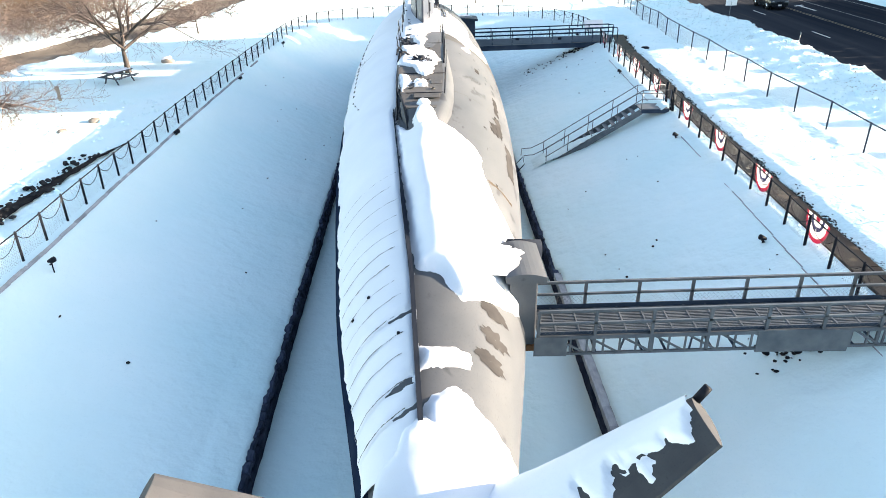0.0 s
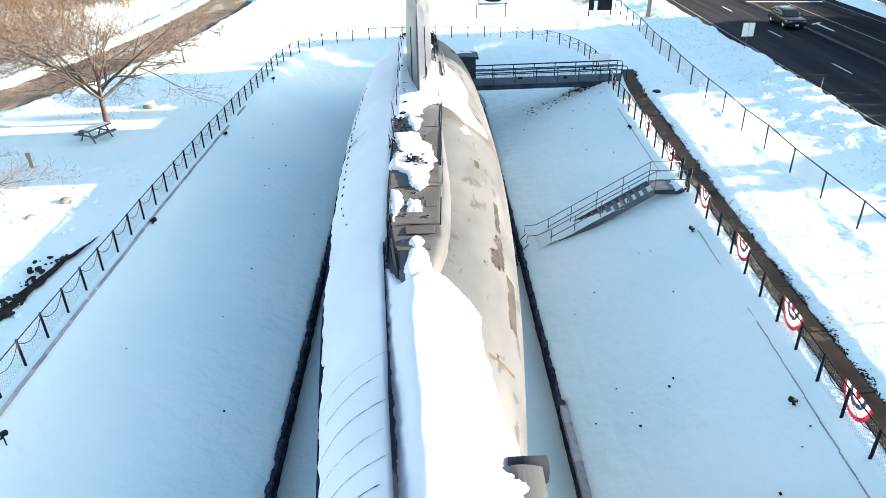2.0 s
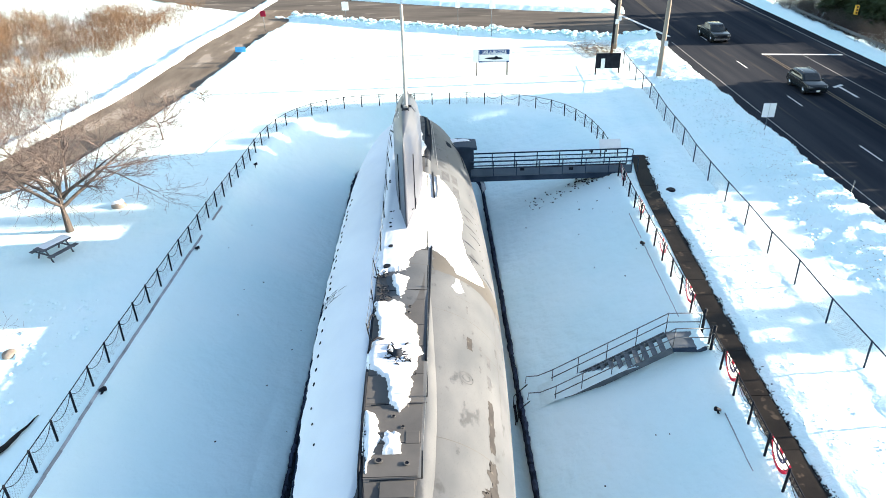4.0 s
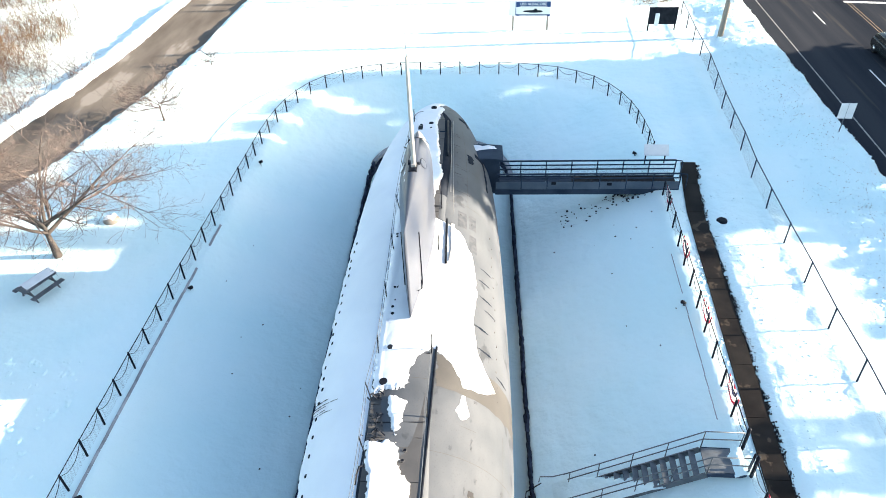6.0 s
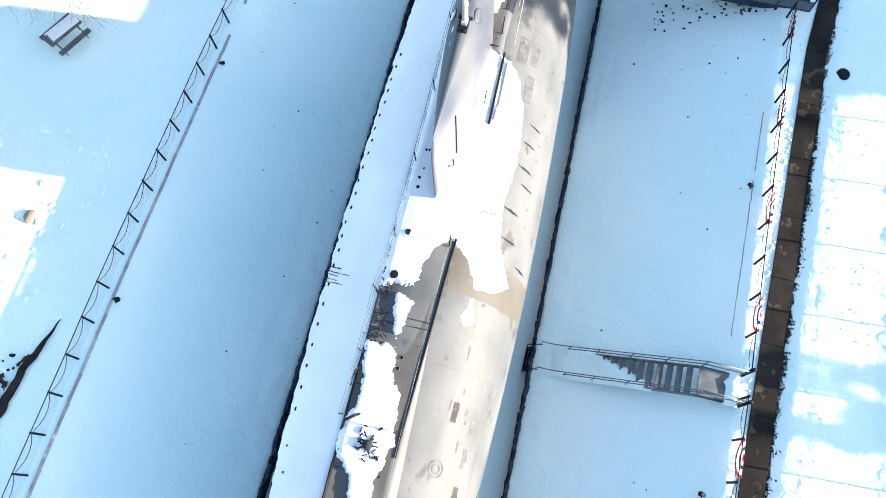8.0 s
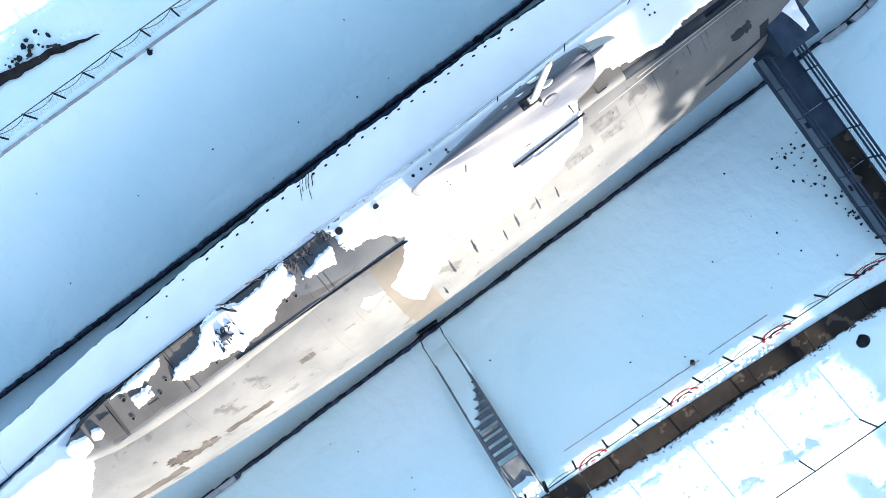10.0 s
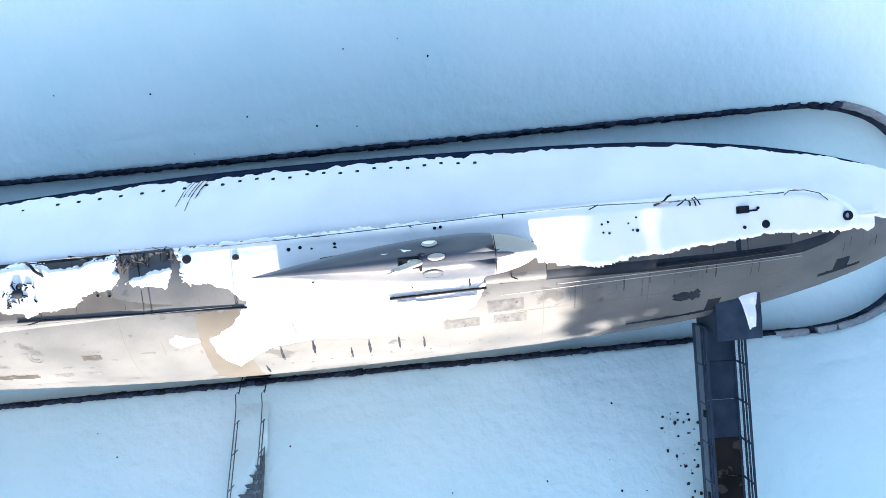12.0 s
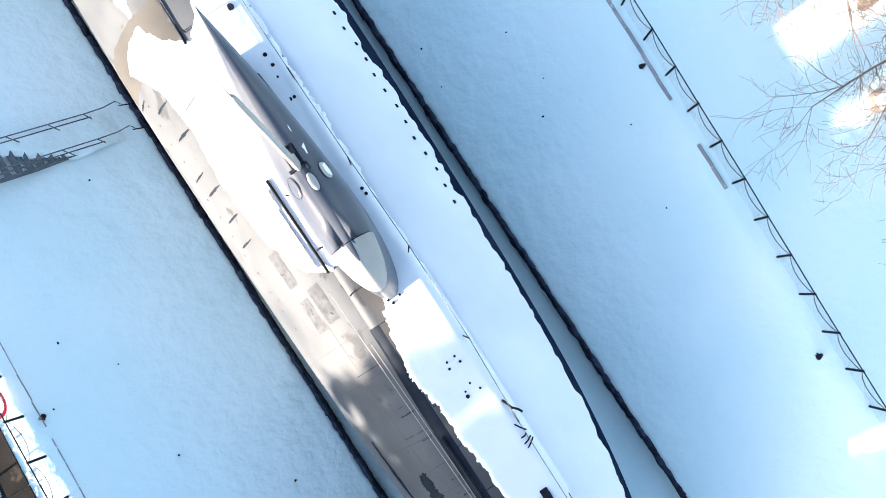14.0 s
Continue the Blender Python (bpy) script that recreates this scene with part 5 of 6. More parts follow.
def clumps(name, label, spots, material, rmin, rmax, seed, category):
    """Many small broken lumps as one loose scatter."""
    random.seed(seed)
    v, f = [], []
    ico = bmesh.new()
    bmesh.ops.create_icosphere(ico, subdivisions=1, radius=1.0)
    base = [p.co.copy() for p in ico.verts]
    tri = [tuple(p.index for p in q.verts) for q in ico.faces]
    ico.free()
    for x, y, z in spots:
        r = random.uniform(rmin, rmax)
        rot = Euler((random.uniform(0, 6), random.uniform(0, 6), random.uniform(0, 6))).to_matrix()
        k = Vector((r * random.uniform(0.7, 1.4), r * random.uniform(0.7, 1.4), r * random.uniform(0.45, 0.8)))
        o = len(v)
        for p in base:
            q = rot @ (p * random.uniform(0.75, 1.2))
            v.append((x + q.x * k.x, y + q.y * k.y, z + q.z * k.z))
        f += [tuple(o + i for i in t) for t in tri]
    return tagged(raw(name, v, f, material), label, category, kind="stuff")


random.seed(21)
spots = []
for i in range(9000):
    y = random.uniform(5, 58.5)
    if fbm(y * 1.3, 5.0) < -0.25:
        continue
    x = path_x(y) + 0.5 + abs(random.gauss(0, 0.09)) * (1 + 0.9 * fbm(y * 0.8, 2.0))
    spots.append((x, y, ground_z(x, y) + 0.02))
clumps("turned_earth", "dark crumbled earth and dead leaves along the walkway edge", spots, EARTH, 0.015, 0.042, 3, "earth")
spots = []
for i in range(160):
    y = random.uniform(19, 58)
    x = path_x(y) - 0.48 - abs(random.gauss(0, 0.1))
    spots.append((x, y, ground_z(x, y) + 0.03))
clumps("snow_clods", "broken snow clods along the walkway edge", spots, SNOW, 0.03, 0.08, 4, "snow")
random.seed(25)
spots = []
for i in range(1700):
    y = random.uniform(14, 57)
    x = path_x(y) + 1.1 + 2.6 * random.random()
    if fbm(x * 0.6, y * 0.35, 8.0) > -0.1:
        spots.append((x, y, ground_z(x, y) - 0.022))
clumps("snow_clods", "trodden lumpy snow between walkway and chain-link fence", spots, SNOW, 0.03, 0.07, 15, "snow")
random.seed(24)
spots = []
for i in range(900):
    x, y = random.uniform(-27, -15.6), random.uniform(18, 41)
    if fbm(x * 0.25, y * 0.25, 3.0) > -0.05:
        spots.append((x, y, ground_z(x, y) - 0.015))
clumps("snow_clods", "churned snow on the lawn beside the fence", spots, SNOW, 0.05, 0.2, 14, "snow")


def rock_field(y0, y1, x0, x1, n, seed):
    random.seed(seed)
    spots = []
    for i in range(n):
        u = random.random() ** 2.4
        x = x1 - (x1 - x0) * u + random.uniform(-0.2, 0.2)
        y = y1 - (y1 - y0) * (random.random() ** (1.6 if u < 0.3 else 0.9)) * (0.4 + 0.6 * u)
        spots.append((x, y, ground_z(x, y) + 0.02))
    return spots


clumps("loose_rocks", "dark stones strewn on the snowy slope under the gangway", rock_field(54.2, 56.5, 6.0, 12.0, 140, 5) + [(x, y, ground_z(x, y) + 0.03) for x, y in [(min(random.gauss(11.0, 0.6), 11.9), random.gauss(56.2, 0.35)) for _ in range(150)]], ROCK, 0.02, 0.08, 5, "rocks")
clumps("loose_rocks", "dark stones strewn on the snowy slope under the gangway", rock_field(15.0, 16.4, 8.2, 11.0, 60, 6) + [(x, y, ground_z(x, y) + 0.03) for x, y in [(random.gauss(10.2, 0.5), random.gauss(16.2, 0.35)) for _ in range(170)]], ROCK, 0.02, 0.09, 6, "rocks")
random.seed(8)
def wet_strip():
    v, n = [], 90
    for i in range(n + 1):
        y = 15 + 17.5 * i / n
        c = lerp(y, (15, 24, 30, 32.5), (-17.3, -16.75, -16.1, -15.5)) + 0.1 * fbm(y * 0.8, 1)
        w = lerp(y, (15, 24, 28, 31, 32.5), (0.75, 0.5, 0.34, 0.2, 0.03))
        w *= 0.72
        v += [(c - w * (1 + 0.5 * fbm(y * 2.3, 5)), y, 0.07), (c + w * (1 + 0.5 * fbm(y * 2.3, 9)), y, 0.07)]
    ob = raw("bare_strip", v, [(2 * i, 2 * i + 1, 2 * i + 3, 2 * i + 2) for i in range(n)], EARTH)
    tagged(ob, "bare wet strip of asphalt melted out of the snow", "path", kind="structure")


wet_strip()


def edging():
    """Low kerb below the fences, its top under snow and its leaning face showing."""
    e = empty("edging", label="low concrete edging showing through snow below the fences", category="kerb", kind="structure")
    random.seed(71)
    for side, y0, y1 in ((-1, 10.0, 47.0), (-1, 49.6, 51.5), (1, 14.5, 26.0), (1, 38.8, 45.4), (1, 46.5, 49.0), (1, 29.4, 31.6)):
        y = y0
        while y < y1:
            w = random.uniform(0.7, 1.3)
            if side < 0:
                x = lerp(y + w / 2, (10, 24, 34, 45, 56), (-13.5, -13.62, -13.8, -13.8, -13.6))
                z = ground_z(x, y + w / 2) + 0.015 + 0.02 * fbm(y * 0.5, 3.0)
                boxpart("kerb_stone", (x, y + w / 2, z), (0.13, w * 0.985, 0.08), KERB, e, bevel=0.02, rz=random.uniform(-1, 1), ry=38)
            else:
                x = lerp(y, (14, 26, 38, 50), (11.1, 11.35, 11.5, 11.65))
                z = ground_z(x, y + w / 2) - 0.022 + 0.025 * fbm(y * 0.5, 5.0)
                boxpart("kerb_stone", (x, y + w / 2, z), (0.045, w * 0.985, 0.08), KERB, e, bevel=0.02, rz=random.uniform(-1, 1), ry=-30)
            y += w


edging()
clumps("loose_rocks", "row of dark stones and bare soil at the lawn edge", [(-16.7 + random.gauss(0, 0.28), random.uniform(21, 31), 0.08) for _ in range(90)], ROCK, 0.04, 0.14, 7, "rocks")
clumps("specks", "twigs and leaf scraps on the snow", [(x, y, ground_z(x, y) + 0.02) for x, y in [(random.uniform(-13, -6.5), random.uniform(16, 66)) for _ in range(16)] + [(random.uniform(5, 11.5), random.uniform(18, 54)) for _ in range(30)]], EARTH, 0.03, 0.06, 9, "litter")
random.seed(9)
spots = []
for i in range(3600):
    x, y = random.uniform(20.6, 25.6), random.uniform(25, 96)
    spots.append((x, y, ground_z(x, y) - 0.01))
clumps("bank_crust", "lumps of snow thrown up on the roadside bank", spots, SNOW, 0.03, 0.11, 10, "snow")
spots = []
for i in range(4200):
    x, y = random.gauss(22.6, 1.3), random.uniform(22, 90)
    if not 19.5 < x < 25.4 or fbm(x * 0.5, y * 0.3, 6.0) < 0.0:
        continue
    spots.append((x, y, ground_z(x, y)))
clumps("dead_grass", "tufts of dead grass showing through the roadside bank", spots, BRUSH, 0.012, 0.035, 12, "grass")
random.seed(10)
spots = []
for i in range(420):
    x = random.uniform(-24, 24)
    y = 104.0 - 0.40 * x + 0.0035 * x * x - 1.2 + random.gauss(0, 0.4)
    spots.append((x, y, ground_z(x, y) + 0.05))
clumps("bank_crust", "ploughed snow lumps beside the cross street", spots, SNOW, 0.12, 0.4, 11, "snow")


# ---- ground spotlights ----
def spotlight(x, y, aim):
    z = ground_z(x, y)
    s = empty("spotlight", Matrix.Translation((x, y, z)) @ Matrix.Rotation(aim, 4, "Z"), label="small black floodlight standing in the snow", category="floodlight", group="floodlights round the basin")
    tube("housing", [(-0.12, 0, 0.16), (0.02, 0, 0.2), (0.16, 0, 0.26), (0.2, 0, 0.275)], [0.07, 0.11, 0.13, 0.13], BLACK, s, n=14)
    tube("lens", [(0.2, 0, 0.275), (0.215, 0, 0.28)], [0.11, 0.10], BLACK, s, n=14)
    tube("stake", [(0.02, 0, -0.5), (0.02, 0, 0.2)], 0.03, BLACK, s, n=6)
    boxpart("bracket", (0.02, 0, 0.06), (0.1, 0.34, 0.03), BLACK, s)
    return s


lamp0 = spotlight(-13.6, 33.88, 0)
lamp0.matrix_basis = Matrix.Translation((-13.6, 33.88, -0.03)) @ Matrix.Scale(0.85, 4)
for x, y, z in ((-13.57, 46.05, -0.1), (-13.25, 58.4, -0.05), (-13.0, 20.1, -0.1)):
    copy_thing(lamp0, Matrix.Translation((x, y, z)) @ Matrix.Scale(0.85, 4))
for x, y in ((11.5, 45.7), (11.25, 60.0), (11.2, 32.45), (10.85, 21.3)):
    copy_thing(lamp0, Matrix.Translation((x, y, ground_z(x, y) + 0.03)) @ Matrix.Rotation(math.pi, 4, "Z") @ Matrix.Scale(0.85, 4))
cover = empty("manhole_cover", Matrix.Translation((14.85, 52.3, ground_z(14.85, 52.3) + 0.01)), label="dark cast-iron manhole cover in the snow", category="manhole cover")
for r0, h, nm in ((0.33, 0.08, "frame_ring"), (0.27, 0.1, "lid")):
    part(nm, _drum((0, 0, -0.02), r0, h), BLACK, cover)


# ---- gangways ----
def gangway(name, label, x0, x1, y0, y1, z0, z1, material, truss, solid):
    g = empty(name, label=label, category="gangway", group="gangways to the submarine")
    def z(x):
        return z0 + (z1 - z0) * (x - x0) / (x1 - x0)
    n = max(2, round((x1 - x0) / 1.5))
    xs = [x0 + (x1 - x0) * i / n for i in range(n + 1)]
    # deck panels
    for i in range(n):
        a, b = xs[i] + 0.01, xs[i + 1] - 0.01
        if truss:
            break
        v = [(a, y0, z(a)), (b, y0, z(b)), (b, y1, z(b)), (a, y1, z(a))]
        v += [(p[0], p[1], p[2] - 0.05) for p in v]
        f = [(0, 1, 2, 3), (7, 6, 5, 4), (0, 4, 5, 1), (1, 5, 6, 2), (2, 6, 7, 3), (3, 7, 4, 0)]
        raw("deck_panel", v, f, PATH if (not truss and i > n * 0.35) else material, g)
    # the truss gangway has an open grating of long bars
    for j in range(20 if truss else 0):
        y = y0 + (y1 - y0) * (j + 0.5) / 20
        beam("grating_bar", (x0, y, z(x0) - 0.025), (x1, y, z(x1) - 0.025), 0.034, 0.05, material, g)
    if truss:
        x, i = x0 + 0.3, 0
        while x < x1 - 0.6:
            beam("cross_bearer", (x, y0, z(x) - 0.5), (x + (0.7 if i % 3 == 0 else 0.0), y1, z(x) - 0.5), 0.05, 0.05, BLUEGREY, g)
            beam("grating_tie", (x + 0.2, y0, z(x) + 0.006), (x + 0.2, y1, z(x) + 0.006), 0.035, 0.02, GALV, g)
            x, i = x + 0.6, i + 1
        for y in (y0 + 0.06, y1 - 0.06):
            beam("toe_plate", (x0, y, z(x0) + 0.05), (x1, y, z(x1) + 0.05), 0.02, 0.12, BLUEGREY, g)
    for y in (y0, y1):
        for h, w in (((0.76, 0.07), (0.4, 0.06)) if truss else ((1.1, 0.08), (0.8, 0.06), (0.5, 0.07))):
            beam("rail", (x0, y, z(x0) + h), (x1, y, z(x1) + h), w, w, material, g)
        for x in xs:
            beam("rail_post", (x, y, z(x) - (0.52 if truss else 0.25)), (x, y, z(x) + (0.76 if truss else 1.1)), 0.08 if truss else 0.06, 0.06, material, g)
        beam("chord", (x0, y, z(x0) - 0.02), (x1, y, z(x1) - 0.02), 0.08, 0.1, material, g)
        if truss:
            beam("chord", (x0, y, z(x0) - 0.52), (x1 - 1, y, z(x1 - 1) - 0.52), 0.06, 0.07, material, g)
            x, i = x0 + 0.42, 0
            while x < x1 - 1.1:
                beam("strut", (x, y, z(x) - 0.52), (x, y, z(x) - 0.02), 0.045, 0.045, material, g)
                if i % 2 == 0:
                    beam("brace", (x, y, z(x) - 0.02), (x + 0.84, y, z(x) - 0.52), 0.04, 0.05, material, g)
                x, i = x + 0.42, i + 1
        else:
            beam("side_plate", (x0, y, z(x0) - 0.18), (x1, y, z(x1) - 0.18), 0.03, 0.34, material, g)
        pts = [Vector((x, y, z(x))) for x in xs]
        net = wire_net("rail_mesh", pts, 0.06, 0.4 if truss else 0.76, 0.12, 0.003, g)
        net.data.materials.clear()
        net.data.materials.append(material)
    for x in xs[1::2]:
        beam("floor_beam", (x, y0, z(x) - 0.15), (x, y1, z(x) - 0.15), 0.07, 0.14, material, g)
    return g


aft_way = gangway("gangway", "galvanised truss gangway from the bank to the hull", 2.3, 12.4, 14.75, 16.2, 0.42, 0.62, GALV, True, False)
boxpart("side_panel", (9.05, 14.70, 0.26), (2.35, 0.03, 0.66), GALV, aft_way, "plain galvanised panel")
boxpart("hinge_plate", (2.62, 14.70, 0.16), (0.85, 0.04, 0.56), GALV, aft_way)
tube("end_loop", [(2.32, 14.75, 0.3), (2.32, 14.75, 1.16)], 0.03, GALV, aft_way)
beam("support_beam", (1.4, 15.3, -0.2), (3.0, 15.3, -0.2), 0.3, 0.16, RUST, aft_way, "rusty support beam")
bow_way = gangway("gangway", "blue-grey steel gangway from the path to the bow entry", 2.2, 13.1, 55.6, 57.1, 0.05, 0.3, BLUEGREY, False, True)
for y in (55.6, 57.1):
    tube("end_loop", [(13.1, y, 1.38), (13.45, y, 1.35), (13.5, y, 1.2), (13.5, y, 0.15)], 0.035, BLUEGREY, bow_way)
for x in (5.7, 9.0):
    boxpart("wall_lamp", (x, 55.55, 0.62), (0.28, 0.08, 0.18), BLACK, bow_way)
for i in range(7):
    boxpart("mesh_panel", (2.98 + i * 1.557, 55.57, 0.38 + 0.035 * i), (1.49, 0.025, 0.5), MESH, bow_way, "blue-grey mesh infill panel", bevel=0.004)
notice = empty("notice_board", label="pale tilted information panel beside the gangway end", category="notice board")
boxpart("panel", (12.2, 58.6, 1.2), (1.5, 0.06, 0.7), WHITE, notice, rx=-40)
for x in (11.6, 12.8):
    tube("leg", [(x, 58.62, 0), (x, 58.6, 1.15)], 0.04, BLACK, notice)


# ---- stairs into the basin ----
def build_stairs():
    st = empty("staircase", label="grey steel stairs half buried in snow on the slope", category="stairs")
    top, low = Vector((10.4, 0, 0.34)), Vector((4.7, 0, -3.25))
    ya, yb = 36.05, 37.2
    boxpart("landing", (11.12, (ya + yb) / 2, 0.32), (1.5, yb - ya, 0.06), GALV, st)
    n = 17
    for i in range(1, n):
        u = i / n
        p = top.lerp(low, u)
        raw("tread", [(p.x - 0.12, ya + 0.04, p.z), (p.x + 0.12, ya + 0.04, p.z), (p.x + 0.12, yb - 0.04, p.z), (p.x - 0.12, yb - 0.04, p.z), (p.x - 0.12, ya + 0.04, p.z - 0.05), (p.x + 0.12, ya + 0.04, p.z - 0.05), (p.x + 0.12, yb - 0.04, p.z - 0.05), (p.x - 0.12, yb - 0.04, p.z - 0.05)], [(0, 1, 2, 3), (7, 6, 5, 4), (0, 4, 5, 1), (1, 5, 6, 2), (2, 6, 7, 3), (3, 7, 4, 0)], GALV, st)
    for y in (ya, yb):
        beam("stringer", (top.x, y, top.z - 0.12), (low.x, y, low.z - 0.12), 0.05, 0.3, GALV, st)
        beam("landing_edge", (10.4, y, 0.24), (11.87, y, 0.24), 0.05, 0.22, BLUEGREY, st)
        for h in (1.02, 0.55):
            a = top + Vector((0, y, h))
            b = low.lerp(top, 0.13) + Vector((0, y, h))
            tube("handrail", [(11.87, y, 0.34 + h), a, b] + ([(low.x + 0.1, y, b.z - 0.32), (low.x - 0.42, y, b.z - 0.36), (low.x - 0.45, y, b.z - 0.75)] if h > 1 else []), 0.024, GALV, st, n=6)
        for u in (0.0, 0.22, 0.44, 0.66, 0.86):
            p = top.lerp(low, u)
            tube("rail_post", [(p.x, y, p.z - 0.15), (p.x, y, p.z + 1.02)], 0.022, GALV, st, n=6)
        tube("rail_post", [(11.87, y, 0.2), (11.87, y, 1.36)], 0.022, GALV, st, n=6)
        # short ladder rails down the rim
        tube("ladder_rail", [(4.35, y, -2.6), (3.75, y, -3.3), (3.75, y, -4.05)], 0.025, BLACK, st, n=6)
    for i in range(3):
        beam("ladder_step", (3.8 + 0.12 * i, ya, -3.85 + 0.25 * i), (3.8 + 0.12 * i, yb, -3.85 + 0.25 * i), 0.12, 0.04, BLACK, st)
    # gate posts at the head of the stairs
    for y in (36.05, 37.3):
        tube("gate_post", [(12.05, y, 0.0), (12.05, y, 1.5)], 0.07, BLACK, st)


build_stairs()


def stair_snow():
    inv = SHIP.inverted()
    rows = []
    for x in np.arange(4.6, 12.0, 0.1):
        row = []
        for y in np.arange(35.9, 37.36, 0.06):
            u = (10.4 - x) / 5.7
            z = 0.34 - 3.59 * u if x < 10.4 else 0.36
            g = ground_z(x, y)
            row.append((inv @ Vector((x, y, max(z, g))), Vector((0, 0, 1)), (x, y)))
        rows.append(row)
    def depth(x, y):
        a = (7.9 - x) * 0.5 - (y - 36.6) * 0.87 + 0.15 * fbm(x * 1.6, y * 1.6)
        b = (x - 11.45) * 0.6 + 0.2 * fbm(x * 2, y * 2, 4)
        return min(max(a, b), (x - 4.7) * 0.35)
    grow("stair_snow", rows, depth, 0.17, SNOW, "snow drifted over the lower stairs", soft=0.3)


stair_snow()


# ---- bare trees ----
def bare_tree(x, y, height, spread, seed, label, trunk_r=0.28, levels=5, lean=(0, 0)):
    random.seed(seed)
    tree = empty("tree", Matrix.Translation((x, y, ground_z(x, y))), label=label, category="tree")
    tv, tf, cv, cf = [], [], [], []

    def limb(p, d, length, r, level):
        pts, rad = [p], [r]
        q, e = p.copy(), d.copy()
        n = 5 if level < 2 else 3
        for i in range(n):
            bend = 0.05 if level == 0 else (0.22 if level < 3 else 0.35)
            e = (e + Vector((random.uniform(-bend, bend), random.uniform(-bend, bend), random.uniform(-bend * 0.6, bend * 0.7)))).normalized()
            q = q + e * (length / n)
            pts.append(q.copy())
            rad.append(max(r * (1 - 0.66 * (i + 1) / n), 0.0055))
        if level <= 1:
            tube_data(tv, tf, pts, rad, 8 if level == 0 else 6, False)
        else:
            tube_data(cv, cf, pts, rad, 4 if level == 2 else 3, False)
        if level >= levels:
            return
        kids = (0, 7, 7, 6, 3)[min(level, 4)]
        for i in range(kids):
            k = random.randint(1, n)
            t = pts[k]
            side = Vector((random.uniform(-1, 1), random.uniform(-1, 1), random.uniform(-0.6, 0.7))).normalized()
            nd = (e * 0.8 + side * 0.85).normalized()
            limb(t, nd, length * random.uniform(0.45, 0.68), rad[k] * 0.72, level + 1)

    fork = height * 0.2
    limb(Vector((0, 0, -0.2)), Vector((lean[0], lean[1], 1)).normalized(), fork + 0.2, trunk_r, 0)
    head = Vector((lean[0] * fork, lean[1] * fork, fork * 0.97))
    n = 7
    for i in range(n):
        g = 2 * math.pi * (i + random.uniform(-0.3, 0.3)) / n
        up = random.uniform(-0.05, 1.45)
        d = Vector((math.cos(g), math.sin(g), up)).normalized()
        limb(head + Vector((0, 0, random.uniform(-0.3, 0.2))), d, spread * random.uniform(0.75, 1.0), trunk_r * random.uniform(0.36, 0.52), 1)
    raw("trunk", tv, tf, BARK, tree, "", True)
    raw("crown", cv, cf, TWIG, tree, "bare winter twigs")
    return tree


bare_tree(-21.9, 48.4, 9.6, 5.9, 3, "leafless spreading park tree with a short thick trunk", 0.25)
bare_tree(-25.5, 36.5, 8.0, 4.2, 8, "leafless park tree with fine drooping twigs", 0.26)
bare_tree(-22.0, 64.1, 6.6, 2.5, 12, "small leafless park tree", 0.09, 4)
bare_tree(-21.7, 73.8, 2.6, 1.1, 15, "slender leafless sapling standing in snow", 0.06, 3)


def brush(name, label, spots, hmin, hmax, seed, material, per=16):
    random.seed(seed)
    v, f = [], []
    for x, y in spots:
        z = ground_z(x, y)
        for i in range(per):
            h = random.uniform(hmin, hmax)
            a, b = Vector((x + random.gauss(0, 0.5), y + random.gauss(0, 0.5), z)), Vector((random.gauss(0, 1.0), random.gauss(0, 1.0), h))
            m = a + b * 0.55 + Vector((random.gauss(0, 0.15), random.gauss(0, 0.15), 0))
            tube_data(v, f, [a, m, a + b * 1.05], [0.016, 0.011, 0.004], 3, False)
            for k in range(6):
                u = random.uniform(0.35, 0.95)
                p = a + b * u
                tube_data(v, f, [p, p + Vector((random.gauss(0, 0.5), random.gauss(0, 0.5), random.uniform(0.0, 0.55)))], [0.009, 0.003], 3, False)
    return tagged(raw(name, v, f, material), label, "bushes", kind="stuff")


random.seed(31)
spots = [(random.uniform(-62, -37), random.uniform(66, 112)) for _ in range(700)]
spots = [(x, y) for x, y in spots if x < -34 - (112 - y) * 0.08 and fbm(x * 0.09, y * 0.09) > -0.08 and x + 0.45 * (y - 66) < -20]
brush("thicket", "tangled rust-brown leafless thicket beyond the driveway", spots, 1.4, 3.4, 32, BRUSH, 12)
spots = [(random.uniform(-44, -30.5), random.uniform(56, 74)) for _ in range(90)]
spots = [(x, y) for x, y in spots if x < drive_x(y) - 3.6]
brush("thicket", "sparse grey-brown bushes beside the driveway", spots, 0.8, 2.2, 33, TWIG, 9)
spots = [(random.uniform(-50, -36), random.uniform(108, 122)) for _ in range(80)]
brush("thicket", "sparse winter bushes near the far street", spots, 0.6, 1.8, 34, BRUSH, 9)
brush("thicket", "dry weeds at the street corner", [(random.uniform(15, 19), random.uniform(88, 93)) for _ in range(14)], 0.4, 1.1, 35, BRUSH, 8)


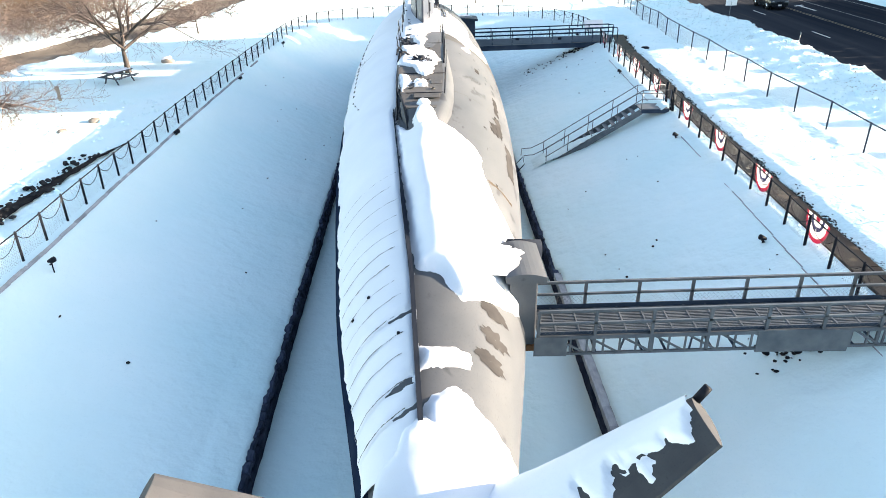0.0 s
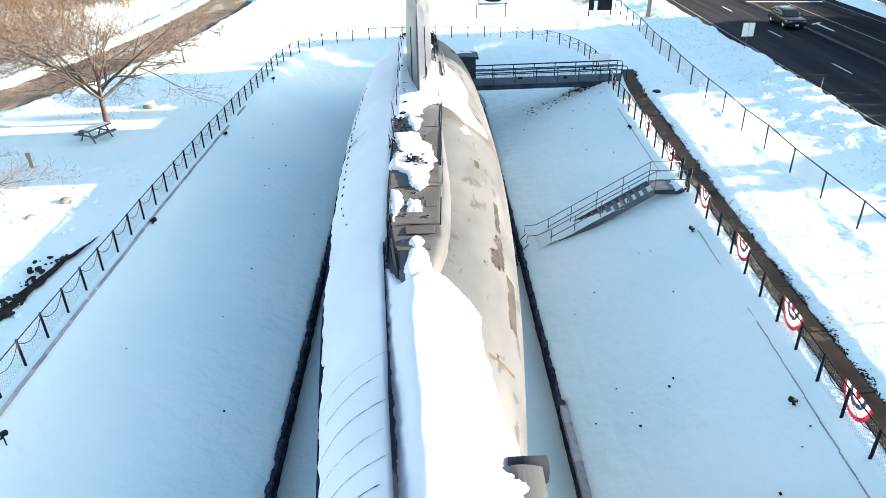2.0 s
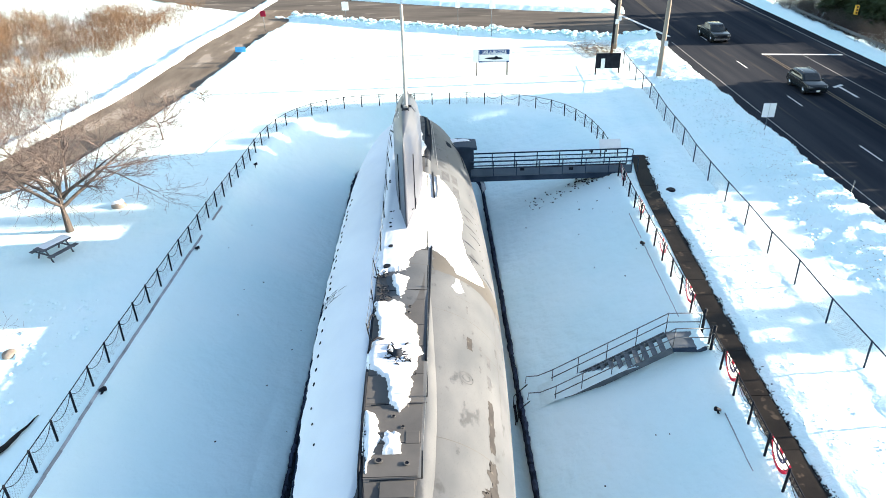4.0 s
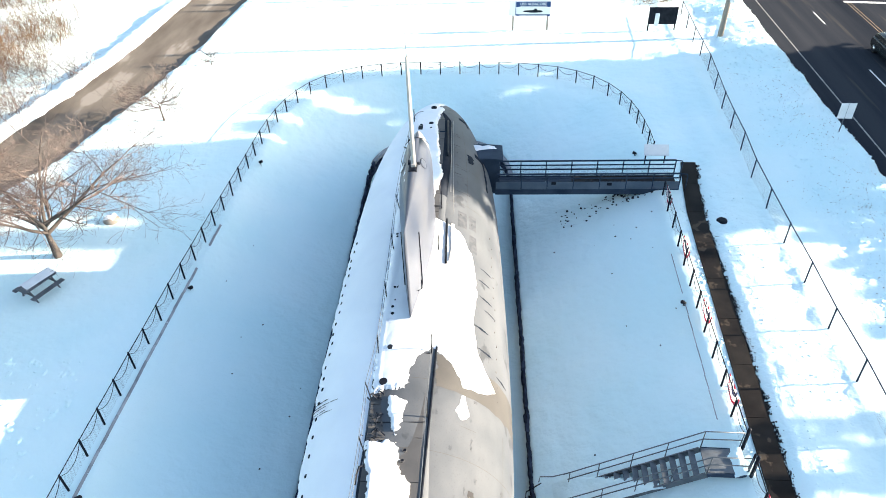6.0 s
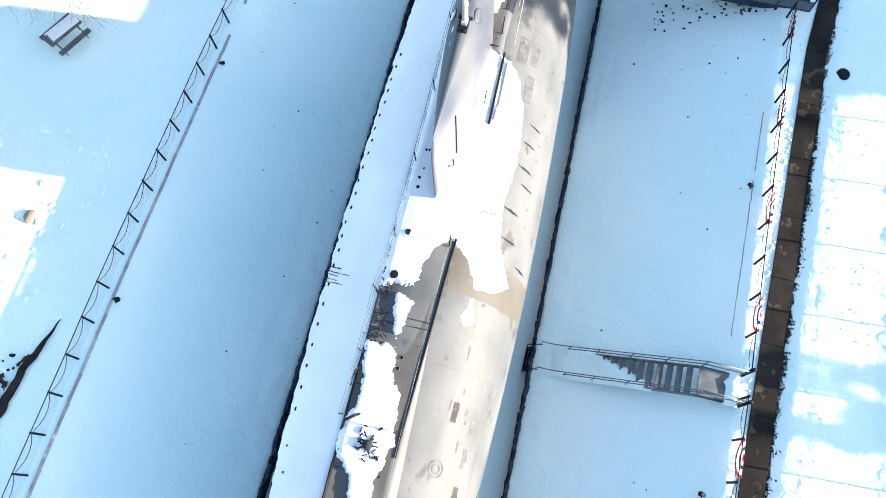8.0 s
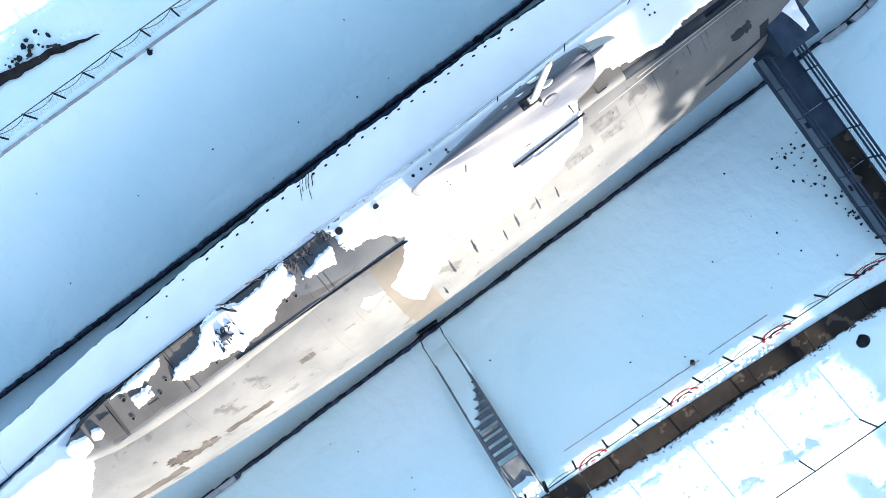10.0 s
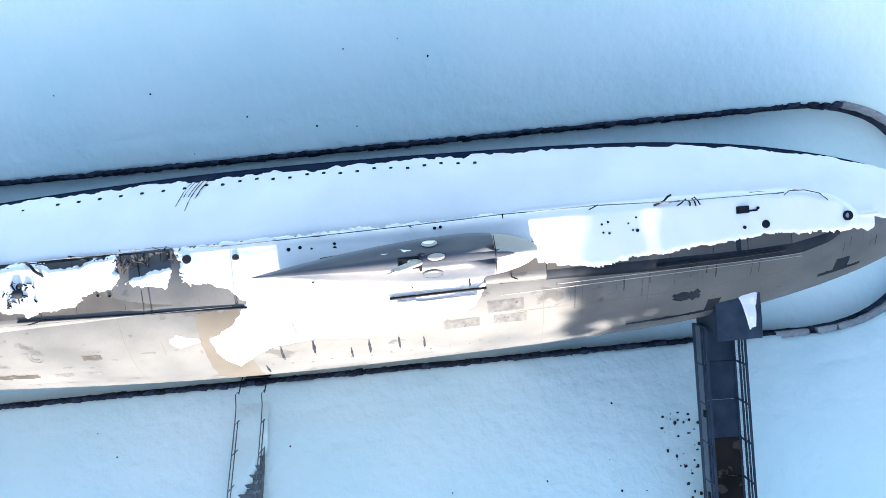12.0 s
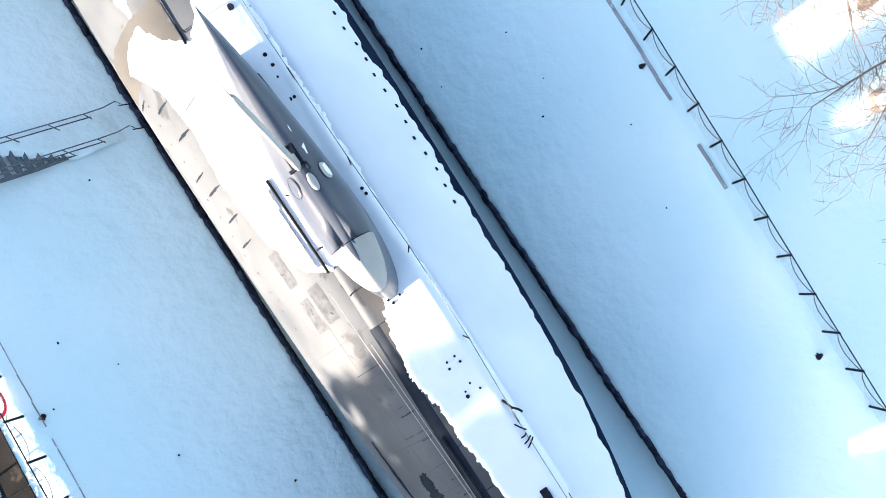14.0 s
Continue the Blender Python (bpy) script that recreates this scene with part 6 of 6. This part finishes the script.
# ---- conifers beyond the road ----
def conifer_mesh(height, radius, seed, bare=0.12, gaps=0.0, dense=1.0):
    random.seed(seed)
    v, f = [], []
    z = height * bare
    while z < height * 0.99:
        u = (z - height * bare) / (height * (1 - bare))
        r = radius * (1 - u) ** 0.8 * random.uniform(0.75, 1.1) + 0.25
        for i in range(int(dense * max(6, int(12 * (1 - u)) + 4))):
            if random.random() < gaps:
                continue
            g = random.uniform(0, 6.283)
            rr = r * random.uniform(0.6, 1.05)
            tip = Vector((rr * math.cos(g), rr * math.sin(g), z - 0.16 * rr + random.uniform(-0.2, 0.2)))
            base = Vector((0, 0, z + 0.1))
            d = tip - base
            side = Vector((-math.sin(g), math.cos(g), 0))
            for k in range(7):
                t = 0.22 + 0.78 * k / 6
                c = base + d * t
                w = (0.34 + 0.6 * t * (1.1 - t)) * random.uniform(0.7, 1.3) * (radius / 3.0)
                o = len(v)
                dz = random.uniform(-0.25, 0.12)
                v += [c - side * w + Vector((0, 0, dz)), c + d.normalized() * w * 0.9, c + side * w + Vector((0, 0, dz * 0.6)), c - d.normalized() * w * 0.5 + Vector((0, 0, 0.1))]
                f += [(o, o + 1, o + 3), (o + 1, o + 2, o + 3)]
        z += height * 0.035
    return v, f


def conifer(x, y, height, radius, seed, label="tall dark evergreen beyond the road", bare=0.12, gaps=0.0, dense=1.0):
    t = empty("conifer", Matrix.Translation((x, y, 0)), label=label, category="tree", group="evergreens beyond the road")
    tube("trunk", [(0, 0, -0.3), (0, 0, height * 0.5), (0, 0, height * 0.97)], [0.3, 0.2, 0.03], BARK, t)
    v, f = conifer_mesh(height, radius, seed, bare, gaps, dense)
    raw("crown", v, f, NEEDLE, t)
    return t


# mostly out of view: tall pines shading the bow, middling ones shading the path and a hedge-like row shading the road
pine = conifer(53.5, 56.8, 18.2, 4.2, 40, "tall dark pine with a bare lower trunk", bare=0.68, gaps=0.55)
for x, y, k in ((56.5, 54.9, 0.97), (53.6, 58.2, 1.03)):
    t = copy_thing(pine, Matrix.Translation((x, y, 0)) @ Matrix.Rotation(x, 4, "Z"))
    t.scale = (k, k, k)
# unseen narrow crown, added to cast one band of shade across the bow deck
conifer(53.4, 55.9, 24.0, 1.7, 46, "unseen slender dark spruce added to shade the bow deck", bare=0.7, dense=5.0)
dense_pine = conifer(53.6, 61.0, 22.5, 5.4, 45, "tall thick dark pine with a bare lower trunk", bare=0.5, dense=1.7)
for x, y, k in ((57.0, 59.5, 1.0), (53.2, 65.0, 0.96), (57.5, 64.0, 1.0), (60.5, 62.0, 1.04)):
    t = copy_thing(dense_pine, Matrix.Translation((x, y, 0)) @ Matrix.Rotation(x, 4, "Z"))
    t.scale = (k, k, k)
big = conifer(53.0, 68.6, 18.6, 4.8, 41, dense=1.4)
for x, y, k in ((54.5, 71.5, 1.0), (57.5, 64.0, 1.08), (53.5, 76.5, 0.95), (58.5, 69.0, 1.06), (58.0, 75.5, 1.03), (62.0, 66.5, 1.14), (61.5, 72.5, 1.1), (53.5, 69.0, 0.98)):
    t = copy_thing(big, Matrix.Translation((x, y, 0)) @ Matrix.Rotation(x, 4, "Z"))
    t.scale = (k, k, k)
low = conifer(50.5, 40.8, 11.6, 2.5, 42, "middling dark evergreen beyond the road")
for x, y, k in ((51.0, 38.6, 0.95), (52.5, 98.0, 0.85), (50.5, 106.0, 0.9), (55.0, 113.0, 0.9), (55.0, 102.0, 1.0), (57.0, 97.0, 1.1), (53.5, 110.0, 0.95), (58.0, 108.0, 1.1), (50.8, 100.5, 0.6)):
    t = copy_thing(low, Matrix.Translation((x, y, 0)) @ Matrix.Rotation(x * 3, 4, "Z"))
    t.scale = (k, k, k)
shrub = conifer(51.0, 12.0, 9.3, 2.6, 43, "bushy low evergreen beyond the road", bare=0.02)
random.seed(44)
for i in range(27):
    k = random.uniform(0.9, 1.04)
    t = copy_thing(shrub, Matrix.Translation((51.0 + random.uniform(-0.6, 0.6), 14.2 + i * 2.3, 0)) @ Matrix.Rotation(i * 1.3, 4, "Z"))
    t.scale = (k, k, k)
for x, y, k in ((52.0, 99.0, 0.8), (51.6, 101.0, 0.9), (53.4, 103.6, 1.05), (52.0, 105.0, 1.0)):
    t = copy_thing(shrub, Matrix.Translation((x, y, 0)) @ Matrix.Rotation(y, 4, "Z"))
    t.scale = (k, k, k)
random.seed(36)
brush("undergrowth", "dark tangled undergrowth beneath the roadside trees", [(47.9 + 12 * random.random() ** 1.7, random.uniform(72, 118)) for _ in range(420)], 0.7, 2.3, 37, BARK, 10)


# ---- park things ----
def picnic_table(x, y, turn):
    t = empty("picnic_table", Matrix.Translation((x, y, 0.0)) @ Matrix.Rotation(turn, 4, "Z"), label="grey picnic table with benches, snow on its top", category="picnic table")
    for i in range(4):
        boxpart("top_board", (0, -0.3 + 0.2 * i, 0.74), (1.85, 0.185, 0.045), WOOD, t)
    for sy in (-0.72, 0.72):
        for k in (0, 1):
            boxpart("seat_board", (0, sy + (k - 0.5) * 0.15, 0.45), (1.85, 0.14, 0.045), WOOD, t)
    for sx in (-0.65, 0.65):
        beam("seat_support", (sx, -0.8, 0.40), (sx, 0.8, 0.40), 0.05, 0.09, WOOD, t)
        for sy in (-1, 1):
            beam("leg", (sx, sy * 0.62, -0.05), (sx, sy * 0.2, 0.71), 0.05, 0.09, WOOD, t)
    return t


picnic_table(-21.3, 45.5, radians(66))
flat_snow("table_snow", "fresh snow on the picnic table", [(-22.05, 45.05, 0.77), (-21.27, 46.62, 0.77), (-20.6, 46.25, 0.77), (-21.4, 44.68, 0.77)], 5, 0.06)


def boulder(x, y, r, seed):
    random.seed(seed)
    bm = bmesh.new()
    bmesh.ops.create_icosphere(bm, subdivisions=3, radius=r)
    for v in bm.verts:
        v.co *= 1 + 0.3 * fbm(v.co.x * 1.3 + seed, v.co.y * 1.3, v.co.z * 1.3)
        v.co.z *= 0.55
    o = part("boulder", bm, POLE, None, smooth=True)
    o.location = (x, y, r * 0.2)
    return tagged(o, "low rounded tan boulder half sunk in snow", "boulder")


boulder(-20.4, 51.8, 0.42, 3)
flat_snow("boulder_snow", "snow cap on the boulder", [(-20.75, 51.5, 0.26), (-20.1, 51.5, 0.26), (-20.1, 52.1, 0.26), (-20.75, 52.1, 0.26)], 6, 0.16)
boulder(-18.9, 36.4, 0.3, 7)
boulder(-19.7, 34.6, 0.24, 9)
marker = empty("marker_post", label="small pale wooden marker post in the snow", category="post")
boxpart("post", (-23.0, 41.0, 0.4), (0.14, 0.14, 0.9), POLE, marker)
boxpart("plate", (-22.98, 40.93, 0.75), (0.26, 0.04, 0.26), POLE, marker)


# ---- signs and poles ----
def text_part(name, body, size, m, material, parent):
    cu = bpy.data.curves.new(name, "FONT")
    cu.body, cu.size, cu.align_x, cu.align_y, cu.extrude = body, size, "CENTER", "CENTER", 0.004
    tmp = bpy.data.objects.new(name, cu)
    scene.collection.objects.link(tmp)
    me = bpy.data.meshes.new_from_object(tmp.evaluated_get(bpy.context.evaluated_depsgraph_get()))
    bpy.data.objects.remove(tmp)
    ob = finish(name, me, material, parent)
    ob.matrix_basis = m
    return ob


def build_name_sign():
    s = empty("park_sign", label="white and navy sign board on two posts in the snow", category="sign")
    y = 81.4
    for x in (3.55, 6.6):
        boxpart("post", (x, y + 0.08, 0.8), (0.16, 0.16, 1.9), POLE, s)
    boxpart("board", (5.0, y, 2.0), (3.65, 0.1, 1.3), WHITE, s)
    boxpart("header_panel", (5.3, y - 0.06, 2.37), (3.0, 0.03, 0.46), NAVY, s)
    boxpart("footer_panel", (5.3, y - 0.06, 1.42), (3.0, 0.03, 0.14), NAVY, s)
    boxpart("side_strip", (3.76, y - 0.06, 2.0), (0.05, 0.03, 1.28), NAVY, s)
    text_part("lettering", "USS ALBACORE", 0.34, Matrix.Translation((5.3, y - 0.08, 2.4)) @ Euler((radians(90), 0, 0)).to_matrix().to_4x4(), WHITE, s)
    # small side view of a submarine
    vv = [(4.4, 1.78), (4.7, 1.84), (5.2, 1.86), (5.35, 1.86), (5.38, 2.0), (5.6, 2.0), (5.62, 1.86), (6.0, 1.83), (6.15, 1.74), (6.0, 1.66), (5.2, 1.62), (4.7, 1.68), (4.4, 1.72)]
    raw("silhouette", [(a, y - 0.056, b) for a, b in vv], [tuple(range(len(vv)))], BLACK, s)
    for i in range(2):
        boxpart("text_bar", (5.3, y - 0.078, 2.21 - 0.79 * i), (2.4, 0.01, 0.05), WHITE, s, bevel=0)


build_name_sign()


def build_dark_board():
    s = empty("notice_board", label="dark board on two posts with a white panel", category="sign")
    for x in (15.45, 17.75):
        boxpart("post", (x, 81.35, 0.95), (0.1, 0.1, 2.2), BLACK, s)
    boxpart("board", (16.6, 81.3, 1.35), (2.45, 0.08, 1.5), BLACK, s)
    boxpart("white_panel", (16.1, 81.2, 1.05), (0.38, 0.03, 1.1), WHITE, s)


build_dark_board()


def sign_on_pole(name, label, x, y, h, panels, material, r=0.035):
    s = empty(name, label=label, category="road sign")
    z = ground_z(x, y)
    tube("pole", [(x, y, z - 0.3), (x, y, h)], r, GALV, s)
    for dx, cz, w, hh in panels:
        boxpart("panel", (x + dx, y - 0.05, cz), (w, 0.03, hh), material, s, bevel=0.004)
    return s


sign_on_pole("road_sign", "white two-part road sign seen from the back", 24.2, 61.3, 3.2, [(-0.24, 2.62, 0.45, 1.05), (0.24, 2.62, 0.45, 1.05)], WHITE)
sign_on_pole("road_sign", "white street sign on a thin pole", -13.0, 108.0, 3.0, [(0, 2.4, 0.9, 1.1)], WHITE)
sign_on_pole("road_sign", "pale yellow street sign on a tall pole", 1.9, 99.6, 5.2, [(0, 4.2, 0.6, 1.6)], WHITE)
sign_on_pole("road_sign", "pale yellow street sign on a tall pole", 6.0, 99.4, 5.0, [(0, 3.9, 0.6, 1.2)], WHITE)
sign_on_pole("blue_sign", "bright blue panel on a short post", -22.7, 90.8, 1.3, [(0, 0.85, 1.2, 0.6)], SKYBLUE)
sign_on_pole("stop_sign", "small red octagonal sign seen far off", -23.2, 104.6, 2.6, [(0, 2.2, 0.7, 0.7)], RED)
sign_on_pole("marker_stake", "thin grey stake in the roadside bank", 25.2, 50.5, 1.7, [(0, 1.6, 0.08, 0.2)], GALV, 0.03)


def utility_pole(x, y, r, label, material):
    p = empty("utility_pole", label=label, category="utility pole", group="utility poles by the street")
    tube("pole", [(x, y, -0.3), (x + 0.1, y, 6), (x + 0.2, y, 12.5)], [r, r * 0.88, r * 0.7], material, p, n=14)
    beam("cross_arm", (x - 1.1, y - 0.2, 11.6), (x + 1.4, y - 0.2, 11.6), 0.1, 0.12, material, p)
    boxpart("tag_plate", (x + 0.25, y - r - 0.02, 3.4), (0.35, 0.03, 0.5), WHITE, p)
    return p


utility_pole(21.3, 79.6, 0.24, "grey wooden utility pole", POLE)
utility_pole(19.6, 92.0, 0.22, "grey wooden utility pole at the street corner", POLE)
utility_pole(18.9, 90.2, 0.16, "slim black utility pole at the street corner", BLACK)


def guard_rail():
    g = empty("guard_rail", label="steel guard rail behind the far snow bank", category="guard rail")
    v, f = [], []
    ys = list(np.arange(60, 112, 4.0))
    for y in ys:
        boxpart("post", (46.9, y, 0.8), (0.12, 0.12, 0.9), GALV, g)
    for a, b in zip(ys, ys[1:]):
        beam("rail", (46.85, a, 1.1), (46.85, b, 1.1), 0.06, 0.28, GALV, g)


guard_rail()
signal = empty("traffic_light", label="yellow traffic signal hanging over the road", category="traffic light")
boxpart("housing", (47.6, 95.0, 3.3), (0.35, 0.3, 1.05), YELLOW, signal)
for i in range(3):
    tube("signal_lens", [(47.6, 94.84, 3.62 - 0.32 * i), (47.6, 94.80, 3.62 - 0.32 * i)], 0.11, BLACK, signal)
tube("hanger", [(47.6, 95.0, 3.8), (47.6, 95.0, 6.5)], 0.03, BLACK, signal)
tube("mast_arm", [(47.6, 95.0, 6.5), (52.5, 95.0, 6.3), (52.5, 95.0, -0.2)], 0.09, GALV, signal)


# ---- pickup on the road ----
def soften(ob, width=0.07):
    """Rounds the pressed edges of a car's body."""
    b = ob.modifiers.new("bevel", "BEVEL")
    b.width, b.segments, b.limit_method, b.angle_limit = width, 3, "ANGLE", radians(22)
    return ob


def pickup(x, y, turn):
    c = empty("pickup_truck", Matrix.Translation((x, y, -0.06)) @ Matrix.Rotation(turn, 4, "Z"), label="charcoal pickup truck on the road", category="pickup truck")
    def slab(name, prof, half, material, taper=0.0, parent=None):
        v, f, n = [], [], len(prof)
        for sx in (-1, 1):
            for py, pz in prof:
                v.append((sx * (half - taper * max(0, pz - 1.0)), py, pz))
        f = [tuple(reversed(range(n))), tuple(range(n, 2 * n))] + [(i, (i + 1) % n, n + (i + 1) % n, n + i) for i in range(n)]
        return soften(raw(name, v, f, material, parent or c, "", True))
    body = slab("body", [(-2.7, 0.5), (-2.72, 0.85), (-2.55, 1.08), (-1.35, 1.2), (1.0, 1.22), (1.05, 1.12), (2.65, 1.1), (2.7, 0.55), (2.3, 0.42), (-2.3, 0.42)], 0.97, CAR)
    cab = slab("cab", [(-1.35, 1.18), (-0.75, 1.78), (-0.4, 1.86), (0.7, 1.86), (0.98, 1.75), (1.05, 1.18)], 0.93, CAR, 0.22)
    raw("windscreen", [(-0.78, -1.26, 1.26), (0.78, -1.26, 1.26), (0.68, -0.78, 1.76), (-0.68, -0.78, 1.76)], [(0, 1, 2, 3)], GLASS, cab)
    for sx in (-1, 1):
        raw("side_window", [(sx * 0.90, -1.0, 1.28), (sx * 0.90, 0.9, 1.28), (sx * 0.80, 0.75, 1.74), (sx * 0.80, -0.62, 1.74)], [(0, 1, 2, 3)], GLASS, cab)
        boxpart("headlight", (sx * 0.76, -2.68, 0.86), (0.32, 0.1, 0.16), CHROME, body)
        boxpart("mirror", (sx * 1.08, -0.95, 1.28), (0.2, 0.1, 0.2), BLACK, body)
        for wy in (-1.75, 1.7):
            w = tube("wheel", [(sx * 0.72, wy, 0.4), (sx * 0.98, wy, 0.4)], 0.4, RUBBER, c, n=20)
            tube("rim", [(sx * 0.96, wy, 0.4), (sx * 1.0, wy, 0.4)], 0.24, CHROME, w, n=14)
    boxpart("grille", (0, -2.71, 0.8), (1.1, 0.06, 0.34), BLACK, body)
    boxpart("bumper", (0, -2.74, 0.52), (1.8, 0.14, 0.2), CHROME, body)
    boxpart("bed_floor", (0, 1.85, 1.14), (1.6, 1.5, 0.03), BLACK, body)
    return c


pickup(32.2, 96.5, 0.05)


# ---- crossover on the road ----
def crossover(x, y, turn):
    c = empty("car", Matrix.Translation((x, y, -0.06)) @ Matrix.Rotation(turn, 4, "Z"), label="dark grey crossover car on the road", category="car")
    def shell(name, prof, material, parent):
        v, f, n = [], [], len(prof[0][1])
        for half, line in prof:
            v += [(half, py, pz) for py, pz in line]
        for k in range(len(prof) - 1):
            f += [(k * n + i, k * n + (i + 1) % n, (k + 1) * n + (i + 1) % n, (k + 1) * n + i) for i in range(n)]
        f += [tuple(reversed(range(n))), tuple(range((len(prof) - 1) * n, len(prof) * n))]
        return soften(raw(name, v, f, material, parent, "", True))
    side = [(-2.3, 0.45), (-2.36, 0.75), (-2.15, 0.98), (-1.1, 1.08), (2.05, 1.1), (2.3, 0.95), (2.32, 0.5), (2.0, 0.3), (-2.0, 0.3)]
    slim = [(py * 0.96, pz * 0.97 + 0.02) for py, pz in side]
    body = shell("body", [(-0.92, slim), (-0.8, side), (0.8, side), (0.92, slim)], CAR, c)
    roof = [(-1.15, 1.06), (-0.35, 1.58), (0.2, 1.68), (1.5, 1.64), (2.1, 1.35), (2.2, 1.06)]
    low = [(-1.1, 1.05), (-0.45, 1.5), (0.2, 1.58), (1.45, 1.55), (1.98, 1.3), (2.1, 1.05)]
    cab = shell("cab", [(-0.82, low), (-0.62, roof), (0.62, roof), (0.82, low)], CAR, c)
    raw("windscreen", [(-0.7, -1.1, 1.12), (0.7, -1.1, 1.12), (0.58, -0.42, 1.58), (-0.58, -0.42, 1.58)], [(0, 1, 2, 3)], GLASS, cab)
    for sx in (-1, 1):
        raw("side_window", [(sx * 0.85, -0.75, 1.14), (sx * 0.85, 1.6, 1.14), (sx * 0.78, 1.4, 1.48), (sx * 0.78, -0.35, 1.48)], [(0, 1, 2, 3)], GLASS, cab)
        boxpart("headlight", (sx * 0.68, -2.27, 0.8), (0.34, 0.14, 0.12), CHROME, body)
        boxpart("mirror", (sx * 1.0, -0.75, 1.12), (0.18, 0.12, 0.16), CAR, body)
        tube("roof_bar", [(sx * 0.6, -0.2, 1.7), (sx * 0.6, 1.5, 1.7)], 0.025, CHROME, cab, n=5)
        for wy in (-1.42, 1.38):
            w = tube("wheel", [(sx * 0.7, wy, 0.35), (sx * 0.94, wy, 0.35)], 0.35, RUBBER, c, n=20)
            tube("rim", [(sx * 0.92, wy, 0.35), (sx * 0.96, wy, 0.35)], 0.22, CHROME, w, n=14)
    boxpart("grille", (0, -2.33, 0.72), (0.7, 0.06, 0.24), BLACK, body)
    boxpart("bumper", (0, -2.32, 0.42), (1.5, 0.12, 0.16), BLACK, body)
    boxpart("licence_plate", (0, -2.39, 0.5), (0.32, 0.02, 0.15), WHITE, body)
    return c


crossover(33.75, 75.4, 0.0)
